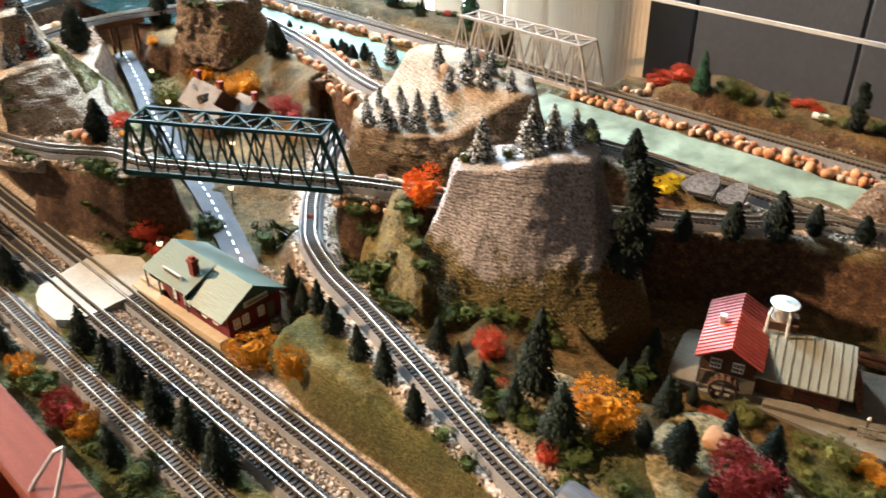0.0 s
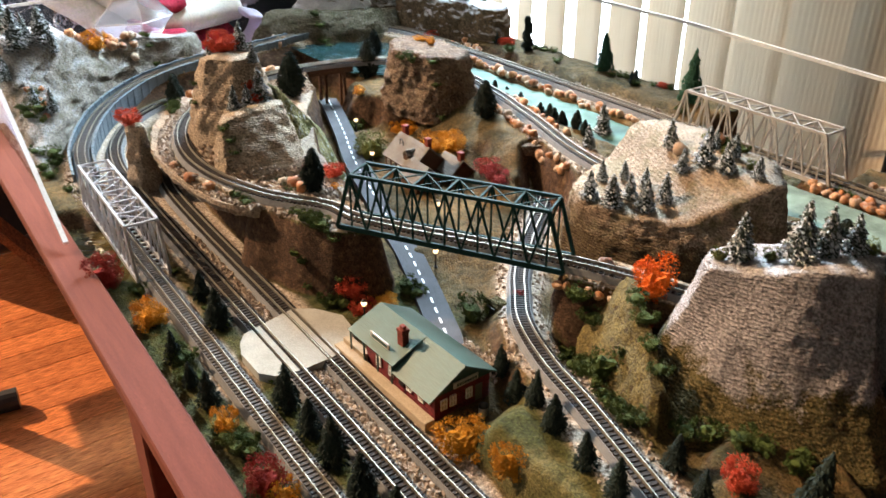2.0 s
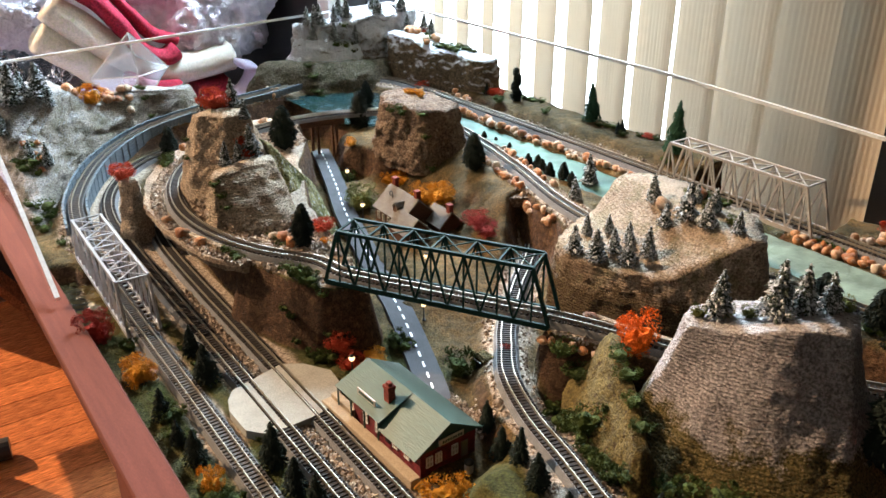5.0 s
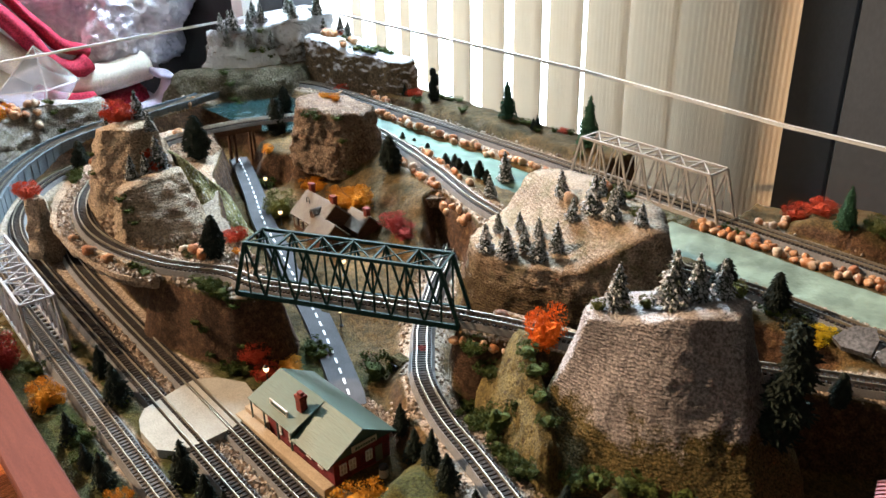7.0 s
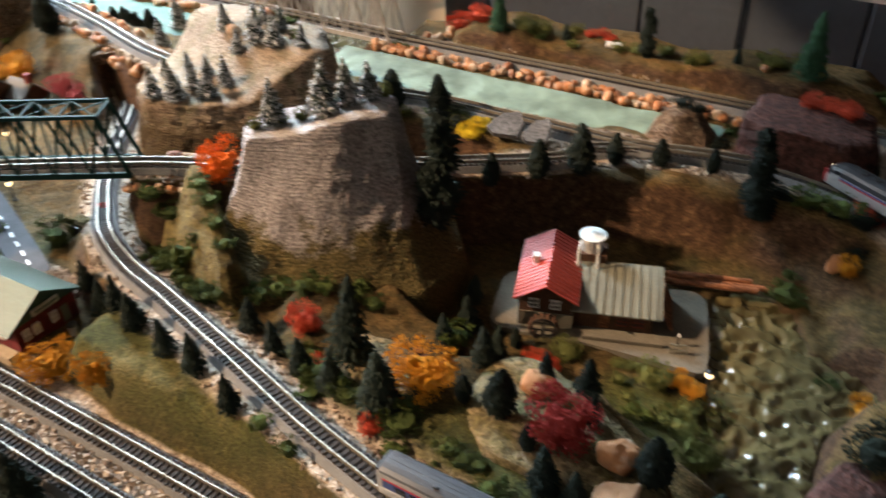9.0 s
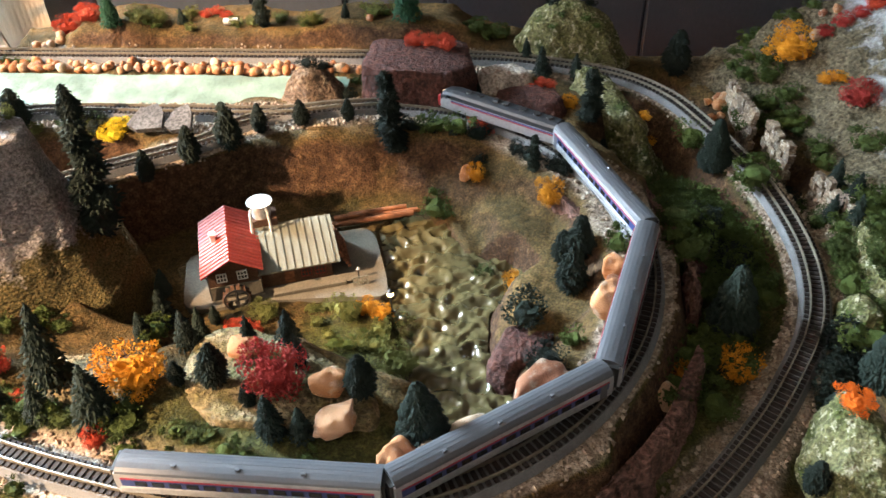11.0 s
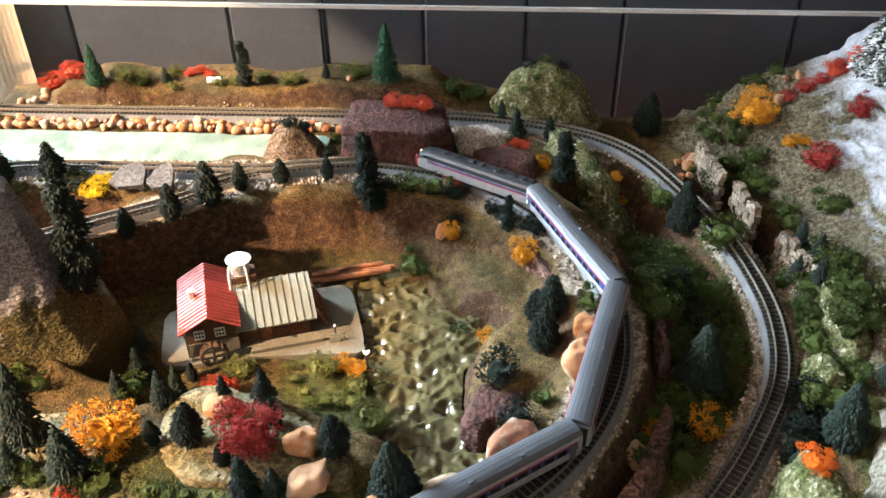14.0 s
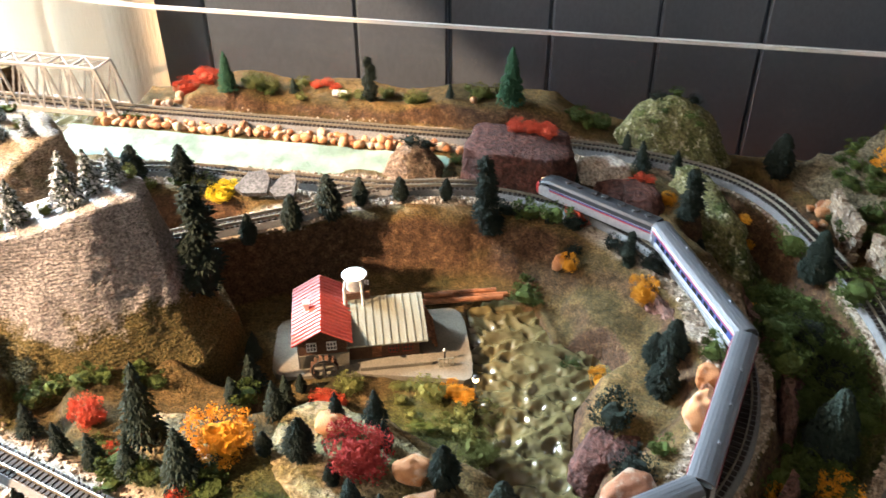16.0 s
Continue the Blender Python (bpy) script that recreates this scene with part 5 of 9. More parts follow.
def build_station():
    st = thing("railway_station", "red wooden station with a sage-green roof on a tan platform", "station")
    st.rotation_euler = (0, 0, radians(2.5))
    bm = bmesh.new()
    box(bm, -0.135, 0.014, -0.0065, 0.004, 0, 0.0095, bevel=0.0006)
    box(bm, -0.135, -0.098, 0.0045, 0.012, 0, 0.0125)
    part("platform", bm, M["platform"], st, "tan platform")
    for k in range(3):
        bm = bmesh.new()
        box(bm, -0.1085 + k * 0.0025, -0.106 + k * 0.0025, 0.0045, 0.012, 0, 0.0118 - k * 0.0012)
        part("step", bm, M["platform"], st)
    bm = bmesh.new()
    box(bm, -0.100, 0.007, 0.009, 0.070, 0, 0.0265)
    wall = part("wall", bm, M["red_wall"], st, "dark red clapboard wall")
    for k in range(9):
        z = 0.003 + k * 0.0027
        for p, q in (((-0.100, 0.0088, z), (0.007, 0.0088, z)), ((-0.100, 0.0702, z), (0.007, 0.0702, z)), ((0.0072, 0.009, z), (0.0072, 0.070, z))):
            bm = bmesh.new()
            bar(bm, p, q, 0.0007, 0.0004)
            part("clapboard", bm, M["red_wall"], wall)
    zr = 0.047
    # roof planes: rear, front right, raised front left
    ys, yr, yb = 0.0005, 0.0400, 0.0770
    bm = bmesh.new()
    quad_slab(bm, [(-0.121, yr, zr), (0.010, yr, zr), (0.010, yb, 0.0255), (-0.121, yb, 0.0255)], 0.0014)
    part("rear_roof", bm, M["roof_green"], st, "sage-green ribbed roof")
    bm = bmesh.new()
    quad_slab(bm, [(-0.046, yr, zr), (0.010, yr, zr), (0.010, ys, 0.0245), (-0.046, ys, 0.0245)], 0.0014)
    part("front_roof", bm, M["roof_green"], st)
    bm = bmesh.new()
    quad_slab(bm, [(-0.121, yr, zr), (-0.046, yr, zr + 0.0004), (-0.046, ys + 0.001, 0.0310), (-0.121, ys + 0.001, 0.0310)], 0.0014)
    part("porch_roof", bm, M["roof_green"], st)
    bm = bmesh.new()
    vs = [bm.verts.new(p) for p in ((-0.0465, yr, zr), (-0.0465, ys + 0.001, 0.0300), (-0.0465, ys + 0.001, 0.0240))]
    wv = [bm.verts.new(v.co + Vector((-0.0015, 0, 0))) for v in vs]
    bm.faces.new(vs)
    bm.faces.new(wv[::-1])
    for i in range(3):
        bm.faces.new((vs[i], wv[i], wv[(i + 1) % 3], vs[(i + 1) % 3]))
    part("cheek", bm, M["green_trim"], st, "dark green triangular cheek")
    for x in (0.0060, -0.101):
        bm = bmesh.new()
        vs = [bm.verts.new(p) for p in ((x, 0.004, 0.0262), (x, 0.0735, 0.0262), (x, yr, zr - 0.001))]
        wv = [bm.verts.new(v.co + Vector((0.0025, 0, 0))) for v in vs]
        bm.faces.new(vs[::-1])
        bm.faces.new(wv)
        for i in range(3):
            bm.faces.new((vs[i], vs[(i + 1) % 3], wv[(i + 1) % 3], wv[i]))
        part("gable", bm, M["green_trim"], st, "dark green gable")
    for k in range(4):
        bm = bmesh.new()
        bar(bm, (-0.118 + k * 0.023, 0.0030, 0.0095), (-0.118 + k * 0.023, 0.0030, 0.0305), 0.0013, 0.0013)
        part("post", bm, M["green_trim"], st)
    bm = bmesh.new()
    box(bm, -0.063, -0.055, 0.0195, 0.0265, 0.035, 0.0545)
    box(bm, -0.0638, -0.0542, 0.0187, 0.0273, 0.0525, 0.0560, bevel=0.0004)
    box(bm, -0.0615, -0.0565, 0.021, 0.025, 0.056, 0.0590)
    part("chimney", bm, M["brick"], st, "dark red brick chimney")
    # boards with unreadable lettering
    for name, m, w in (("roof_sign", pose(-0.078, 0.010, 0.0350, 0, 0, 0), 0.030), ("gable_sign", pose(0.0105, 0.040, 0.0285, 0, 0, 90), 0.027)):
        bm = bmesh.new()
        box(bm, -w / 2, w / 2, -0.0007, 0.0007, 0, 0.0062, m, bevel=0.0002)
        sign = part(name, bm, M["pane"], st, "pale sign board")
        bm = bmesh.new()
        for k in range(8):
            x = -w * 0.38 + k * w * 0.105
            box(bm, x, x + w * 0.07, -0.0011, -0.0006, 0.0018, 0.0044, m)
        part("lettering", bm, M["green_trim"], sign)
    for x in (-0.078, -0.058, -0.030, -0.012):
        small_window(st, pose(x, 0.0085, 0.0105), 0.0065, 0.010, M["white"], M["pane"])
    for y in (0.018, 0.028, 0.046):
        small_window(st, pose(0.0075, y, 0.0095, 0, 0, 90), 0.0062, 0.010, M["white"], M["pane"])
    bm = bmesh.new()
    box(bm, 0.0068, 0.0084, 0.0535, 0.0610, 0.002, 0.019, bevel=0.0002)
    part("door", bm, M["roof_cream"], st, "cream door")
    bm = bmesh.new()
    box(bm, -0.0455, -0.0375, 0.0078, 0.0094, 0.0095, 0.0245)
    part("door", bm, M["dark"], st, "dark double door")
    bm = bmesh.new()
    box(bm, -0.125, -0.100, 0.0735, 0.0765, 0.0235, 0.0250)
    part("bargeboard", bm, M["dark"], st)
    for x, y in ((0.022, 0.050),):
        bm = bmesh.new()
        bmesh.ops.create_cone(bm, cap_ends=True, segments=14, radius1=0.0042, radius2=0.0042, depth=0.010, matrix=pose(x, y, ground_z(x, y) + 0.004))
        bn = part("barrel", bm, M["tank"])
        tagged(bn, "small pale barrel with a dark lid beside the station", "barrel")
        bm = bmesh.new()
        bmesh.ops.create_uvsphere(bm, u_segments=12, v_segments=6, radius=0.0046, matrix=pose(x, y, ground_z(x, y) + 0.0095) @ Matrix.Diagonal((1, 1, 0.7, 1)))
        part("lid", bm, M["dark"], bn, "black domed lid", smooth=True)


build_station()


def shingle_roof(parent, name, a0, a1, b0, b1, material, rows=7, across=12):
    """Courses of shingles between the ridge a0-a1 and the eave b0-b1."""
    a0, a1, b0, b1 = map(Vector, (a0, a1, b0, b1))
    nrm = (a1 - a0).cross(b0 - a0).normalized()
    if nrm.z < 0:
        nrm = -nrm
    bm = bmesh.new()
    quad_slab(bm, [a0, a1, b1, b0], 0.0014)
    for r in range(rows):
        t0, t1 = r / rows, (r + 1.15) / rows
        for c in range(across):
            off = 0.5 if r % 2 else 0.0
            u0, u1 = max(0, (c - off + 0.04) / across), min(1, (c - off + 0.96) / across)
            if u1 <= u0:
                continue
            p = [a0.lerp(a1, u).lerp(b0.lerp(b1, u), min(t, 1)) for u, t in ((u0, t0), (u1, t0), (u1, t1), (u0, t1))]
            lift = [0.0003, 0.0003, 0.0011, 0.0011]
            vs = [bm.verts.new(q + nrm * k) for q, k in zip(p, lift)]
            bm.faces.new(vs)
            lo = [bm.verts.new(p[k] + nrm * 0.0) for k in (3, 2)]
            bm.faces.new((vs[3], vs[2], lo[1], lo[0]))
    return part(name, bm, material, parent)


def gable_block(parent, m, x0, x1, y0, y1, z0, eave, ridge, wall, roof, over=0.003, along="x"):
    """Walls with a gable roof; the ridge runs along x."""
    bm = bmesh.new()
    yr = (y0 + y1) / 2
    prof = [(y0, z0), (y1, z0), (y1, eave), (yr, ridge - 0.002), (y0, eave)]
    a = [bm.verts.new(m @ Vector((x0, y, z))) for y, z in prof]
    b = [bm.verts.new(m @ Vector((x1, y, z))) for y, z in prof]
    bm.faces.new(a[::-1])
    bm.faces.new(b)
    for i in range(5):
        bm.faces.new((a[i], a[(i + 1) % 5], b[(i + 1) % 5], b[i]))
    part("wall", bm, wall, parent)
    drop = (ridge - eave) / (yr - y0) * over
    for sgn in (-1, 1):
        ye = y0 - over if sgn < 0 else y1 + over
        shingle_roof(parent, "roof", m @ Vector((x0 - over, yr, ridge)), m @ Vector((x1 + over, yr, ridge)), m @ Vector((x0 - over, ye, eave - drop)), m @ Vector((x1 + over, ye, eave - drop)), roof)


def build_cottage():
    c = thing("cottage", "small brown cottage with grey shingle roofs and brick chimneys", "house")
    g = 0.010
    I = pose(-0.440, 0.286, g, 0, 0, -2)
    gable_block(c, I, -0.040, 0.032, -0.028, 0.028, 0, 0.026, 0.052, M["brown_wall"], M["shingle"])
    E = I @ pose(0.040, -0.020, 0, 0, 0, 0)
    gable_block(c, E, -0.022, 0.022, -0.019, 0.019, 0, 0.019, 0.037, M["brown_wall"], M["shingle"])
    A = I @ pose(0.046, 0.034, 0, 0, 0, 0)
    gable_block(c, A, -0.022, 0.018, -0.018, 0.018, 0, 0.019, 0.036, M["brown_wall"], M["shingle"])
    D = I @ pose(0.010, -0.017, 0.031, 0, 0, 90)
    gable_block(c, D, -0.007, 0.012, -0.006, 0.006, 0, 0.008, 0.014, M["brown_wall"], M["shingle"], over=0.0012)
    for x, y, z in ((-0.036, 0.004, 0.062), (0.027, 0.002, 0.062), (0.060, 0.034, 0.046)):
        bm = bmesh.new()
        box(bm, x - 0.004, x + 0.004, y - 0.0032, y + 0.0032, z - 0.020, z, I)
        box(bm, x - 0.0047, x + 0.0047, y - 0.0039, y + 0.0039, z - 0.003, z + 0.0006, I, bevel=0.0003)
        part("chimney", bm, M["brick"], c, "brick chimney")
    for x in (-0.030, -0.016, -0.002, 0.012):
        small_window(c, I @ pose(x, -0.0284, 0.009), 0.006, 0.010, M["concrete"], M["dark"])
    bm = bmesh.new()
    for k in range(9):
        an = radians(180 - k * 22.5)
        an2 = radians(180 - (k + 1) * 22.5)
        if k < 8:
            p0, p1 = Vector((-0.020 + 0.004 * math.cos(an), -0.0125, 0.046 + 0.004 * math.sin(an))), Vector((-0.020 + 0.004 * math.cos(an2), -0.0125, 0.046 + 0.004 * math.sin(an2)))
            bar(bm, I @ p0, I @ p1, 0.001, 0.001)
    bar(bm, I @ Vector((-0.024, -0.0125, 0.040)), I @ Vector((-0.024, -0.0125, 0.046)), 0.001, 0.001)
    bar(bm, I @ Vector((-0.016, -0.0125, 0.040)), I @ Vector((-0.016, -0.0125, 0.046)), 0.001, 0.001)
    part("vent_hood", bm, M["dark"], c)
    for y in (-0.010, 0.008):
        small_window(c, E @ pose(0.0224, y, 0.005, 0, 0, 90), 0.006, 0.009, M["concrete"], M["dark"])


build_cottage()


def build_mill():
    m = thing("water_mill", "mill house with a red tiled roof beside a cream-roofed shed", "mill")
    O = pose(0.353, 0.246, 0.0, 0, 0, 19)
    bm = bmesh.new()
    out = [(-0.022, -0.004), (-0.012, -0.009), (0.002, -0.011), (0.053, -0.015), (0.10, -0.025), (0.146, -0.0362), (0.1515, -0.0345), (0.1545, -0.029), (0.157, -0.009), (0.159, 0.045), (0.1575, 0.058), (0.1535, 0.066), (0.147, 0.070), (-0.010, 0.0735), (-0.018, 0.071), (-0.0225, 0.062), (-0.025, 0.021), (-0.0255, 0.004)]
    lo, hi = [bm.verts.new(O @ Vector((x, y, -0.004))) for x, y in out], [bm.verts.new(O @ Vector((x, y, 0.0045))) for x, y in out]
    bm.faces.new(hi)
    for i in range(len(out)):
        j = (i + 1) % len(out)
        bm.faces.new((lo[i], lo[j], hi[j], hi[i]))
    part("yard", bm, M["yard"], m, "pale concrete yard")
    # mill house: the gable faces the yard's front
    w, dep, eave, ridge = 0.044, 0.074, 0.038, 0.0505
    bm = bmesh.new()
    prof = [(0, 0.0), (w, 0.0), (w, eave), (w / 2, ridge - 0.001), (0, eave)]
    a, b = [bm.verts.new(O @ Vector((x, 0, z))) for x, z in prof], [bm.verts.new(O @ Vector((x, dep, z))) for x, z in prof]
    bm.faces.new(a)
    bm.faces.new(b[::-1])
    for i in range(5):
        bm.faces.new((a[i], b[i], b[(i + 1) % 5], a[(i + 1) % 5]))
    part("wall", bm, M["brown_wall"], m, "dark brown plank wall")
    bm = bmesh.new()
    box(bm, -0.001, w + 0.001, -0.001, dep + 0.001, 0.0, 0.019, O)
    part("base_course", bm, M["yard"], m, "grey rendered base")
    for sgn in (0, 1):
        xe = -0.005 if sgn == 0 else w + 0.005
        ze = eave - (ridge - eave) / (w / 2) * 0.005
        A0, A1, B0, B1 = [O @ Vector(p) for p in ((w / 2, -0.006, ridge), (w / 2, dep + 0.004, ridge), (xe, -0.006, ze), (xe, dep + 0.004, ze))]
        bm = bmesh.new()
        quad_slab(bm, [A0, A1, B1, B0], 0.0013)
        roof = part("roof", bm, M["roof_red"], m, "ribbed red roof")
        for i in range(17):
            bm = bmesh.new()
            bar(bm, A0.lerp(A1, i / 16) + Vector((0, 0, 0.0005)), B0.lerp(B1, i / 16) + Vector((0, 0, 0.0005)), 0.0022, 0.0012)
            part("roof_rib", bm, M["roof_red"], roof)
    bm = bmesh.new()
    box(bm, 0.007, 0.0115, 0.034, 0.039, 0.038, 0.0515, O, bevel=0.0004)
    box(bm, 0.0064, 0.0121, 0.0334, 0.0396, 0.0495, 0.0522, O)
    part("chimney", bm, M["tank"], m, "pale chimney")
    for x in (0.012, 0.030):
        small_window(m, O @ pose(x, -0.0006, 0.0245), 0.0082, 0.0085, M["white"], M["dark"], 3)
    bm = bmesh.new()
    tube(bm, O @ Vector((-0.004, -0.004, 0.036)), O @ Vector((0.0, -0.003, 0.032)), 0.0006)
    tube(bm, O @ Vector((0.0, -0.003, 0.032)), O @ Vector((0.0, -0.002, 0.006)), 0.0006)
    part("downpipe", bm, M["dark"], m)
    # wheel
    c = O @ Vector((0.022, -0.010, 0.0115))
    wheel = new("water_wheel")
    wheel.parent = m
    ax = (O.to_3x3() @ Vector((0, 1, 0))).normalized()
    sx = (O.to_3x3() @ Vector((1, 0, 0))).normalized()
    for q in (-0.004, 0.004):
        bm = bmesh.new()
        pts = [c + ax * q + (sx * math.cos(k * math.tau / 20) + Vector((0, 0, 1)) * math.sin(k * math.tau / 20)) * 0.011 for k in range(20)]
        for i in range(20):
            bar(bm, pts[i], pts[(i + 1) % 20], 0.0012, 0.0016)
        for i in range(0, 20, 5):
            bar(bm, c + ax * q, pts[i], 0.0010, 0.0012)
        part("rim", bm, M["dark"], wheel)
    for i in range(14):
        r = sx * math.cos(i * math.tau / 14) + Vector((0, 0, 1)) * math.sin(i * math.tau / 14)
        bm = bmesh.new()
        bar(bm, c - ax * 0.0045 + r * 0.0112, c + ax * 0.0045 + r * 0.0112, 0.0030, 0.0008)
        part("paddle", bm, M["brown_wall"], wheel)
    bm = bmesh.new()
    tube(bm, c - ax * 0.006, c + ax * 0.010, 0.0012)
    part("axle", bm, M["dark"], wheel)
    # shed with a bowed tin roof
    bm = bmesh.new()
    box(bm, w + 0.0015, 0.110, 0.005, 0.056, 0.0, 0.0245, O)
    part("shed_wall", bm, M["brown_wall"], m, "brown shed wall")
    bm = bmesh.new()
    rows = []
    for i in range(13):
        t = i / 12
        y, z = -0.0005 + 0.058 * t, 0.0245 + 0.0125 * math.sin(t * math.pi * 0.56)
        rows.append((y, z))
    ring = [(y, z) for y, z in rows] + [(y, z - 0.0014) for y, z in rows[::-1]]
    ends = [[bm.verts.new(O @ Vector((x, y, z))) for y, z in ring] for x in (w - 0.001, 0.1175)]
    for i in range(len(ring)):
        j = (i + 1) % len(ring)
        bm.faces.new((ends[0][i], ends[0][j], ends[1][j], ends[1][i]))
    for i in range(12):
        for e in ends:
            bm.faces.new((e[i], e[i + 1], e[24 - i], e[25 - i]))
    roof = part("shed_roof", bm, M["roof_cream"], m, "cream seamed tin roof")
    for k in range(10):
        x = w + 0.003 + k * 0.0073
        bm = bmesh.new()
        for (y0, z0), (y1, z1) in zip(rows, rows[1:]):
            bar(bm, O @ Vector((x, y0, z0 + 0.0004)), O @ Vector((x, y1, z1 + 0.0004)), 0.0008, 0.0009)
        part("seam", bm, M["roof_cream"], roof)
    for x, mat in ((0.066, M["timber"]),):
        bm = bmesh.new()
        box(bm, x, x + 0.009, 0.0048, 0.0066, 0.006, 0.021, O)
        part("shed_door", bm, mat, m, "orange-brown door")
    for x in (0.086, 0.099):
        small_window(m, O @ pose(x, 0.0055, 0.010), 0.009, 0.009, M["brick"], M["dark"], 3)
    bm = bmesh.new()
    box(bm, w + 0.010, 0.120, -0.0120, -0.0085, 0.0045, 0.0085, O, bevel=0.0004)
    part("kerb", bm, M["yard"], m)
    # stacked timber against the shed's end
    st = thing("plank_stack", "slanting orange planks stacked against the shed", "planks")
    for k in range(5):
        bm = bmesh.new()
        bar(bm, O @ Vector((0.1185 + k * 0.0020, 0.012, 0.0235 - k * 0.0042)), O @ Vector((0.1185 + k * 0.0020, 0.054, 0.0235 - k * 0.0042)), 0.0030, 0.0036)
        part("plank", bm, M["timber"], st)
    # fence by the yard
    fe = thing("yard_fence", "short pale railing on the mill yard", "railing")
    for k in range(4):
        bm = bmesh.new()
        bar(bm, O @ Vector((0.126 + k * 0.0042, -0.016, 0.0045)), O @ Vector((0.126 + k * 0.0042, -0.016, 0.0145)), 0.0009, 0.0009)
        part("post", bm, M["roof_cream"], fe)
    for z in (0.0085, 0.0138):
        bm = bmesh.new()
        bar(bm, O @ Vector((0.125, -0.016, z)), O @ Vector((0.1395, -0.016, z)), 0.0008, 0.0010)
        part("rail", bm, M["roof_cream"], fe)
    sg = thing("signal_post", "thin black signal post with a white tip", "signal")
    bm = bmesh.new()
    tube(bm, O @ Vector((0.132, -0.006, 0.0045)), O @ Vector((0.132, -0.006, 0.015)), 0.0009)
    part("post", bm, M["dark"], sg)
    bm = bmesh.new()
    tube(bm, O @ Vector((0.132, -0.006, 0.015)), O @ Vector((0.132, -0.006, 0.0175)), 0.0014, 0.0006)
    part("tip", bm, M["white"], sg, "white tip")
    # water tower behind, standing on a brown block
    wt = thing("water_tower", "pale round water tank with a conical lid on legs", "water tower")
    B = O @ pose(0.054, 0.058, 0)
    bm = bmesh.new()
    box(bm, -0.0105, 0.0145, -0.004, 0.016, 0.0, 0.0445, B)
    part("base", bm, M["brown_wall"], wt, "brown timber base")
    bm = bmesh.new()
    bmesh.ops.create_cone(bm, cap_ends=True, segments=24, radius1=0.0088, radius2=0.0092, depth=0.015, matrix=B @ pose(0.001, 0.006, 0.052))
    part("tank", bm, M["tank"], wt, "pale grey tank", smooth=False)
    bm = bmesh.new()
    bmesh.ops.create_cone(bm, cap_ends=True, segments=24, radius1=0.0122, radius2=0.0012, depth=0.0035, matrix=B @ pose(0.001, 0.006, 0.0612))
    part("lid", bm, M["white"], wt, "white conical lid")
    for x in (-0.008, 0.006):
        bm = bmesh.new()
        tube(bm, B @ Vector((x, -0.003, 0.0575)), B @ Vector((x * 1.15, -0.008, 0.0545)), 0.0013)
        tube(bm, B @ Vector((x * 1.15, -0.008, 0.0548)), B @ Vector((x * 1.25, -0.013, 0.036)), 0.0013)
        part("pipe", bm, M["tank"], wt, "pale bent pipe")
    return O


MILL = build_mill()


def build_logs():
    rnd = random.Random(5)
    for k, (a, b, r) in enumerate((((0.440, 0.362, 0.006), (0.520, 0.384, 0.008), 0.0032), ((0.444, 0.369, 0.006), (0.528, 0.391, 0.008), 0.0030), ((0.442, 0.366, 0.0115), (0.470, 0.374, 0.0115), 0.0028), ((0.455, 0.374, 0.010), (0.512, 0.391, 0.011), 0.0026))):
        bm = bmesh.new()
        tube(bm, a, b, r, r * 0.9, 10)
        tagged(part("log", bm, M["timber"]), "long reddish-brown log lying below the cliff", "log", group="logs by the mill")


build_logs()


def lamp_post(x, y, z, label="black street lamp with a lit white globe"):
    t = thing("street_lamp", label, "street lamp", group="street lamps")
    t.location = (x, y, z)
    bm = bmesh.new()
    bmesh.ops.create_cone(bm, cap_ends=True, segments=10, radius1=0.0028, radius2=0.0020, depth=0.002, matrix=pose(0, 0, 0.001))
    part("base", bm, M["dark"], t)
    bm = bmesh.new()
    tube(bm, (0, 0, 0), (0, 0, 0.019), 0.0010, 0.0008)
    part("pole", bm, M["dark"], t)
    bm = bmesh.new()
    bmesh.ops.create_uvsphere(bm, u_segments=12, v_segments=8, radius=0.0030, matrix=pose(0, 0, 0.0215) @ Matrix.Diagonal((1, 1, 1.15, 1)))
    part("globe", bm, M["glow"], t, "glowing warm white globe", smooth=True)
    bm = bmesh.new()
    bmesh.ops.create_cone(bm, cap_ends=True, segments=12, radius1=0.0030, radius2=0.0006, depth=0.0022, matrix=pose(0, 0, 0.0252))
    part("cap", bm, M["dark"], t)
    return t


for x, y in ((-0.166, 0.040), (-0.215, 0.163), (-0.655, 0.310), (-0.513, 0.256), (-0.30, 0.225), (0.514, 0.249)):
    lamp_post(x, y, ground_z(x, y) - 0.001)


# ---- the train, standing on the loop round the mill ----
M["steel"] = plain_mat("silver_car_paint", (0.50, 0.50, 0.50), 0.32, 0.55)
M["roof_steel"] = rough_mat("grey_car_roof", (0.125, 0.127, 0.135), (0.105, 0.107, 0.115), 600, 30, 0.34, 0.05, 0.0003, metal=0.4, grain=0.1)
M["loco_black"] = plain_mat("black_loco_paint", (0.022, 0.023, 0.026), 0.4)
M["loco_red"] = plain_mat("red_nose_paint", (0.40, 0.020, 0.018), 0.4)
M["stripe_red"] = plain_mat("red_stripe", (0.36, 0.03, 0.05), 0.4)
M["stripe_blue"] = plain_mat("blue_stripe", (0.03, 0.05, 0.16), 0.4)
M["glass_dark"] = plain_mat("dark_car_glass", (0.015, 0.016, 0.020), 0.15)

LOOP = PATHS["upper"]
LOOP_S = np.r_[0, np.cumsum(np.linalg.norm(np.diff(LOOP, axis=0), axis=1))]


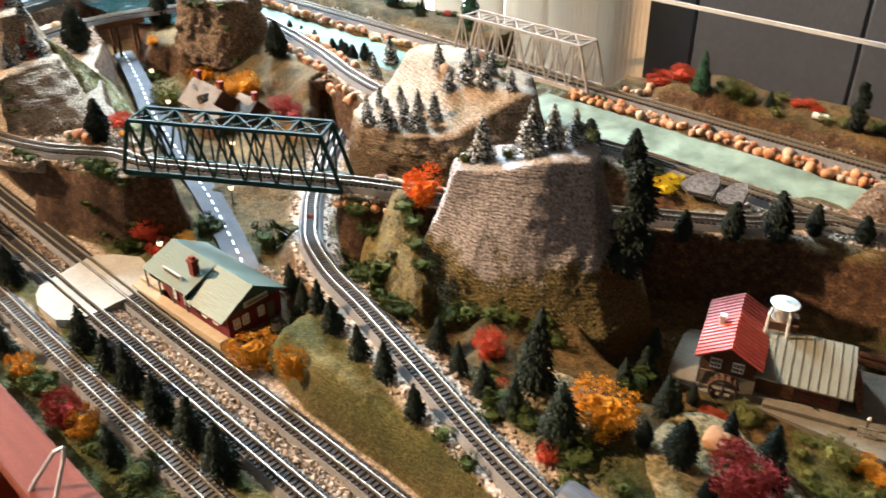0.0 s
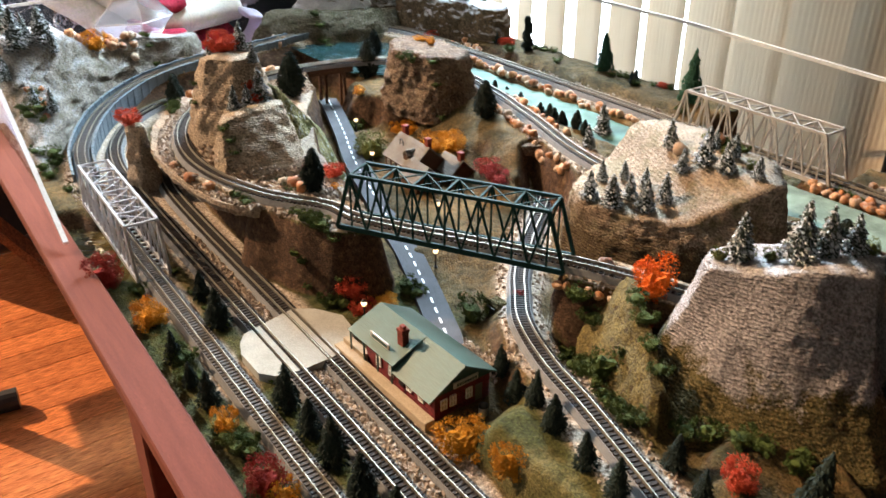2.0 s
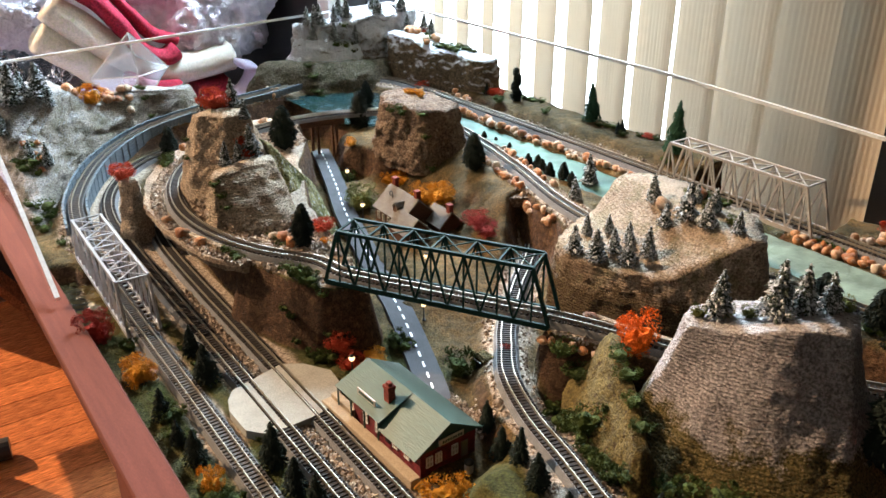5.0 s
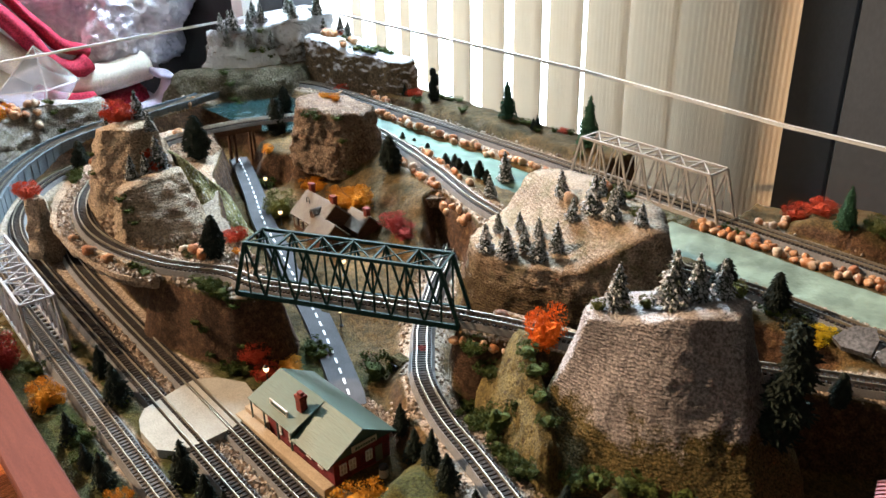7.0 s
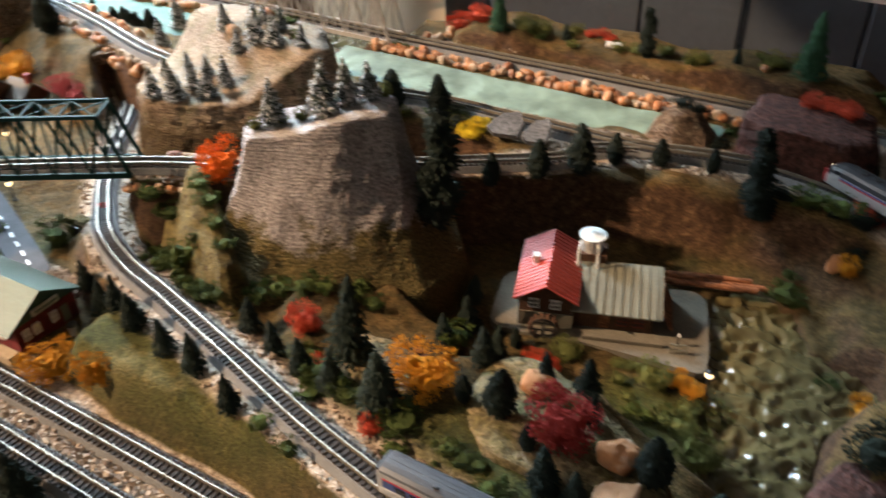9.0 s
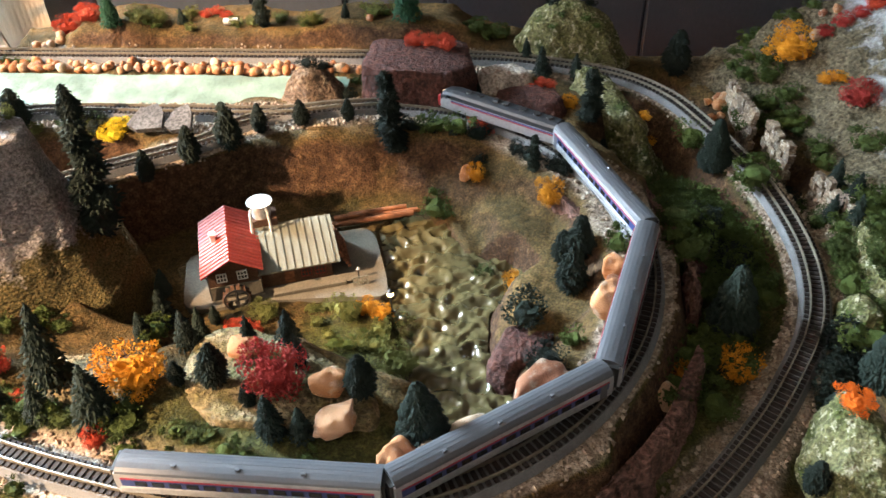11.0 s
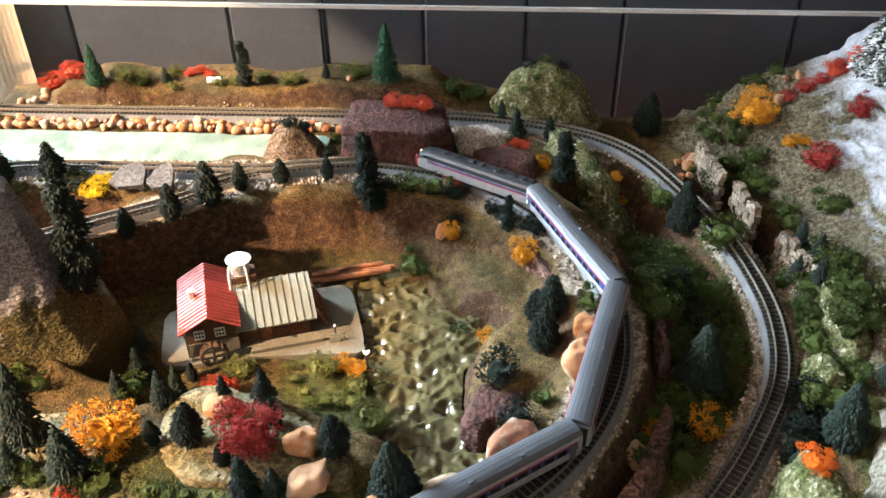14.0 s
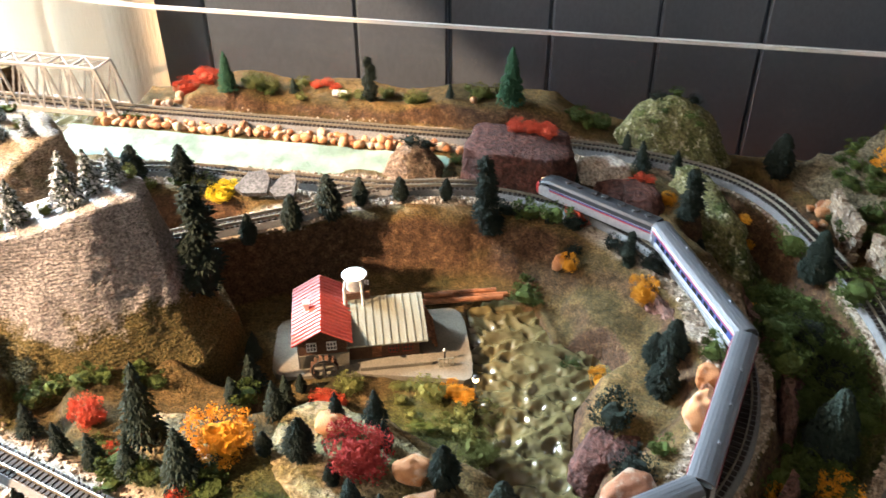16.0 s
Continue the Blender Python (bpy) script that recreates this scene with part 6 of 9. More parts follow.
def on_loop(s):
    return Vector([float(np.interp(s, LOOP_S, LOOP[:, k])) for k in range(3)]) + Vector((0, 0, 0.0092))


def hull(bm, length, width, rows, nose=0.0):
    """A body along x from rows of (height, half-width share), rounded at the top."""
    prof = [(-w * width / 2, h) for h, w in rows] + [(w * width / 2, h) for h, w in reversed(rows)]
    xs = [0, length] if not nose else [0, nose * 0.35, nose, length]
    rings = []
    for i, x in enumerate(xs):
        k = (0.80, 0.93, 1, 1)[i] if nose else 1
        rings.append([bm.verts.new((x, y * (k * 0.5 + 0.5), h * k if h > 0.008 else h)) for y, h in prof])
    for a, b in zip(rings, rings[1:]):
        for i in range(len(prof)):
            bm.faces.new((a[i], a[(i + 1) % len(prof)], b[(i + 1) % len(prof)], b[i]))
    bm.faces.new(rings[0][::-1])
    bm.faces.new(rings[-1])


def bogie(parent, x):
    bm = bmesh.new()
    for s in (-1, 1):
        box(bm, x - 0.0105, x + 0.0105, s * 0.0062 - 0.0010, s * 0.0062 + 0.0010, 0.0015, 0.0052)
    b = part("bogie", bm, M["loco_black"], parent)
    for dx in (-0.0065, 0.0065):
        for s in (-1, 1):
            bm = bmesh.new()
            bmesh.ops.create_cone(bm, cap_ends=True, segments=14, radius1=0.0028, radius2=0.0028, depth=0.0012, matrix=pose(x + dx, s * 0.0048, 0.0028, 90, 0, 0))
            part("wheel", bm, M["dark"], b)


ROUND = [(0.0045, 0.94), (0.0105, 1.0), (0.0185, 1.0), (0.0222, 0.94), (0.0245, 0.78), (0.0258, 0.50), (0.0262, 0.20)]


def passenger_car():
    t = thing("passenger_car", "silver streamlined passenger car with a ribbed grey roof", "train car", group="cars of the train")
    L, W = 0.164, 0.0198
    bm = bmesh.new()
    hull(bm, L, W, ROUND[:4] + [(0.0226, 0.90)])
    part("body", bm, M["steel"], t, "silver fluted body")
    bm = bmesh.new()
    hull(bm, L - 0.001, W * 0.99, [(0.0220, 0.955), (0.0236, 0.88), (0.0252, 0.66), (0.0262, 0.36), (0.0265, 0.1)])
    part("roof", bm, M["roof_steel"], t, "ribbed grey roof")
    for y in (-0.0055, -0.0028, 0, 0.0028, 0.0055):
        z = 0.0265 - 38 * y * y
        bm = bmesh.new()
        bar(bm, (0.002, y, z), (L - 0.002, y, z), 0.0004, 0.0004)
        part("roof_rib", bm, M["roof_steel"], t)
    for s in (-1, 1):
        y = s * W / 2
        for z in (0.0070, 0.0082, 0.0094, 0.0106):
            bm = bmesh.new()
            bar(bm, (0.002, y + s * 0.0002, z), (L - 0.002, y + s * 0.0002, z), 0.0006, 0.0005)
            part("flute", bm, M["steel"], t)
        bm = bmesh.new()
        box(bm, 0.004, L - 0.004, min(y, y + s * 0.0003), max(y, y + s * 0.0003), 0.0124, 0.0182)
        band = part("window_band", bm, M["stripe_blue"], t, "dark blue window band")
        bm = bmesh.new()
        box(bm, 0.004, L - 0.004, min(y, y + s * 0.0004), max(y, y + s * 0.0004), 0.0186, 0.0196)
        part("stripe", bm, M["stripe_red"], t, "red stripe")
        for k in range(13):
            x = 0.014 + k * 0.0108
            bm = bmesh.new()
            box(bm, x, x + 0.0075, min(y, y + s * 0.0006), max(y, y + s * 0.0006), 0.0132, 0.0174)
            part("window", bm, M["glass_dark"], t)
        bm = bmesh.new()
        box(bm, 0.0055, 0.0110, min(y, y + s * 0.0006), max(y, y + s * 0.0006), 0.0062, 0.0186)
        part("door", bm, M["roof_steel"], t)
    for x in (0.0, L):
        bm = bmesh.new()
        box(bm, x - 0.0022, x + 0.0022, -0.0075, 0.0075, 0.0055, 0.0235)
        part("gangway", bm, M["dark"], t, "black gangway bellows")
    for x in (0.045, 0.085, 0.125):
        bm = bmesh.new()
        box(bm, x, x + 0.003, 0.0030, 0.0050, 0.0255, 0.0272, bevel=0.0003)
        part("vent", bm, M["roof_steel"], t)
    bm = bmesh.new()
    box(bm, 0.050, 0.110, -0.0080, 0.0080, 0.0022, 0.0046)
    part("underframe", bm, M["dark"], t)
    bogie(t, 0.024)
    bogie(t, L - 0.024)
    return t


def locomotive():
    t = thing("locomotive", "black and silver diesel locomotive with a red nose", "locomotive")
    L, W = 0.136, 0.0200
    bm = bmesh.new()
    hull(bm, L, W, [(0.0045, 0.94), (0.0105, 1.0), (0.0175, 1.0), (0.0182, 0.99)], nose=0.013)
    part("body", bm, M["steel"], t, "silver side")
    bm = bmesh.new()
    hull(bm, L - 0.0005, W * 1.005, [(0.0170, 1.0), (0.0212, 0.96), (0.0238, 0.80), (0.0254, 0.48), (0.0258, 0.2)], nose=0.0135)
    part("hood", bm, M["loco_black"], t, "black upper body")
    bm = bmesh.new()
    hull(bm, 0.0040, W * 0.97, [(0.0048, 0.80), (0.0105, 0.92), (0.0165, 0.90), (0.0172, 0.85)])
    for v in bm.verts:
        v.co.x -= 0.0032
    part("nose", bm, M["loco_red"], t, "red nose")
    for s in (-1, 1):
        y = s * W / 2
        for z, mt, nm in ((0.0142, M["stripe_red"], "stripe"), (0.0158, M["stripe_blue"], "stripe")):
            bm = bmesh.new()
            box(bm, 0.014, L - 0.002, min(y, y + s * 0.0004), max(y, y + s * 0.0004), z - 0.0006, z + 0.0006)
            part(nm, bm, mt, t)
        bm = bmesh.new()
        box(bm, 0.0085, 0.0135, min(y * 0.98, y + s * 0.0004), max(y * 0.98, y + s * 0.0004), 0.0180, 0.0208)
        part("cab_window", bm, M["glass_dark"], t)
        bm = bmesh.new()
        box(bm, -0.0004, 0.0035, s * 0.0052 - 0.0034, s * 0.0052 + 0.0034, 0.0172, 0.0196)
        part("windscreen", bm, M["glass_dark"], t)
    bm = bmesh.new()
    bmesh.ops.create_uvsphere(bm, u_segments=10, v_segments=6, radius=0.0013, matrix=pose(-0.0012, 0, 0.0185))
    part("headlight", bm, M["glow"], t, "lit yellow headlight", smooth=True)
    for x, r in ((0.030, 0.0036), (0.044, 0.0036), (0.094, 0.0042), (0.110, 0.0042), (0.124, 0.0036)):
        bm = bmesh.new()
        bmesh.ops.create_cone(bm, cap_ends=True, segments=16, radius1=r, radius2=r * 0.9, depth=0.0014, matrix=pose(x, 0, 0.0262))
        part("roof_fan", bm, M["dark"], t)
    for x in (0.060, 0.072):
        bm = bmesh.new()
        box(bm, x, x + 0.006, -0.0030, 0.0030, 0.0252, 0.0275, bevel=0.0004)
        part("exhaust", bm, M["dark"], t)
    bm = bmesh.new()
    box(bm, 0.046, 0.092, -0.0080, 0.0080, 0.0018, 0.0046)
    part("fuel_tank", bm, M["dark"], t)
    bogie(t, 0.024)
    bogie(t, L - 0.024)
    return t


def place_train():
    d = np.hypot(LOOP[:, 0] - 0.548, LOOP[:, 1] - 0.486) + (LOOP[:, 2] < 0.05) * 9
    s = float(LOOP_S[int(np.argmin(d))])
    first = None
    for k in range(5):
        length = 0.136 if k == 0 else 0.164
        a, b = on_loop(s), on_loop(s + length)
        ob = locomotive() if k == 0 else (passenger_car() if first is None else copy_thing(first, Matrix()))
        if k == 1:
            first = ob
        x = (b - a).normalized()
        y = Vector((0, 0, 1)).cross(x).normalized()
        z = x.cross(y)
        r = Matrix((x, y, z)).transposed().to_4x4()
        ob.matrix_basis = Matrix.Translation(a - Vector((0, 0, 0.0005))) @ r
        s += length + 0.005


place_train()


# ---- plants: a few of each kind are built, the rest are copies ----
from mathutils.bvhtree import BVHTree


def surface_tree():
    verts, faces = [], []
    for ob in [o for o in scene.objects if o.type == "MESH" and o.name.split(".")[0] in ("ground", "hill", "terrace_deck")]:
        o = len(verts)
        verts += [v.co.copy() for v in ob.data.vertices]
        faces += [[o + i for i in p.vertices] for p in ob.data.polygons]
    return BVHTree.FromPolygons(verts, faces)


SURFACE = surface_tree()


def drop(x, y):
    """The height of the land or hill at x, y."""
    hit = SURFACE.ray_cast(Vector((x, y, 1)), Vector((0, 0, -1)))
    return hit[0].z if hit[0] is not None else 0.0


def tufted(rnd, profile, z0, z1, count, size, droop, verts, faces, off=Vector((0, 0, 0))):
    """Drooping tufts of needles over a round form whose radius at share f of its height is profile(f)."""
    k, rings = 10, 9
    o = len(verts)
    for i in range(rings):
        f = i / (rings - 1)
        for j in range(k):
            r = 0.80 * profile(f) * rnd.uniform(0.9, 1.05)
            verts.append(off + Vector((r * math.cos(j * math.tau / k), r * math.sin(j * math.tau / k), z0 + (z1 - z0) * f)))
    faces += [(o + i * k + j, o + i * k + (j + 1) % k, o + (i + 1) * k + (j + 1) % k, o + (i + 1) * k + j) for i in range(rings - 1) for j in range(k)]
    big = max(profile(i / 20) for i in range(21))
    made = 0
    while made < count:
        f = rnd.random()
        r = profile(f)
        if rnd.random() > 0.12 + 0.88 * r / big:
            continue
        made += 1
        a = rnd.uniform(0, math.tau)
        d, s = Vector((math.cos(a), math.sin(a), 0)), Vector((-math.sin(a), math.cos(a), 0))
        g = size * rnd.uniform(0.6, 1.35) * (0.55 + 0.45 * r / big)
        c = off + d * r * rnd.uniform(0.80, 1.02) + Vector((0, 0, z0 + (z1 - z0) * f))
        way = (d + Vector((0, 0, -droop * rnd.uniform(0.5, 1.4))) + s * rnd.uniform(-0.4, 0.4)).normalized()
        up = way.cross(s).normalized()
        if up.z < 0:
            up = -up
        o = len(verts)
        verts += [c - way * g * 0.55, c + s * g * 0.38, c + up * g * 0.30, c - s * g * 0.38, c - up * g * 0.22, c + way * g * rnd.uniform(0.6, 1.0)]
        faces += [(o, o + 1, o + 2), (o, o + 2, o + 3), (o, o + 3, o + 4), (o, o + 4, o + 1), (o + 5, o + 2, o + 1), (o + 5, o + 3, o + 2), (o + 5, o + 4, o + 3), (o + 5, o + 1, o + 4)]


def fir_tree(name, rnd, needles, label, slim=0.30, droop=0.55, count=430, size=0.075, full=0.85, layers=0):
    """A bottle-brush fir 1 high: a trunk and a dense cone of drooping tufts, in layers where it has them."""
    t = thing(name, label, "tree", group="model firs")
    bm = bmesh.new()
    tube(bm, (0, 0, -0.03), (0, 0, 0.95), 0.030, 0.006, 6)
    part("trunk", bm, M["bark"], t)
    verts, faces = [], []
    lean = rnd.uniform(0, 6)
    def profile(f):
        r = slim * (1 - f) ** full * smooth(0.0, 0.10, f + 0.05) + 0.012
        if layers:
            r *= 1.12 - 0.34 * ((f * layers) % 1.0)
        return r * (1 + 0.10 * math.sin(f * 17 + lean))
    tufted(rnd, profile, 0.07, 1.0, count, size, droop, verts, faces)
    mesh_part("crown", verts, faces, needles, t)
    return t


def leaf_cluster(rnd, shape, leaf, count, core=0.86, clumps=0, fine=3):
    """A core and many small bent leaves, loose or in clumps, on a lumpy volume given by shape(direction)."""
    bm = bmesh.new()
    bmesh.ops.create_icosphere(bm, subdivisions=fine, radius=1)
    for v in bm.verts:
        d = v.co.normalized()
        v.co = shape(d) * core * (1 + 0.34 * noise.noise(d * 4.0 + Vector((rnd.random(), 0, 0))))
    verts, faces = [v.co.copy() for v in bm.verts], [[v.index for v in f.verts] for f in bm.faces]
    bm.free()
    def any_way():
        return Vector((rnd.gauss(0, 1), rnd.gauss(0, 1), rnd.gauss(0, 1))).normalized()
    mids = [(shape(d), rnd.uniform(0.10, 0.17)) for d in (any_way() for _ in range(clumps))]
    for _ in range(count):
        if mids and rnd.random() < 0.8:
            c, r = mids[rnd.randrange(len(mids))]
            p = c + any_way() * r * rnd.uniform(0.5, 1.05)
        else:
            p = shape(any_way()) * rnd.uniform(0.80, 1.06)
        q = Euler((rnd.uniform(0, 6), rnd.uniform(0, 6), rnd.uniform(0, 6))).to_matrix()
        s = leaf * rnd.uniform(0.6, 1.35)
        o = len(verts)
        verts += [p + q @ Vector(c) * s for c in ((0.75, 0, 0.2), (0, 0.5, -0.15), (-0.75, 0, 0.2), (0, -0.5, -0.15))]
        faces += [(o, o + 1, o + 3), (o + 1, o + 2, o + 3)]
    return verts, faces


def bush(name, rnd, material, label, group, lumps=6, leaf=0.036, count=2300, category="bush", core=3, clumps=34):
    """A lichen bush 1 high and about 1 across, made of lumps."""
    cs = [(Vector((0, 0, 0.45)), 0.42)]
    for _ in range(lumps):
        a = rnd.uniform(0, math.tau)
        cs.append((Vector((0.27 * math.cos(a), 0.27 * math.sin(a), rnd.uniform(0.25, 0.68))), rnd.uniform(0.20, 0.32)))
    def shape(d):
        c, best = Vector((0, 0, 0.45)), 0.18
        for p, r in cs:
            q = p - c
            b = d.dot(q)
            disc = b * b - q.length_squared + r * r
            if disc > 0:
                best = max(best, b + math.sqrt(disc))
        out = c + d * best
        out.z = max(out.z, 0.0)
        return out
    t = thing(name, label, category, group=group)
    v, f = leaf_cluster(rnd, shape, leaf, count, 0.62, clumps, core)
    for p in v:
        p.z = max(p.z, -0.02)
    mesh_part("foliage", v, f, material, t)
    bm = bmesh.new()
    for k in range(3):
        tube(bm, (0, 0, -0.08), (0.16 * math.cos(k * 2.1), 0.16 * math.sin(k * 2.1), 0.35), 0.035, 0.015, 5)
    part("stem", bm, M["bark"], t)
    return t


def oval_tree(name, rnd, material, label, wide=0.21, count=520):
    """A dense, rounded model tree 1 high, narrowing to its top."""
    t = thing(name, label, "tree", group="model trees")
    lean = rnd.uniform(0, 6)
    verts, faces = [], []
    tufted(rnd, lambda f: wide * math.sin(math.pi * (0.12 + 0.85 * f ** 0.8)) ** 0.75 * (1.12 - 0.30 * f) * (1 + 0.07 * math.sin(f * 13 + lean)) + 0.01, 0.05, 1.0, count, 0.085, 0.5, verts, faces)
    mesh_part("crown", verts, faces, material, t)
    bm = bmesh.new()
    tube(bm, (0, 0, -0.03), (0, 0, 0.4), 0.035, 0.025, 6)
    part("trunk", bm, M["bark"], t)
    return t


def cloud_tree(name, rnd, material, label):
    """A tall ragged tree of stacked clumps, 1 high."""
    t = thing(name, label, "tree", group="model trees")
    verts, faces = [], []
    for i in range(11):
        f = i / 10
        r = (0.150 - 0.075 * f) * rnd.uniform(0.85, 1.15)
        a = rnd.uniform(0, math.tau)
        off = Vector((0.055 * math.cos(a), 0.055 * math.sin(a), 0)) * (1 - 0.5 * f)
        z = 0.10 + 0.80 * f
        tufted(rnd, lambda g: r * math.sin(math.pi * (0.06 + 0.90 * g)) ** 0.6 + 0.004, z - 0.10, z + 0.09, 110, 0.046, 0.1, verts, faces, off)
    mesh_part("crown", verts, faces, material, t)
    bm = bmesh.new()
    tube(bm, (0, 0, -0.03), (0, 0, 0.7), 0.035, 0.012, 6)
    part("trunk", bm, M["bark"], t)
    return t


R = random.Random(11)
STOCK = {
    "fir": [fir_tree("fir_tree", R, M["pine"], "dark green bottle-brush model fir", slim=k, layers=n) for k, n in ((0.25, 0), (0.29, 7), (0.27, 6))],
    "green": [fir_tree("fir_tree", R, M["pine_green"], "tall slim green model fir", slim=0.21, droop=0.7, count=620, size=0.050)],
    "fluffy": [fir_tree("fir_tree", R, M["pine"], "broad shaggy dark model fir", slim=0.30, droop=1.7, count=1700, size=0.062, full=0.60)],
    "snowy": [fir_tree("fir_tree", R, M["pine_snow"], "small model fir dusted with snow", slim=k, layers=6, size=0.085) for k in (0.27, 0.24)],
    "oval": [oval_tree("oval_tree", R, M["leaf_dark"], "dark green rounded model tree", wide=w) for w in (0.22, 0.25)],
    "cloud": [cloud_tree("ragged_tree", R, M["leaf_dark"], "tall ragged dark model tree of stacked clumps")],
    "gold": [bush("gold_bush", R, M["leaf_gold"], "golden-yellow autumn lichen bush", "autumn bushes") for _ in range(2)],
    "orange": [bush("orange_bush", R, M["leaf_orange"], "bright orange autumn lichen bush", "autumn bushes")],
    "red": [bush("red_bush", R, M["leaf_red"], "scarlet autumn lichen bush", "autumn bushes") for _ in range(2)],
    "scarlet": [bush("red_bush", R, M["leaf_red"], "round scarlet bush on a rock edge", "autumn bushes")],
    "wine": [bush("wine_bush", R, M["leaf_wine"], "wine-red autumn lichen bush clump", "autumn bushes") for _ in range(2)],
    "yellow": [bush("yellow_bush", R, M["leaf_yellow"], "bright lemon-yellow lichen bush by the slabs", "autumn bushes")],
    "olive": [bush("olive_bush", R, M["leaf_olive"], "pale olive clump of crumbled foliage", "green bushes")],
    "leafy": [bush("green_bush", R, M["leaf_green"], "green clump of crumbled foliage", "green bushes", leaf=0.042, count=1600) for _ in range(3)],
    "sprig": [bush("green_bush", R, M["leaf_green"], "small green clump of crumbled foliage", "green bushes", leaf=0.062, count=620, core=2, clumps=14) for _ in range(3)],
    "moss": [bush("olive_bush", R, M["leaf_olive"], "small pale olive clump of crumbled foliage", "green bushes", leaf=0.062, count=620, core=2, clumps=14)],
    "dark": [bush("dark_bush", R, M["leaf_dark"], "blackish-green clump of crumbled foliage", "green bushes", leaf=0.050, count=1000, core=2, clumps=22)],
}
for some in STOCK.values():
    for ob in some:
        ob.location = (0, 0, -5)
USED = {}


def plant(kind, rows, sink=0.0):
    """Copies of a kind at rows of x, y and height, or x, y, height and width, on the land."""
    many = []
    for row in rows:
        if kind == "leafy" and row[2] < 0.013:
            kind = "sprig"
        if kind in ("leafy", "sprig", "olive", "red", "wine", "gold") and len(row) > 3 and row[3] > 1.7 * row[2]:
            k = min(4, max(2, round(row[3] / (1.3 * max(row[2], 0.009)))))
            h = max(row[2] * 1.15, 0.9 * row[3] / k)
            many += [(row[0] + row[3] * ((i + 0.5) / k - 0.5), row[1] + R.uniform(-0.004, 0.004), h * R.uniform(0.75, 1.1), 1.35 * row[3] / k) for i in range(k)]
        else:
            many.append(row)
    for row in many:
        x, y, h = row[:3]
        w = row[3] if len(row) > 3 else h
        h = max(h, 0.42 * w)
        k = USED.get(kind, 0)
        USED[kind] = k + 1
        src = STOCK[kind][k % len(STOCK[kind])]
        m = Matrix.Translation((x, y, drop(x, y) - 0.03 * h - sink)) @ Euler((R.uniform(-0.05, 0.05), R.uniform(-0.05, 0.05), R.uniform(0, 6.28))).to_matrix().to_4x4()
        if k < len(STOCK[kind]):
            ob = src
            ob.matrix_basis = m
        else:
            ob = copy_thing(src, m)
            ob.matrix_basis = m
        ob.scale = (w, w * R.uniform(0.85, 1.1), h)


plant("fir", [(-0.086, -0.087, 0.05), (-0.042, -0.087, 0.04), (0.001, -0.087, 0.051), (0.05, -0.087, 0.05), (0.094, -0.087, 0.052), (0.138, -0.087, 0.054), (0.07, -0.139, 0.042), (-0.129, -0.142, 0.039), (-0.257, -0.085, 0.041), (0.0, 0.087, 0.034), (0.035, 0.075, 0.037), (0.069, 0.066, 0.038), (0.105, 0.055, 0.038), (0.151, 0.045, 0.034), (0.187, 0.039, 0.039), (0.24, 0.021, 0.036), (0.189, 0.098, 0.033), (0.224, 0.086, 0.034), (0.26, 0.076, 0.038), (0.296, 0.064, 0.034), (0.341, 0.059, 0.056), (0.335, 0.153, 0.028), (0.319, 0.22, 0.042), (0.304, 0.255, 0.031)])
plant("fir", [(0.357, 0.199, 0.039), (-0.209, -0.145, 0.038), (-0.163, -0.145, 0.03), (-0.305, -0.082, 0.039), (-0.242, -0.087, 0.048), (0.11, -0.083, 0.023), (-0.399, 0.675, 0.026), (-0.718, 0.648, 0.023), (0.381, 0.131, 0.035), (0.43, 0.126, 0.03), (0.457, 0.134, 0.032), (0.471, 0.11, 0.027), (0.465, 0.05, 0.041), (0.485, 0.049, 0.03), (0.297, 0.098, 0.026), (0.632, 0.602, 0.031), (0.65, 0.569, 0.036), (0.688, 0.563, 0.034), (0.414, 0.652, 0.022), (0.21, 0.654, 0.022), (0.929, 0.403, 0.036), (0.931, 0.359, 0.041), (0.847, 0.119, 0.019)])
plant("fir", [(0.58, 0.511, 0.022), (-0.4, 0.665, 0.022)])
plant("fir", [(0.293, 0.091, 0.078, 0.058)])
plant("green", [(-0.472, 0.679, 0.069), (0.49, 0.643, 0.077), (0.127, 0.638, 0.056), (-0.285, 0.665, 0.085)])
plant("oval", [(-0.922, 0.106, 0.06), (-0.678, 0.213, 0.072), (-0.328, 0.07, 0.054), (-0.777, 0.406, 0.073), (-0.891, 0.489, 0.052), (-0.447, 0.411, 0.058), (0.156, 0.445, 0.048), (0.103, 0.431, 0.049), (0.362, 0.222, 0.021), (0.415, 0.089, 0.039), (0.445, 0.07, 0.022), (0.52, 0.084, 0.038), (0.389, 0.089, 0.023), (0.67, 0.246, 0.046), (0.678, 0.277, 0.046), (0.664, 0.282, 0.037), (0.711, 0.464, 0.03), (0.336, 0.407, 0.053), (0.358, 0.439, 0.034), (0.399, 0.454, 0.03), (0.445, 0.466, 0.028), (0.305, 0.378, 0.041), (0.268, 0.352, 0.035), (0.811, 0.644, 0.059)])
plant("cloud", [(-0.651, 0.663, 0.064), (0.637, 0.388, 0.039), (0.7, 0.481, 0.062, 0.085), (0.494, 0.441, 0.09), (0.262, 0.266, 0.118), (0.313, 0.646, 0.06)])
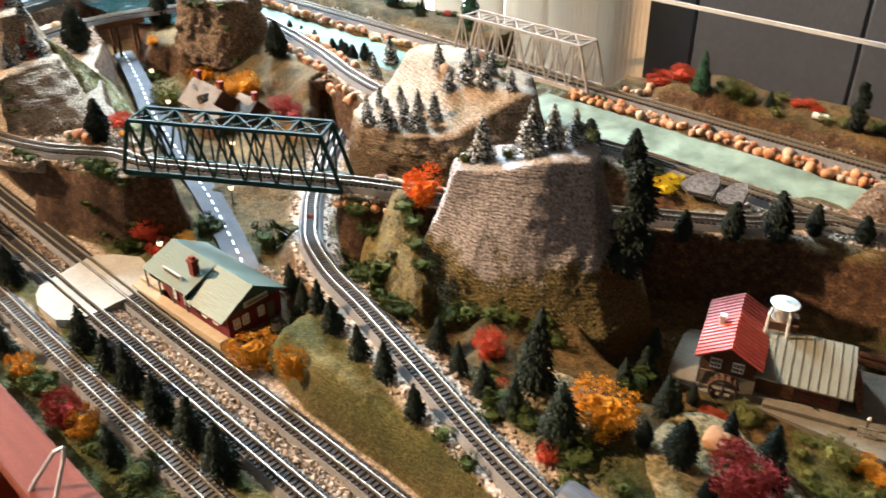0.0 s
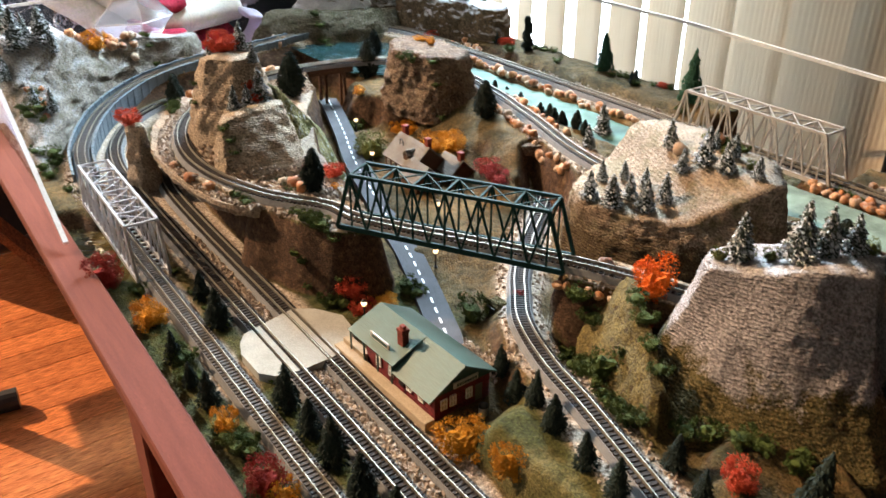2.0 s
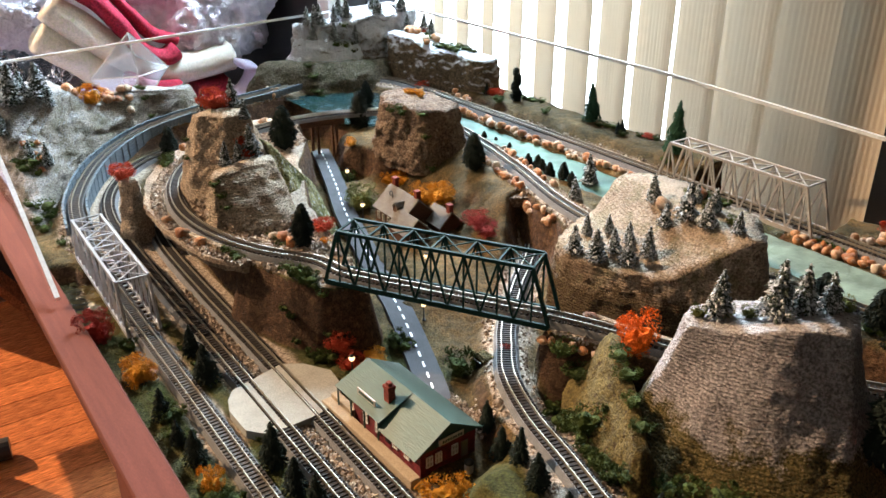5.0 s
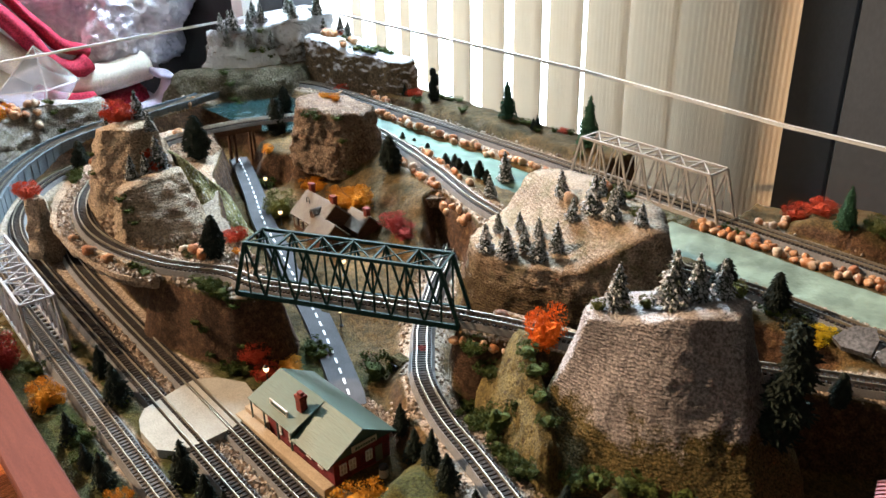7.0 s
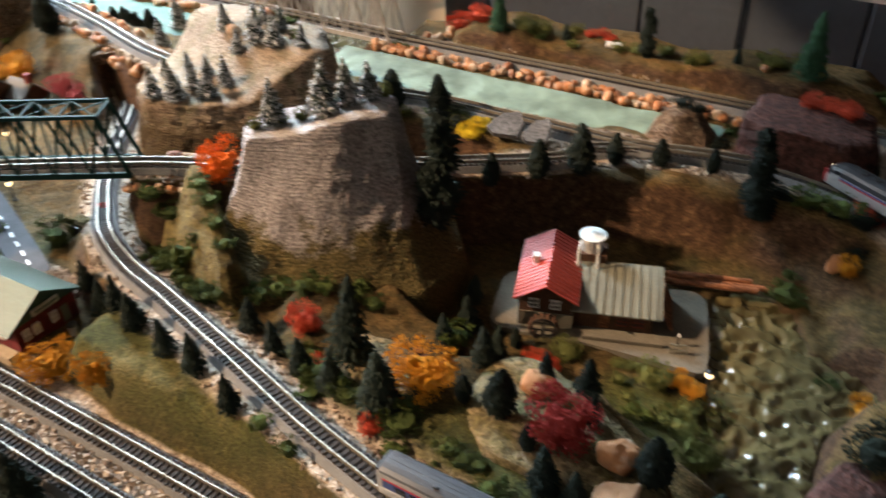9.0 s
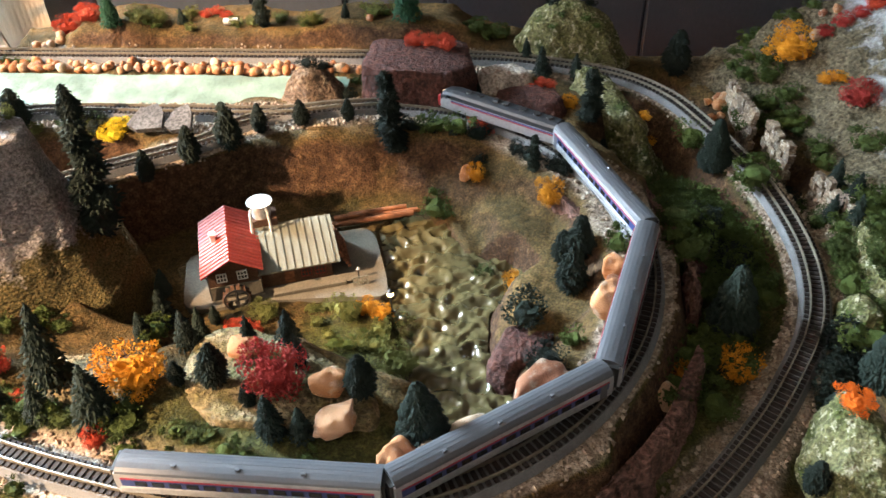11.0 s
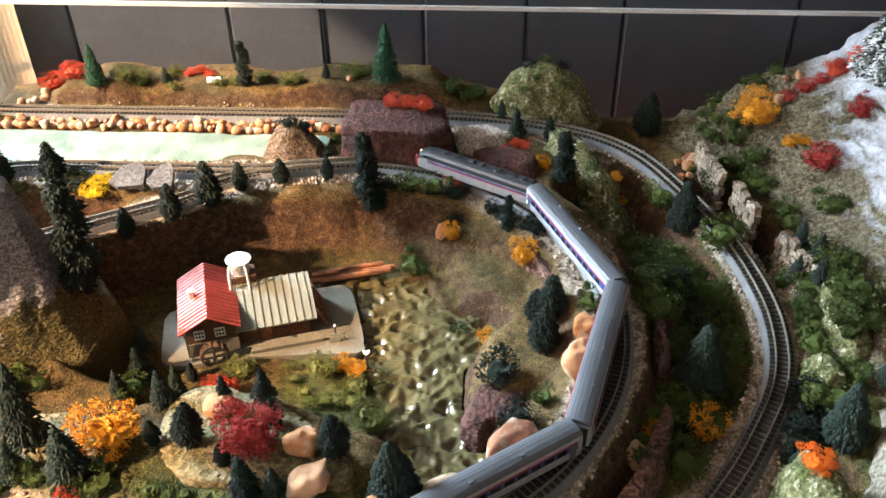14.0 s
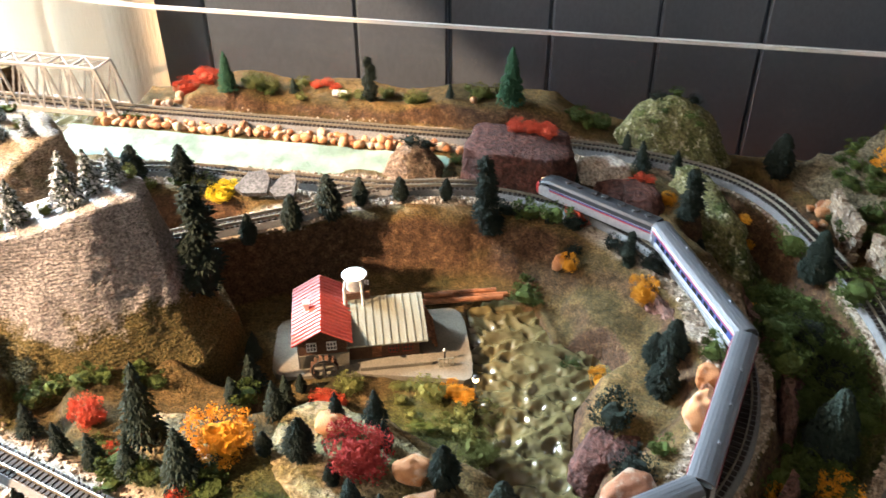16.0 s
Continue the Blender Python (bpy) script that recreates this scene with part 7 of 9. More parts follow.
plant("snowy", [(-0.102, 0.286, 0.035), (-0.125, 0.327, 0.028), (-0.075, 0.291, 0.039), (-0.11, 0.347, 0.024), (-0.071, 0.315, 0.031), (-0.074, 0.34, 0.027), (-0.045, 0.309, 0.038), (-0.039, 0.331, 0.037), (-0.049, 0.365, 0.029), (-0.265, 0.445, 0.036), (-0.317, 0.524, 0.054), (-0.087, 0.39, 0.035), (-0.029, 0.374, 0.044), (-0.038, 0.4, 0.024), (0.001, 0.37, 0.037), (-0.011, 0.396, 0.028), (0.035, 0.374, 0.025), (0.132, 0.216, 0.044), (0.167, 0.24, 0.053), (0.178, 0.261, 0.044), (0.192, 0.275, 0.036), (-0.592, 0.062, 0.044), (-0.557, 0.091, 0.041), (-0.51, 0.087, 0.029)])
plant("snowy", [(-0.487, 0.084, 0.056), (-0.486, 0.066, 0.034), (-0.48, 0.044, 0.034), (-1.108, -0.113, 0.084), (-0.998, -0.112, 0.073), (-1.021, -0.092, 0.044), (-1.004, -0.069, 0.063), (-0.988, -0.057, 0.036), (-0.902, -0.117, 0.037), (-0.881, -0.096, 0.041), (-0.971, -0.139, 0.044), (1.023, 0.555, 0.06)])
plant("fluffy", [(0.564, 0.056, 0.062), (0.822, 0.437, 0.058), (0.894, 0.152, 0.060), (0.8, 0.219, 0.073)])
plant("red", [(0.069, 0.663, 0.020, 0.057), (0.247, 0.674, 0.007, 0.036), (0.526, 0.547, 0.011, 0.05), (0.647, 0.521, 0.009, 0.031), (1.009, 0.59, 0.018, 0.037), (0.392, 0.211, 0.009, 0.029), (-0.560, 0.068, 0.031, 0.036), (-0.492, 0.075, 0.011, 0.027), (-0.656, -0.04, 0.024, 0.037), (-0.191, 0.048, 0.019, 0.043), (-0.356, 0.111, 0.019, 0.029), (0.234, 0.112, 0.026, 0.028), (0.268, 0.086, 0.018, 0.017), (0.342, 0.046, 0.02, 0.017), (-0.703, 0.66, 0.011, 0.031), (-0.36, 0.694, 0.006, 0.023), (-0.876, 0.61, 0.019, 0.027)])
plant("scarlet", [(0.585, 0.453, 0.02, 0.027)])
plant("wine", [(0.98, 0.594, 0.013, 0.063), (0.967, 0.492, 0.03, 0.036), (1.004, 0.512, 0.026, 0.029), (0.46, 0.086, 0.043, 0.046), (-0.394, -0.156, 0.044, 0.038), (-0.328, 0.337, 0.023, 0.059), (-0.087, 0.179, 0.012, 0.014), (0.001, -0.145, 0.038, 0.033)])
plant("orange", [(0.846, 0.094, 0.015, 0.026), (-0.23, 0.095, 0.01, 0.02), (0.05, 0.22, 0.039, 0.045)])
plant("gold", [(0.678, 0.5, 0.017, 0.015), (0.654, 0.354, 0.028, 0.027), (0.621, 0.292, 0.026, 0.023), (0.583, 0.403, 0.02, 0.017), (0.925, 0.59, 0.034, 0.052), (0.957, 0.541, 0.012, 0.028), (0.796, 0.17, 0.032, 0.028), (0.748, 0.152, 0.024, 0.021), (0.506, 0.242, 0.011, 0.04), (0.359, 0.09, 0.038, 0.040), (0.771, 0.41, 0.011, 0.013), (0.761, 0.496, 0.009, 0.019), (-0.288, -0.144, 0.035, 0.035), (-0.173, 0.069, 0.014, 0.039), (-0.46, 0.344, 0.024, 0.073), (-0.584, 0.357, 0.015, 0.045), (-0.319, 0.094, 0.006, 0.013), (-0.082, -0.145, 0.028, 0.024), (0.046, 0.011, 0.03, 0.041), (0.026, -0.141, 0.027, 0.025), (0.105, 0.011, 0.03, 0.026), (-1.046, 0.018, 0.037, 0.039)])
plant("olive", [(0.405, 0.232, 0.016, 0.025), (0.476, 0.236, 0.026, 0.027), (0.449, 0.241, 0.005, 0.02), (0.529, 0.232, 0.017, 0.028), (0.53, 0.177, 0.03, 0.032), (-0.54, 0.268, 0.039, 0.051)])
plant("leafy", [(0.503, 0.203, 0.012, 0.022), (0.477, 0.203, 0.009, 0.024), (0.543, 0.39, 0.027, 0.036), (0.549, 0.446, 0.018, 0.05), (0.372, 0.65, 0.009, 0.029), (0.166, 0.65, 0.012, 0.042), (0.452, 0.668, 0.009, 0.03), (0.585, 0.654, 0.015, 0.05), (0.666, 0.627, 0.007, 0.021), (0.706, 0.627, 0.007, 0.023), (0.708, 0.265, 0.025, 0.024), (0.837, 0.403, 0.026, 0.071), (0.804, 0.476, 0.028, 0.037), (0.931, 0.46, 0.022, 0.027), (0.966, 0.437, 0.024, 0.034), (0.945, 0.294, 0.04, 0.036), (0.909, 0.299, 0.025, 0.025), (0.909, 0.654, 0.012, 0.048), (0.943, 0.637, 0.011, 0.033), (0.918, 0.512, 0.02, 0.031), (0.896, 0.519, 0.018, 0.028), (0.666, 0.16, 0.017, 0.019), (0.596, 0.309, 0.019, 0.021), (0.754, 0.172, 0.031, 0.027)])
plant("leafy", [(0.893, 0.194, 0.028, 0.041), (0.783, 0.261, 0.027, 0.03), (0.772, 0.132, 0.03, 0.034), (0.902, 0.255, 0.026, 0.029), (0.362, 0.053, 0.02, 0.03), (0.412, 0.047, 0.009, 0.033), (0.343, 0.16, 0.02, 0.027), (0.361, 0.068, 0.016, 0.019), (0.011, 0.174, 0.017, 0.042), (0.079, 0.134, 0.034, 0.03), (-0.105, 0.134, 0.036, 0.032), (0.118, 0.113, 0.018, 0.023), (0.14, 0.11, 0.014, 0.027), (-0.679, 0.321, 0.013, 0.042), (-0.601, 0.378, 0.012, 0.041), (-0.538, 0.387, 0.011, 0.04), (-0.272, 0.028, 0.007, 0.036)])
plant("leafy", [(-0.354, -0.005, 0.005, 0.038), (-0.184, 0.111, 0.018, 0.037), (-0.254, 0.016, 0.009, 0.031), (-0.223, 0.036, 0.009, 0.03), (-1.028, 0.447, 0.013, 0.067), (-0.845, 0.648, 0.009, 0.066), (-0.641, 0.683, 0.011, 0.042), (-0.436, 0.676, 0.012, 0.042), (-1.071, 0.117, 0.008, 0.046), (-0.435, 0.017, 0.009, 0.031), (-0.355, 0.053, 0.009, 0.036), (-0.554, 0.023, 0.005, 0.019), (0.019, 0.588, 0.007, 0.041), (-0.034, 0.424, 0.008, 0.043), (0.161, 0.441, 0.014, 0.033), (0.173, 0.453, 0.008, 0.028), (0.097, -0.134, 0.02, 0.03), (-0.052, -0.137, 0.017, 0.029), (-0.07, -0.147, 0.016, 0.024), (0.303, 0.008, 0.017, 0.015), (0.271, 0.017, 0.013, 0.016)])
plant("leafy", [(0.186, 0.138, 0.020, 0.024), (0.209, 0.143, 0.018, 0.026), (0.222, 0.152, 0.016, 0.022), (0.255, 0.163, 0.014, 0.030), (0.172, 0.128, 0.018, 0.022), (0.066, 0.182, 0.014, 0.022), (0.088, 0.168, 0.016, 0.020), (0.112, 0.150, 0.014, 0.018), (0.134, 0.136, 0.013, 0.020), (0.241, 0.176, 0.012, 0.020)])
plant("dark", [(0.645, 0.133, 0.036, 0.031), (0.633, 0.208, 0.038, 0.035), (0.186, 0.433, 0.024, 0.032)])


# ---- undergrowth in the valleys on the mill side ----
def thicket(kind, count, poly, h0, h1, seed, clear=0.020):
    """Bushes at random within an outline, clear of the lines."""
    rnd = random.Random(seed)
    p = np.array(poly)
    made = tries = 0
    while made < count:
        x, y = rnd.uniform(p[:, 0].min(), p[:, 0].max()), rnd.uniform(p[:, 1].min(), p[:, 1].max())
        if inside(poly, np.array([x]), np.array([y]))[0] < 0 or any(np.hypot(q[:, 0] - x, q[:, 1] - y).min() < clear for q in PATHS.values()):
            continue
        if max(abs(drop(x + 0.008, y) - drop(x - 0.008, y)), abs(drop(x, y + 0.008) - drop(x, y - 0.008))) > 0.016:
            tries += 1
            if tries < 4000:
                continue
        h = rnd.uniform(h0, h1)
        plant(kind, [(x, y, h, h * rnd.uniform(1.0, 1.5))])
        made += 1


thicket("sprig", 64, [(0.78, 0.45), (0.83, 0.38), (0.845, 0.28), (0.81, 0.20), (0.74, 0.10), (0.72, 0.10), (0.75, 0.20), (0.765, 0.30), (0.74, 0.40)], 0.015, 0.032, 21)
thicket("sprig", 12, [(0.90, 0.20), (0.905, 0.34), (0.885, 0.44), (0.93, 0.46), (0.95, 0.35), (0.94, 0.22)], 0.015, 0.028, 22)
thicket("dark", 9, [(0.78, 0.40), (0.83, 0.34), (0.84, 0.26), (0.80, 0.18), (0.75, 0.11), (0.76, 0.22), (0.765, 0.32)], 0.018, 0.034, 41)
thicket("leafy", 12, [(0.80, 0.42), (0.845, 0.38), (0.845, 0.33), (0.80, 0.33), (0.78, 0.38)], 0.022, 0.036, 42)
thicket("sprig", 16, [(0.905, 0.24), (0.93, 0.22), (0.96, 0.26), (0.96, 0.36), (0.93, 0.38)], 0.012, 0.022, 43)
thicket("dark", 7, [(0.868, 0.47), (0.882, 0.46), (0.905, 0.405), (0.895, 0.39), (0.875, 0.43)], 0.014, 0.024, 44)
thicket("dark", 9, [(0.872, 0.25), (0.888, 0.26), (0.895, 0.20), (0.880, 0.13), (0.862, 0.13), (0.872, 0.19)], 0.020, 0.034, 45)
plant("leafy", [(0.905, 0.40, 0.016, 0.020), (0.935, 0.375, 0.020, 0.026), (0.926, 0.265, 0.028, 0.036), (0.905, 0.275, 0.018, 0.024), (0.918, 0.215, 0.022, 0.030)])
plant("fir", [(0.913, 0.355, 0.030), (0.925, 0.330, 0.032)])
plant("fluffy", [(0.945, 0.203, 0.042)])
plant("oval", [(0.820, 0.056, 0.032)])
thicket("sprig", 14, [(0.84, 0.56), (0.88, 0.50), (0.92, 0.50), (0.92, 0.60), (0.86, 0.64)], 0.012, 0.026, 23)
thicket("sprig", 16, [(0.24, 0.10), (0.30, 0.07), (0.36, 0.04), (0.52, 0.03), (0.50, 0.01), (0.36, 0.02), (0.24, 0.06)], 0.010, 0.020, 24)
thicket("dark", 12, [(0.50, 0.46), (0.62, 0.44), (0.70, 0.38), (0.69, 0.36), (0.62, 0.41), (0.50, 0.44)], 0.012, 0.022, 25)
thicket("sprig", 18, [(0.0, 0.165), (0.06, 0.142), (0.15, 0.104), (0.16, 0.092), (0.06, 0.125), (0.0, 0.15)], 0.010, 0.020, 26)
thicket("sprig", 18, [(-0.40, -0.150), (0.25, -0.150), (0.25, -0.132), (-0.40, -0.132)], 0.010, 0.020, 27)
thicket("sprig", 14, [(-0.40, -0.088), (0.30, -0.088), (0.30, -0.081), (-0.40, -0.081)], 0.007, 0.012, 28, 0.015)
thicket("sprig", 12, [(-0.30, -0.01), (-0.20, 0.03), (-0.17, 0.10), (-0.22, 0.11), (-0.26, 0.03)], 0.010, 0.020, 29)
thicket("sprig", 10, [(-0.74, 0.04), (-0.60, -0.036), (-0.50, -0.044), (-0.50, -0.036), (-0.60, -0.03), (-0.72, 0.05)], 0.008, 0.014, 30)
thicket("sprig", 12, [(-1.0, -0.15), (-0.72, -0.15), (-0.66, -0.13), (-0.76, -0.12), (-0.90, -0.10)], 0.012, 0.022, 31)
thicket("moss", 9, [(0.40, 0.18), (0.52, 0.17), (0.53, 0.22), (0.44, 0.225)], 0.008, 0.018, 32)
thicket("moss", 12, [(0.05, 0.415), (0.30, 0.43), (0.30, 0.45), (0.05, 0.44)], 0.008, 0.014, 33)
thicket("moss", 12, [(0.08, 0.635), (0.55, 0.635), (0.55, 0.69), (0.08, 0.69)], 0.008, 0.016, 34)
thicket("sprig", 10, [(-0.75, 0.635), (-0.25, 0.635), (-0.25, 0.69), (-0.75, 0.69)], 0.008, 0.016, 35)


plant("oval", [(-0.433, 0.508, 0.026), (-0.418, 0.512, 0.028), (-0.402, 0.508, 0.027), (-0.377, 0.500, 0.032), (-0.333, 0.486, 0.028), (-0.307, 0.478, 0.024), (-0.58, 0.535, 0.020), (-0.55, 0.538, 0.020), (-0.51, 0.533, 0.020)])
plant("snowy", [(1.019, 0.555, 0.075), (1.022, 0.53, 0.065), (1.045, 0.513, 0.075), (1.02, 0.445, 0.06), (1.06, 0.47, 0.07), (1.07, 0.55, 0.07)])


plant("snowy", [(-1.09, 0.48, 0.042), (-1.07, 0.52, 0.046), (-1.05, 0.56, 0.040), (-1.10, 0.55, 0.046), (-1.04, 0.61, 0.040), (-1.08, 0.62, 0.050), (-1.0, 0.655, 0.036), (-0.96, 0.67, 0.040), (-0.93, 0.668, 0.034), (-1.03, 0.66, 0.050), (-1.115, 0.50, 0.04)])
plant("leafy", [(-1.062, 0.520, 0.012, 0.020), (-1.056, 0.538, 0.014, 0.024), (-1.046, 0.552, 0.011, 0.020), (-0.975, 0.640, 0.010, 0.022), (-0.915, 0.655, 0.010, 0.024), (-0.830, 0.672, 0.011, 0.030), (-0.800, 0.676, 0.010, 0.024), (-1.085, 0.345, 0.012, 0.022)])
plant("snowy", [(-1.105, 0.478, 0.040), (-1.094, 0.500, 0.046), (-1.085, 0.532, 0.038), (-1.078, 0.556, 0.044)])
plant("olive", [(0.160, 0.652, 0.018, 0.030), (0.178, 0.656, 0.021, 0.026), (0.372, 0.652, 0.016, 0.024), (0.452, 0.668, 0.017, 0.026), (0.30, 0.652, 0.013, 0.022)])
plant("dark", [(0.662, 0.652, 0.012, 0.020), (0.704, 0.652, 0.013, 0.018), (0.392, 0.526, 0.012, 0.026), (0.410, 0.528, 0.011, 0.022), (0.436, 0.520, 0.014, 0.020)])
plant("leafy", [(0.684, 0.652, 0.012, 0.016), (0.445, 0.552, 0.012, 0.022), (0.60, 0.665, 0.018, 0.030), (0.575, 0.668, 0.020, 0.028)])
plant("leafy", [(0.905, 0.655, 0.014, 0.022), (0.880, 0.640, 0.012, 0.022), (0.870, 0.615, 0.012, 0.020), (0.915, 0.525, 0.013, 0.020), (0.920, 0.500, 0.014, 0.022)])
plant("scarlet", [(-0.955, 0.668, 0.012, 0.016)])
plant("gold", [(-0.640, 0.425, 0.010, 0.024), (-0.615, 0.430, 0.009, 0.018), (-0.700, 0.345, 0.014, 0.020)])
plant("yellow", [(0.204, 0.428, 0.018, 0.030), (0.212, 0.436, 0.014, 0.020)])
plant("olive", [(0.122, 0.205, 0.012), (0.135, 0.222, 0.014), (0.150, 0.232, 0.012), (0.166, 0.252, 0.014), (0.180, 0.262, 0.012), (0.200, 0.285, 0.013), (0.090, 0.395, 0.012), (-0.02, 0.395, 0.012), (-0.05, 0.405, 0.014), (0.02, 0.385, 0.012)])


# ---- loose stones ----
def stone_mesh(name, rnd, sub=2):
    """A tumbled stone 1 across: a lumpy ball with worn flats."""
    bm = bmesh.new()
    bmesh.ops.create_icosphere(bm, subdivisions=sub, radius=0.5)
    seed = Vector((rnd.uniform(0, 20), rnd.uniform(0, 20), 0))
    flats = [(Vector((rnd.gauss(0, 1), rnd.gauss(0, 1), rnd.gauss(0, 1))).normalized(), rnd.uniform(0.27, 0.40)) for _ in range(9)]
    for v in bm.verts:
        d = v.co.normalized()
        p = Vector((d.x, d.y * 0.85, d.z * 0.8)) * 0.5 * (1 + 0.30 * noise.noise(d * 1.7 + seed) + 0.10 * noise.noise(d * 4 + seed))
        for nrm, far in flats:
            over = p.dot(nrm) - far
            if over > 0:
                p -= nrm * over * (0.85 if sub < 3 else 0.55)
        v.co = p
    me = bpy.data.meshes.new(name)
    bm.to_mesh(me)
    bm.free()
    me.polygons.foreach_set("use_smooth", [True] * len(me.polygons))
    me.materials.append(M["stone"])
    return me


STONES = [stone_mesh("stone", R) for _ in range(7)]
BOULDERS = [stone_mesh("boulder", R, 4) for _ in range(5)]
SR = random.Random(3)


def stone(x, y, size, stretch=(1, 1, 1), turn=None, z=None, label="rounded orange-tan stone on the gravel", group="loose stones", name="stone"):
    pool = BOULDERS if name == "boulder" else STONES
    ob = new(name, pool[SR.randrange(len(pool))])
    s = Vector(stretch) * size
    ob.matrix_basis = Matrix.Translation((x, y, (drop(x, y) if z is None else z) + s.z * 0.26)) @ Euler((SR.uniform(-0.3, 0.3), SR.uniform(-0.3, 0.3), SR.uniform(0, 6.28) if turn is None else turn)).to_matrix().to_4x4()
    ob.scale = s
    return tagged(ob, label, "stone", group=group)


def stone_row(ctrl, spacing, size, label, spread=0.004, z=None):
    p = curve_points([(x, y, 0) for x, y in ctrl], spacing)
    for x, y, _ in p:
        stone(x + SR.uniform(-spread, spread), y + SR.uniform(-spread, spread), size * SR.uniform(0.7, 1.3), (1, SR.uniform(0.75, 1), SR.uniform(0.8, 1.15)), z=z, label=label, group="stone edging")


stone_row([(-0.02, 0.565), (0.15, 0.567), (0.30, 0.567), (0.44, 0.570)], 0.0115, 0.0150, "orange-tan stone edging the creek")
stone_row([(-0.02, 0.5785), (0.15, 0.580), (0.30, 0.580), (0.42, 0.582)], 0.0105, 0.0120, "orange-tan stone edging the creek")
stone_row([(-0.74, 0.572), (-0.55, 0.572), (-0.40, 0.572), (-0.25, 0.572)], 0.0125, 0.0150, "orange-tan stone below the window track")
stone_row([(-0.86, 0.595), (-0.80, 0.622), (-0.74, 0.626)], 0.011, 0.0155, "brown stone at the foot of the snowy mountain")
stone_row([(-0.48, 0.440), (-0.40, 0.425), (-0.32, 0.404), (-0.235, 0.378)], 0.0115, 0.0150, "orange-brown stone along the track bench")
stone_row([(-0.485, 0.500), (-0.40, 0.478), (-0.32, 0.455)], 0.016, 0.0140, "orange-brown stone behind the track bench")
stone_row([(-0.022, 0.170), (0.01, 0.186), (0.045, 0.203)], 0.0088, 0.0125, "tan stone in the bridge abutment wall", 0.001, 0.0665)
stone_row([(0.02, 0.636), (0.05, 0.630), (0.055, 0.65)], 0.010, 0.0160, "orange-tan stone by the grey bridge")
stone_row([(-0.83, 0.20), (-0.80, 0.14), (-0.75, 0.075)], 0.020, 0.0190, "orange-tan stone on the terrace edge")
for x, y, s in ((-0.352, 0.058, 0.022), (-0.335, 0.060, 0.019), (-0.365, 0.052, 0.017), (-0.435, -0.035, 0.020), (-0.398, -0.026, 0.018), (-0.49, -0.036, 0.014), (-0.010, 0.222, 0.019), (-0.004, 0.232, 0.016), (0.012, 0.245, 0.017), (-0.02, 0.23, 0.015), (-0.795, 0.16, 0.026), (-0.815, 0.24, 0.020), (-0.07, 0.385, 0.020), (-0.045, 0.415, 0.019), (0.445, 0.645, 0.012)):
    stone(x, y, s)
for x, y, s, st, tn, lab in ((0.548, 0.033, 0.034, (0.75, 0.75, 1.35), 0.3, "tall smooth orange boulder standing by the track"), (0.640, 0.108, 0.043, (1.3, 0.75, 0.8), 0.75, "big orange boulder beside the stream"), (0.598, 0.060, 0.036, (1.3, 0.8, 0.8), 0.5, "orange boulder beside the stream"), (0.573, 0.043, 0.032, (1.1, 0.9, 0.9), 0.2, "orange boulder beside the stream"), (0.694, 0.190, 0.041, (1.0, 0.75, 0.9), 1.2, "big orange boulder below the loop"), (0.702, 0.232, 0.026, (1, 1, 1), 0.4, "round orange boulder below the loop"), (0.700, 0.215, 0.018, (1, 1, 1), 0.4, "small orange boulder below the loop"), (0.735, 0.128, 0.024, (1, 1, 1), 0.4, "round orange boulder outside the loop"), (0.508, 0.055, 0.034, (1.0, 0.85, 0.8), 1.0, "smooth white and orange boulder on the knoll"), (0.497, 0.085, 0.030, (1.0, 0.8, 0.9), 0.2, "tan boulder on the knoll"), (0.428, 0.118, 0.027, (1, 0.9, 0.8), 0.2, "pale tan boulder on the knoll"), (0.572, 0.408, 0.020, (0.8, 0.8, 1.2), 0.4, "pale boulder on the cliff edge")):
    stone(x, y, s, st, tn, label=lab, group="boulders", name="boulder")
for k in range(16):
    stone(-1.06 + SR.uniform(-0.02, 0.02), 0.03 + SR.uniform(-0.05, 0.08), SR.uniform(0.016, 0.024), label="pinkish stone in the snowy ravine")
for k in range(22):
    stone(-0.94 + SR.uniform(-0.05, 0.05), 0.645 + SR.uniform(-0.015, 0.02), SR.uniform(0.016, 0.022), label="pale stone on the snowy mountain")
for k in range(14):
    f = k / 13
    stone(-1.085 + 0.05 * f + SR.uniform(-0.006, 0.006), 0.352 + 0.02 * math.sin(f * 3) + SR.uniform(-0.006, 0.006), SR.uniform(0.011, 0.017), label="brown stone piled at the tunnel dome's foot")
for k in range(8):
    stone(-0.90 + SR.uniform(-0.03, 0.03), -0.11 + SR.uniform(-0.02, 0.02), SR.uniform(0.010, 0.015), label="pinkish stone on the snowy slope")
for k in range(9):
    stone(0.868 + SR.uniform(-0.02, 0.02), 0.565 + SR.uniform(-0.015, 0.02), SR.uniform(0.012, 0.020), label="orange stone in the gully")
for k in range(6):
    stone(0.945 + SR.uniform(-0.03, 0.03), 0.60 + SR.uniform(-0.02, 0.02), SR.uniform(0.012, 0.018), label="orange stone on the mountain side")


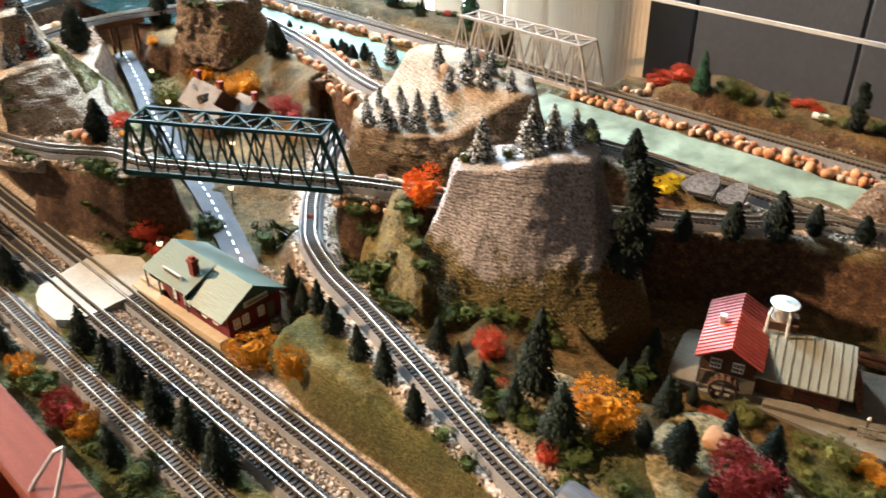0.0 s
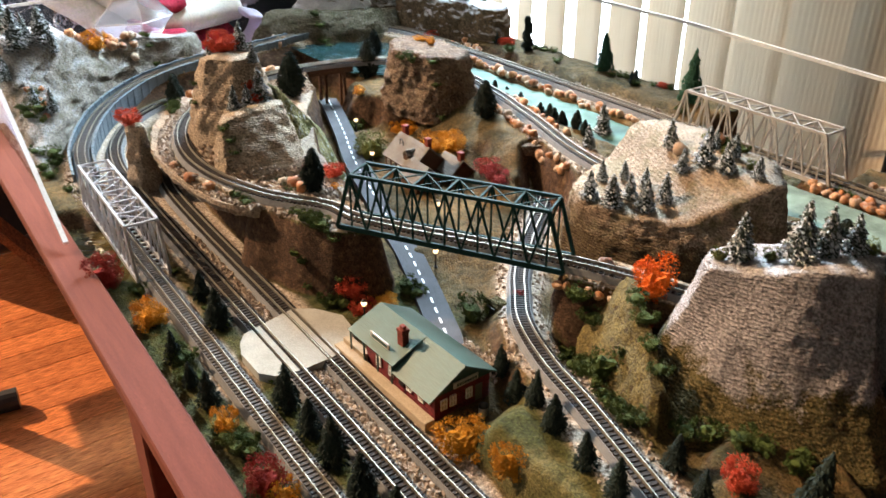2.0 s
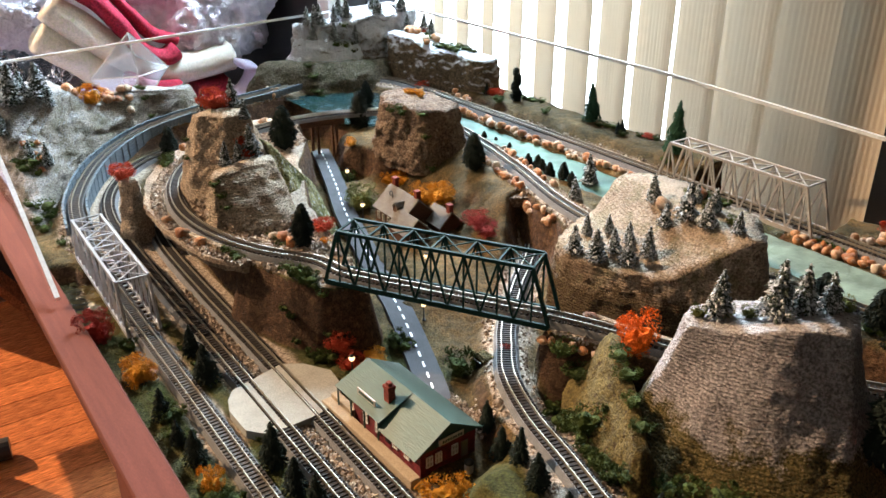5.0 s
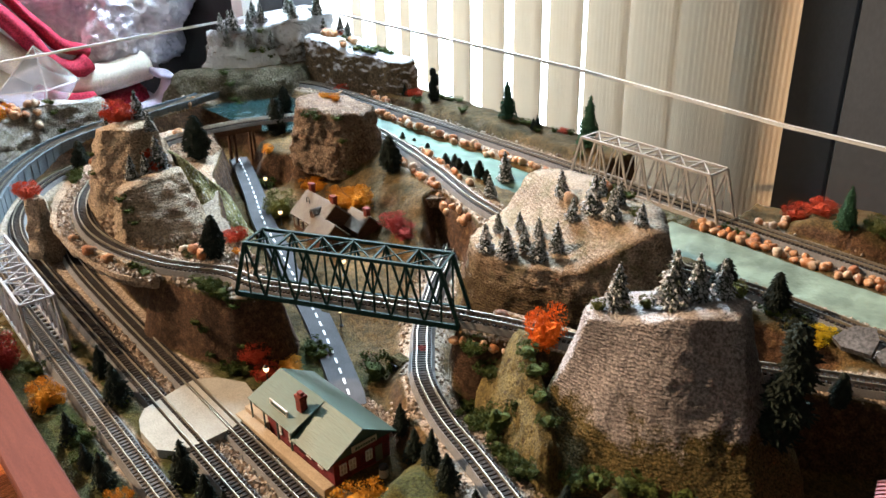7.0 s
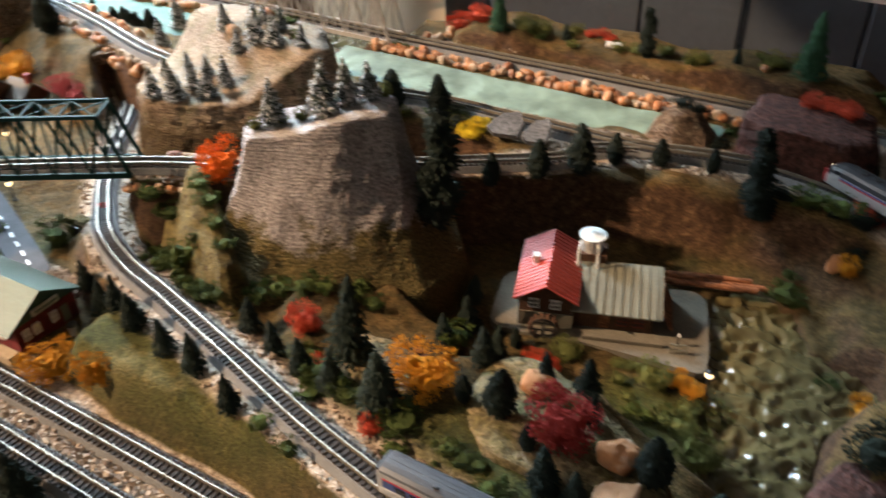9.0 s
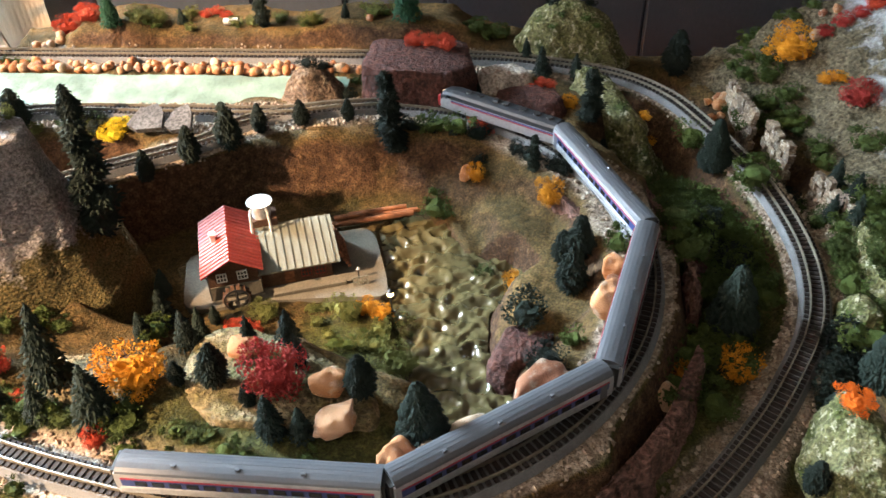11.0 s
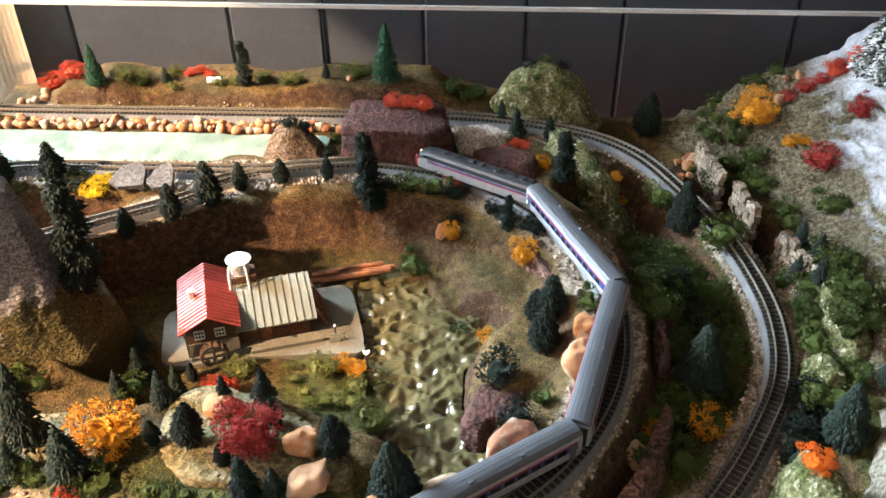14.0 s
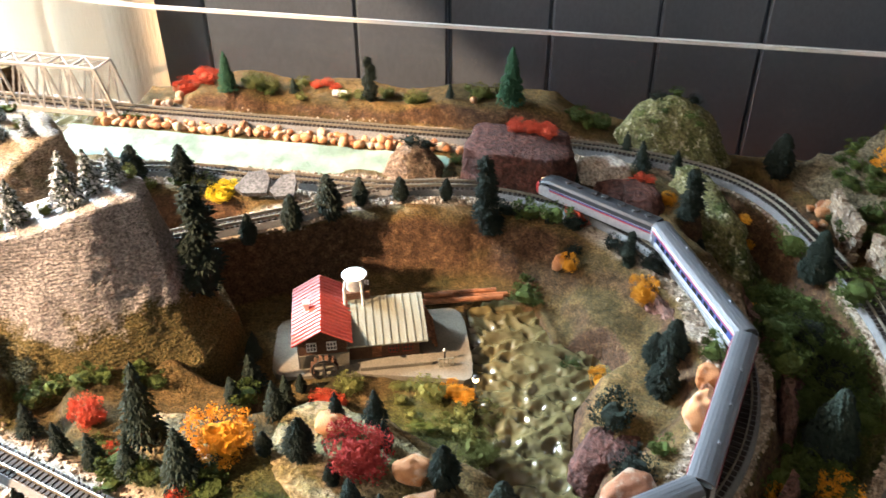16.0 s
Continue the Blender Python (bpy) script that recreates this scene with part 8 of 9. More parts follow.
def pebbles(count, pick, size, label, seed):
    """Loose ballast joined in one mesh, where pick gives places."""
    rnd = random.Random(seed)
    base = [Vector(v) for v in ((1, 0, 0), (-1, 0, 0), (0, 1, 0), (0, -1, 0), (0, 0, 0.8), (0, 0, -0.8))]
    tri = ((0, 2, 4), (2, 1, 4), (1, 3, 4), (3, 0, 4), (2, 0, 5), (1, 2, 5), (3, 1, 5), (0, 3, 5))
    verts, faces = [], []
    while len(faces) < count * 8:
        x, y = pick(rnd)
        s = size * rnd.uniform(0.55, 1.45)
        m = Euler((rnd.uniform(0, 6), rnd.uniform(0, 6), rnd.uniform(0, 6))).to_matrix()
        c = Vector((x, y, (drop(x, y) if seed in (4, 6) else ground_z(x, y)) + s * 0.25))
        o = len(verts)
        verts += [c + m @ (v * s * rnd.uniform(0.7, 1.2)) for v in base]
        faces += [(o + a, o + b, o + d) for a, b, d in tri]
    tagged(mesh_part("ballast", verts, faces, M["ballast"]), label, "gravel", kind="stuff")


def ballast_mat():
    m = bpy.data.materials.new("loose_ballast")
    n, l, s = nodes(m)
    g = n.new("ShaderNodeNewGeometry")
    r = ramp(n, [(0.0, (0.12, 0.085, 0.06)), (0.4, (0.25, 0.18, 0.125)), (0.75, (0.35, 0.265, 0.19)), (1.0, (0.48, 0.40, 0.31))])
    l.new(g.outputs["Random Per Island"], r.inputs[0])
    l.new(r.outputs[0], s.inputs["Base Color"])
    s.inputs["Roughness"].default_value = 0.9
    return m


M["ballast"] = ballast_mat()


def beside(keys, a, b, keep=lambda x, y, z: True):
    def pick(rnd):
        while True:
            q = PATHS[keys[rnd.randrange(len(keys))]]
            i = rnd.randrange(1, len(q) - 1)
            d = q[i + 1] - q[i - 1]
            n = np.array([-d[1], d[0]]) / np.hypot(d[0], d[1])
            w = rnd.uniform(a, b) * rnd.choice((-1, 1))
            x, y = q[i, :2] + n * w
            if keep(x, y, q[i, 2]) and WEST + 0.02 < x < EAST - 0.02 and SOUTH + 0.005 < y < NORTH - 0.01 and abs(ground_z(x, y) - q[i, 2]) < 0.006:
                return x, y
    return pick


pebbles(2600, lambda r: (r.uniform(-0.45, 0.30), -0.0405 + r.gauss(0, 0.0042)), 0.0030, "tan ballast chunks between the station tracks", 1)
pebbles(5200, beside(("upper", "creek"), 0.0145, 0.030), 0.0021, "tan ballast beside the climbing track", 2)
pebbles(3200, beside(("back", "front"), 0.0145, 0.026, lambda x, y, z: z > 0.001), 0.0021, "tan ballast beside the outer track", 3)


def curve_verge(r):
    f = r.random()
    return 0.880 + 0.034 * math.sin(math.pi * min(1.0, 0.25 + 0.75 * f)) * 0.75 + r.gauss(0, 0.0055), 0.425 - 0.175 * f


pebbles(2400, curve_verge, 0.0023, "pale gravel strip outside the outer curve", 6)


def stone_wall(points, top, label):
    """A low rough wall of pale stones in four courses along points x, y."""
    t = thing("stone_wall", label, "stone wall", "walls at the mountain's foot")
    rnd = random.Random(len(points) + int(top * 1000))
    p = curve_points([(x, y, 0) for x, y in points], 0.0095)
    for i in range(len(p) - 1):
        a, b = Vector(p[i]), Vector(p[i + 1])
        d = (b - a).normalized()
        side = Vector((-d.y, d.x, 0))
        high = top * rnd.uniform(0.88, 1.06)
        foot = min(ground_z(a.x, a.y), ground_z(b.x, b.y)) - 0.004
        rows = max(2, round((high - foot) / 0.0095))
        for k in range(rows):
            z0, z1 = foot + (high - foot) * k / rows, foot + (high - foot) * (k + 1) / rows
            shift = side * rnd.uniform(-0.0008, 0.0008) + d * (0.004 * (k % 2))
            bm = bmesh.new()
            bar(bm, a + shift + Vector((0, 0, (z0 + z1) / 2)), b + shift - d * 0.0006 + Vector((0, 0, (z0 + z1) / 2)), 0.0065, z1 - z0 - 0.0006)
            for v in bm.verts:
                v.co += Vector((rnd.uniform(-1, 1), rnd.uniform(-1, 1), rnd.uniform(-1, 1))) * 0.0007
            part("stone", bm, M["wall_stone"], t)


M["wall_stone"] = rough_mat("rough_pale_wall_stone", (0.30, 0.23, 0.165), (0.15, 0.11, 0.08), 420, 70, 0.9, 0.9, 0.002, c=(0.44, 0.39, 0.33), vary=0.35)
stone_wall([(0.862, 0.578), (0.866, 0.545), (0.874, 0.505)], 0.070, "crumbling grey stone wall over the outer curve's cutting")
stone_wall([(0.888, 0.500), (0.891, 0.470), (0.896, 0.440)], 0.058, "low broken stone wall at the mountain's foot")
stone_wall([(0.912, 0.412), (0.922, 0.372), (0.934, 0.325), (0.949, 0.284), (0.953, 0.238)], 0.055, "pale stone wall holding up the snow mountain's foot")
for x, y, q in ((0.845, 0.566, 0.014), (0.853, 0.560, 0.012), (0.850, 0.575, 0.013), (0.842, 0.582, 0.012), (0.857, 0.580, 0.011), (0.848, 0.552, 0.010)):
    stone(x, y, q, label="reddish stone piled in the mountain's notch")


def terrace_spot(r):
    while True:
        x, y = r.uniform(-0.82, -0.24), r.uniform(-0.04, 0.30)
        d = math.hypot(x + 0.475, y - 0.302)
        if (0.215 < d < 0.298 or 0.331 < d < 0.345) and 0.0755 < drop(x, y) < 0.09:
            return x, y


pebbles(5200, terrace_spot, 0.0028, "tan gravel over the terrace of the upper curve", 4)
pebbles(700, lambda r: (r.uniform(-0.10, 0.0), 0.094 + r.gauss(0, 0.005)), 0.0024, "grey-brown rubble behind the station", 5)


# ---- small structures by the lines ----
def beam(name, a, b, w, h, material, label, category, group=""):
    bm = bmesh.new()
    bar(bm, a, b, w, h)
    return tagged(part(name, bm, material), label, category, group=group)


for a, b in (((-0.02, 0.236, 0.073), (0.06, 0.258, 0.076)), ((-0.43, -0.030, 0.083), (-0.37, -0.012, 0.083)), ((-0.31, 0.095, 0.083), (-0.28, 0.088, 0.083))):
    beam("log", a, b, 0.006, 0.006, M["rock_tan"], "weathered grey log on the gravel", "log", "weathered logs")
beam("log", (0.690, 0.150, 0.030), (0.715, 0.182, 0.052), 0.011, 0.010, M["rock_tan"], "thick grey log leaning below the loop", "log", "weathered logs")
for x, y in ((0.34, 0.105), (0.347, 0.100)):
    beam("stump", (x, y, 0.04), (x + 0.002, y + 0.002, 0.078), 0.006, 0.006, M["brown_wall"], "brown rock splinter on the knoll", "stump", "splinters")


def parapet(side_off, label):
    """The raised grey wall beside the outer curve."""
    q = PATHS["front"]
    q = q[(q[:, 0] < -0.70)]
    v, f, _, _ = sweep(q, [(side_off - 0.0016, -0.020), (side_off - 0.0016, 0.0100), (side_off + 0.0016, 0.0100), (side_off + 0.0016, -0.020)])
    t = mesh_part("parapet", v, f, M["viaduct"])
    tagged(t, label, "parapet")
    s = np.r_[0, np.cumsum(np.linalg.norm(np.diff(q, axis=0), axis=1))]
    d = np.gradient(q, axis=0)
    for u in np.arange(0.01, s[-1], 0.022):
        i = int(np.searchsorted(s, u))
        n = Vector((d[i, 1], -d[i, 0], 0)).normalized()
        c = Vector(q[i]) + n * (side_off * 1.0)
        bm = bmesh.new()
        bar(bm, c - Vector((0, 0, 0.018)), c + Vector((0, 0, 0.0107)), 0.0046, 0.0030)
        part("pilaster", bm, M["viaduct"], t)


M["viaduct"] = rough_mat("blue_grey_viaduct_plastic", (0.13, 0.165, 0.19), (0.105, 0.135, 0.16), 700, 40, 0.6, 0.15, 0.0005)
parapet(-0.0165, "low blue-grey viaduct wall inside the outer curve")
parapet(0.0165, "low blue-grey viaduct wall outside the outer curve")


def portal():
    t = thing("tunnel_portal", "dark rock tunnel mouth under the track bench", "tunnel portal")
    c, a = Vector((-0.330, 0.424, 0.0)), Vector((-0.82, 0.57, 0)).normalized()
    s = Vector((a.y, -a.x, 0))
    for k in (-1, 1):
        bm = bmesh.new()
        bar(bm, c + s * 0.024 * k, c + s * 0.024 * k + Vector((0, 0, 0.058)), 0.012, 0.05)
        part("jamb", bm, M["rock_brown"], t)
    bm = bmesh.new()
    bar(bm, c - s * 0.036 + Vector((0, 0, 0.060)), c + s * 0.036 + Vector((0, 0, 0.060)), 0.05, 0.014)
    part("lintel", bm, M["rock_brown"], t)
    # near-black sheet standing in for the shade inside the tunnel
    bm = bmesh.new()
    bar(bm, c + a * 0.030 - s * 0.03 + Vector((0, 0, 0.03)), c + a * 0.030 + s * 0.03 + Vector((0, 0, 0.03)), 0.006, 0.06)
    part("back_wall", bm, M["dark"], t)


portal()


def trestle():
    t = thing("timber_trestle", "low timber trestle carrying the track over the road", "trestle")
    q = PATHS["creek"]
    q = q[(q[:, 0] < -0.655) & (q[:, 1] > 0.285) & (q[:, 1] < 0.378)]
    for off in (-0.012, 0.012):
        v, f, _, _ = sweep(q, [(off - 0.002, -0.010), (off - 0.002, -0.0005), (off + 0.002, -0.0005), (off + 0.002, -0.010)])
        mesh_part("stringer", v, f, M["brown_wall"], t)
    for i in range(0, len(q), 9):
        for off in (-0.012, 0.012):
            d = np.gradient(q, axis=0)[i]
            n = Vector((d[1], -d[0], 0)).normalized()
            c = Vector(q[i]) + n * off
            bm = bmesh.new()
            bar(bm, (c.x, c.y, ground_z(c.x, c.y) - 0.005), (c.x, c.y, q[i][2] - 0.008), 0.004, 0.004)
            part("post", bm, M["brown_wall"], t)


trestle()
bm = bmesh.new()
box(bm, -0.105, -0.082, 0.150, 0.166, 0.0, 0.020, bevel=0.003)
bn = tagged(part("rock_shed", bm, M["rock_grey"]), "grey rock block with a dark lean-to beside the road", "rock block")
bm = bmesh.new()
box(bm, -0.100, -0.088, 0.1475, 0.1497, 0.002, 0.015)
part("doorway", bm, M["dark"], bn, "dark doorway")
for x0, w in ((0.222, 0.038), (0.262, 0.028)):
    bm = bmesh.new()
    quad_slab(bm, [(x0, 0.427, 0.080), (x0 + 0.3 * w, 0.421, 0.0774), (x0 + w, 0.424, 0.0787), (x0 + w - 0.002, 0.441, 0.0862), (x0 + 0.72 * w, 0.452, 0.0910), (x0 + 0.25 * w, 0.446, 0.0884)], 0.006)
    tagged(part("rock_slab", bm, M["slab_rock"]), "tilted flat grey rock slab beside the track", "rock slab", group="rock slabs")
bm = bmesh.new()
tube(bm, (0.262, 0.655, drop(0.262, 0.655) + 0.004), (0.280, 0.655, drop(0.28, 0.655) + 0.004), 0.0045, 0.0045, 10)
tagged(part("log", bm, M["tank"]), "short pale log on the back ledge", "log", group="weathered logs")


# ---- the room ----
def slab(name, x0, x1, y0, y1, z0, z1, material, label, category, kind="structure"):
    bm = bmesh.new()
    box(bm, x0, x1, y0, y1, z0, z1)
    return tagged(part(name, bm, material), label, category, kind=kind)


M["floor_wood"] = rough_mat("orange_floorboards", (0.62, 0.21, 0.075), (0.48, 0.145, 0.05), 30, 7, 0.20, 0.05, 0.0005, stretch=(14, 1, 14), vary=0.18)
M["wall_paint"] = plain_mat("warm_wall_paint", (0.34, 0.27, 0.20), 0.9)
M["dark_wall"] = plain_mat("dark_room_wall", (0.03, 0.03, 0.034), 0.9)
M["ceiling"] = plain_mat("ceiling_paint", (0.34, 0.29, 0.24), 0.95)
FZ = -0.76
fl = slab("floor", -2.2, 2.4, -2.0, 1.0, FZ - 0.06, FZ - 0.012, M["dark_wall"], "glossy orange wooden floorboards", "floor")
slab("ceiling", -2.3, 2.45, -2.1, 1.1, 2.35, 2.40, M["ceiling"], "plain pale ceiling", "ceiling")
slab("wall_east", 2.35, 2.45, -2.0, 1.05, FZ, 2.35, M["dark_wall"], "dark wall beyond the table", "wall")
slab("wall_south", -2.2, 2.4, -2.1, -2.0, FZ, 2.35, M["wall_paint"], "plain warm wall", "wall")
# west wall; its unseen opening is sized to shape where the sun falls
slab("wall_west", -2.3, -2.2, -2.1, -1.85, FZ, 2.35, M["dark_wall"], "dark wall behind the bags", "wall")
slab("wall_west", -2.3, -2.2, -0.36, 1.1, FZ, 2.35, M["dark_wall"], "dark wall behind the bags", "wall")
slab("wall_west", -2.3, -2.2, -1.85, -0.36, 2.10, 2.35, M["dark_wall"], "unseen dark wall added over the west opening to cut off the sun", "wall")
# north wall with the window behind the blinds
slab("wall_north", -0.27, 2.4, 1.0, 1.1, FZ, 2.35, M["dark_wall"], "dark wall behind the closed blinds", "wall")
slab("wall_north", -2.2, -1.75, 1.0, 1.1, FZ, 2.35, M["dark_wall"], "dark wall beside the window", "wall")
slab("wall_north", -1.75, -0.27, 1.0, 1.1, FZ, -0.25, M["wall_paint"], "wall under the window", "wall")
M["daylight"] = bpy.data.materials.new("daylight_outside")
n_, l_, s_ = nodes(M["daylight"])
s_.inputs["Base Color"].default_value = (0.8, 0.85, 0.9, 1)
s_.inputs["Emission Color"].default_value = (0.84, 0.93, 1.0, 1)
s_.inputs["Emission Strength"].default_value = 4.6
slab("backdrop", -3.2, 0.6, 1.55, 1.57, -1.0, 2.4, M["daylight"], "plain bright sky outside the window", "sky")

board = bmesh.new()
box(board, -0.0445, 0.0445, -1.5, 1.5, 0, 0.012, bevel=0.001)
bme = bpy.data.meshes.new("board")
board.to_mesh(bme)
board.free()
bme.materials.append(M["floor_wood"])
for k in range(50):
    ob = new("board", bme)
    ob.parent = fl
    ob.location = (-2.15 + k * 0.09, -0.5, FZ - 0.012)

M["slat"] = bpy.data.materials.new("ribbed_cream_blind")
n_, l_, s_ = nodes(M["slat"])
tc_ = n_.new("ShaderNodeTexCoord")
wv_ = n_.new("ShaderNodeTexWave")
wv_.inputs["Scale"].default_value = 28
wv_.inputs["Distortion"].default_value = 0.3
l_.new(tc_.outputs["Object"], wv_.inputs["Vector"])
s_.inputs["Base Color"].default_value = (0.46, 0.34, 0.21, 1)
s_.inputs["Roughness"].default_value = 0.55
bump(n_, l_, wv_.outputs[0], 0.35, 0.002, s_)
tr_ = n_.new("ShaderNodeBsdfTranslucent")
tr_.inputs[0].default_value = (0.70, 0.66, 0.58, 1)
mx_ = n_.new("ShaderNodeMixShader")
mx_.inputs[0].default_value = 0.46
l_.new(s_.outputs[0], mx_.inputs[1])
l_.new(tr_.outputs[0], mx_.inputs[2])
l_.new(mx_.outputs[0], n_["Material Output"].inputs["Surface"])


def blinds():
    b = thing("vertical_blinds", "cream vertical blinds with ribbed slats drawn across the window", "blinds")
    bm = bmesh.new()
    n = 7
    prof = [(-0.062 + 0.124 * k / (n - 1), 0.006 * math.cos(math.pi * (k / (n - 1) - 0.5))) for k in range(n)]
    lo, hi = [bm.verts.new((x, y, -0.30)) for x, y in prof], [bm.verts.new((x, y, 1.55)) for x, y in prof]
    lo2, hi2 = [bm.verts.new((x, y + 0.0008, -0.30)) for x, y in prof], [bm.verts.new((x, y + 0.0008, 1.55)) for x, y in prof]
    for i in range(n - 1):
        bm.faces.new((lo[i], lo[i + 1], hi[i + 1], hi[i]))
        bm.faces.new((lo2[i + 1], lo2[i], hi2[i], hi2[i + 1]))
    me = bpy.data.meshes.new("slat")
    bm.to_mesh(me)
    bm.free()
    me.materials.append(M["slat"])
    rnd = random.Random(2)
    for k in range(12):
        ob = new("slat", me)
        ob.parent = b
        ob.location = (-1.12 + k * 0.0915, 0.82, 0)
        ob.rotation_euler = (0, 0, radians(-26 + rnd.uniform(-2, 2) + min(14, 2.0 * max(0, k - 4))))
    bm = bmesh.new()
    box(bm, -1.2, -0.04, 0.79, 0.85, 1.55, 1.60)
    part("head_rail", bm, M["white"], b)


blinds()

M["charcoal"] = rough_mat("charcoal_panel_cloth", (0.064, 0.073, 0.090), (0.054, 0.062, 0.076), 240, 6, 0.34, 0.15, 0.001, stretch=(1, 1, 0.5), grain=0.15)


def dark_panels():
    t = thing("panel_screen", "charcoal-grey upright panels closing the wall beside the blinds", "panel screen")
    rnd, x = random.Random(8), -0.140
    while x < 2.3:
        w = rnd.choice((0.135, 0.145, 0.150, 0.235))
        bm = bmesh.new()
        lean = rnd.uniform(-0.004, 0.004)
        box(bm, x + 0.0012, x + w - 0.0012, 0.842 + lean, 0.854 + lean, -0.75, 1.60, bevel=0.003)
        part("panel", bm, M["charcoal"], t)
        x += w


dark_panels()

M["acrylic"] = bpy.data.materials.new("clear_acrylic")
n_, l_, s_ = nodes(M["acrylic"])
tp_, gl_, fr_, ms_ = n_.new("ShaderNodeBsdfTransparent"), n_.new("ShaderNodeBsdfGlossy"), n_.new("ShaderNodeFresnel"), n_.new("ShaderNodeMixShader")
tp_.inputs[0].default_value = (0.95, 0.95, 0.95, 1)
gl_.inputs["Roughness"].default_value = 0.04
fr_.inputs[0].default_value = 1.35
for a_, b_ in ((fr_.outputs[0], ms_.inputs[0]), (tp_.outputs[0], ms_.inputs[1]), (gl_.outputs[0], ms_.inputs[2]), (ms_.outputs[0], n_["Material Output"].inputs["Surface"])):
    l_.new(a_, b_)
M["edge"] = plain_mat("bright_acrylic_edge", (0.92, 0.91, 0.89), 0.18, 0.5)


def screen(name, corners, edges, label):
    """A clear upright sheet with a polished edge."""
    t = thing(name, label, "screen")
    bm = bmesh.new()
    bm.faces.new([bm.verts.new(p) for p in corners])
    part("sheet", bm, M["acrylic"], t).visible_shadow = False
    for a, b in edges:
        bm = bmesh.new()
        bar(bm, a, b, 0.0055, 0.0045)
        part("edge", bm, M["edge"], t, "polished bright edge")


screen("clear_screen", [(-1.15, 0.705, 0.0), (1.3, 0.705, 0.0), (1.3, 0.705, 0.171), (0.0, 0.705, 0.176), (-0.35, 0.705, 0.190), (-1.15, 0.705, 0.197)],
    [((-1.15, 0.705, 0.197), (-0.35, 0.705, 0.190)), ((-0.35, 0.705, 0.190), (0.0, 0.705, 0.176)), ((0.0, 0.705, 0.176), (1.3, 0.705, 0.171))], "clear acrylic guard sheet along the window side")
screen("clear_screen", [(-1.152, -0.18, -0.05), (-1.152, 0.705, 0.0), (-1.152, 0.705, 0.197), (-1.152, -0.18, 0.163)], [((-1.152, -0.18, 0.163), (-1.152, 0.705, 0.197))], "clear acrylic guard sheet at the table's end")
screen("clear_screen", [(-1.152, -0.18, -0.04), (-0.52, -0.18, 0.0), (-0.60, -0.18, 0.10), (-0.82, -0.18, 0.163), (-1.152, -0.18, 0.163)], [((-1.152, -0.18, 0.163), (-0.80, -0.18, 0.175)), ((-0.80, -0.18, 0.175), (-0.46, -0.18, 0.03))], "clear acrylic guard sheet with a slanting end")


def table():
    t = thing("layout_table", "low reddish-brown wooden table frame under the layout", "table")
    bm = bmesh.new()
    box(bm, WEST, EAST, SOUTH, NORTH, -0.10, -0.045)
    part("deck", bm, M["dark_wall"], t)
    bm = bmesh.new()
    box(bm, -0.98, 1.30, -0.205, -0.1675, 0.004, 0.020, bevel=0.0015)
    part("front_rail", bm, M["wood_rail"], t, "reddish-brown painted rail")
    for x in (-0.165, 0.55, 1.2):
        bm = bmesh.new()
        box(bm, x - 0.022, x + 0.022, -0.200, -0.170, FZ, 0.0038, bevel=0.002)
        part("leg", bm, M["wood_rail"], t)
    for x in (-1.05, 0.2, 1.2):
        bm = bmesh.new()
        box(bm, x - 0.035, x + 0.035, 0.62, 0.67, FZ, -0.10, bevel=0.002)
        part("leg", bm, M["wood_rail"], t)
    bm = bmesh.new()
    box(bm, WEST, EAST, SOUTH - 0.0022, SOUTH - 0.0002, -0.045, 0.0)
    part("fascia", bm, M["rock_tan"], t, "tan layout edge")


table()


def rail_fittings():
    t = thing("support_board", "reddish-brown board bolted across the outside of the table rail", "board")
    bm = bmesh.new()
    box(bm, 0.055, 0.135, -0.330, -0.2055, -0.012, 0.004, bevel=0.0015)
    part("plank", bm, M["wood_rail"], t)
    bm = bmesh.new()
    box(bm, 0.075, 0.115, -0.325, -0.2100, FZ, -0.0125, bevel=0.002)
    part("leg", bm, M["wood_rail"], t)
    w = thing("wire_hook", "bent grey wire loop fixed to the table rail", "wire hook")
    path = [Vector(q) for q in ((0.070, -0.215, 0.000), (0.072, -0.195, 0.026), (0.074, -0.178, 0.043), (0.078, -0.172, 0.046), (0.083, -0.176, 0.040), (0.100, -0.196, 0.0205))]
    bm = bmesh.new()
    for p0, p1 in zip(path, path[1:]):
        tube(bm, p0, p1, 0.0016, 0.0016, 8)
    part("wire", bm, M["bridge_silver"], w)


rail_fittings()


def stand():
    t = thing("equipment_stand", "black tubular metal stand on the wooden floor", "stand")
    for a, b, r, mt in (((-1.38, -0.62, FZ + 0.028), (-1.335, -0.235, FZ + 0.028), 0.026, M["loco_black"]), ((-1.37, -0.62, -0.30), (-1.38, -0.26, -0.27), 0.018, M["loco_black"]), ((-1.44, -0.62, -0.36), (-1.44, -0.35, -0.35), 0.012, M["steel"]), ((-1.46, -0.62, -0.40), (-1.42, 0.10, -0.40), 0.016, M["loco_black"])):
        bm = bmesh.new()
        tube(bm, a, b, r, r, 16)
        part("tube", bm, mt, t)
    bm = bmesh.new()
    bar(bm, (-1.36, -0.34, FZ + 0.03), (-1.385, -0.335, -0.27), 0.05, 0.03)
    part("upright", bm, M["loco_black"], t)
    bm = bmesh.new()
    bar(bm, (-1.40, -0.20, -0.30), (-1.30, 0.02, -0.62), 0.05, 0.02)
    part("brace", bm, M["timber"], t, "brown wooden brace")


stand()

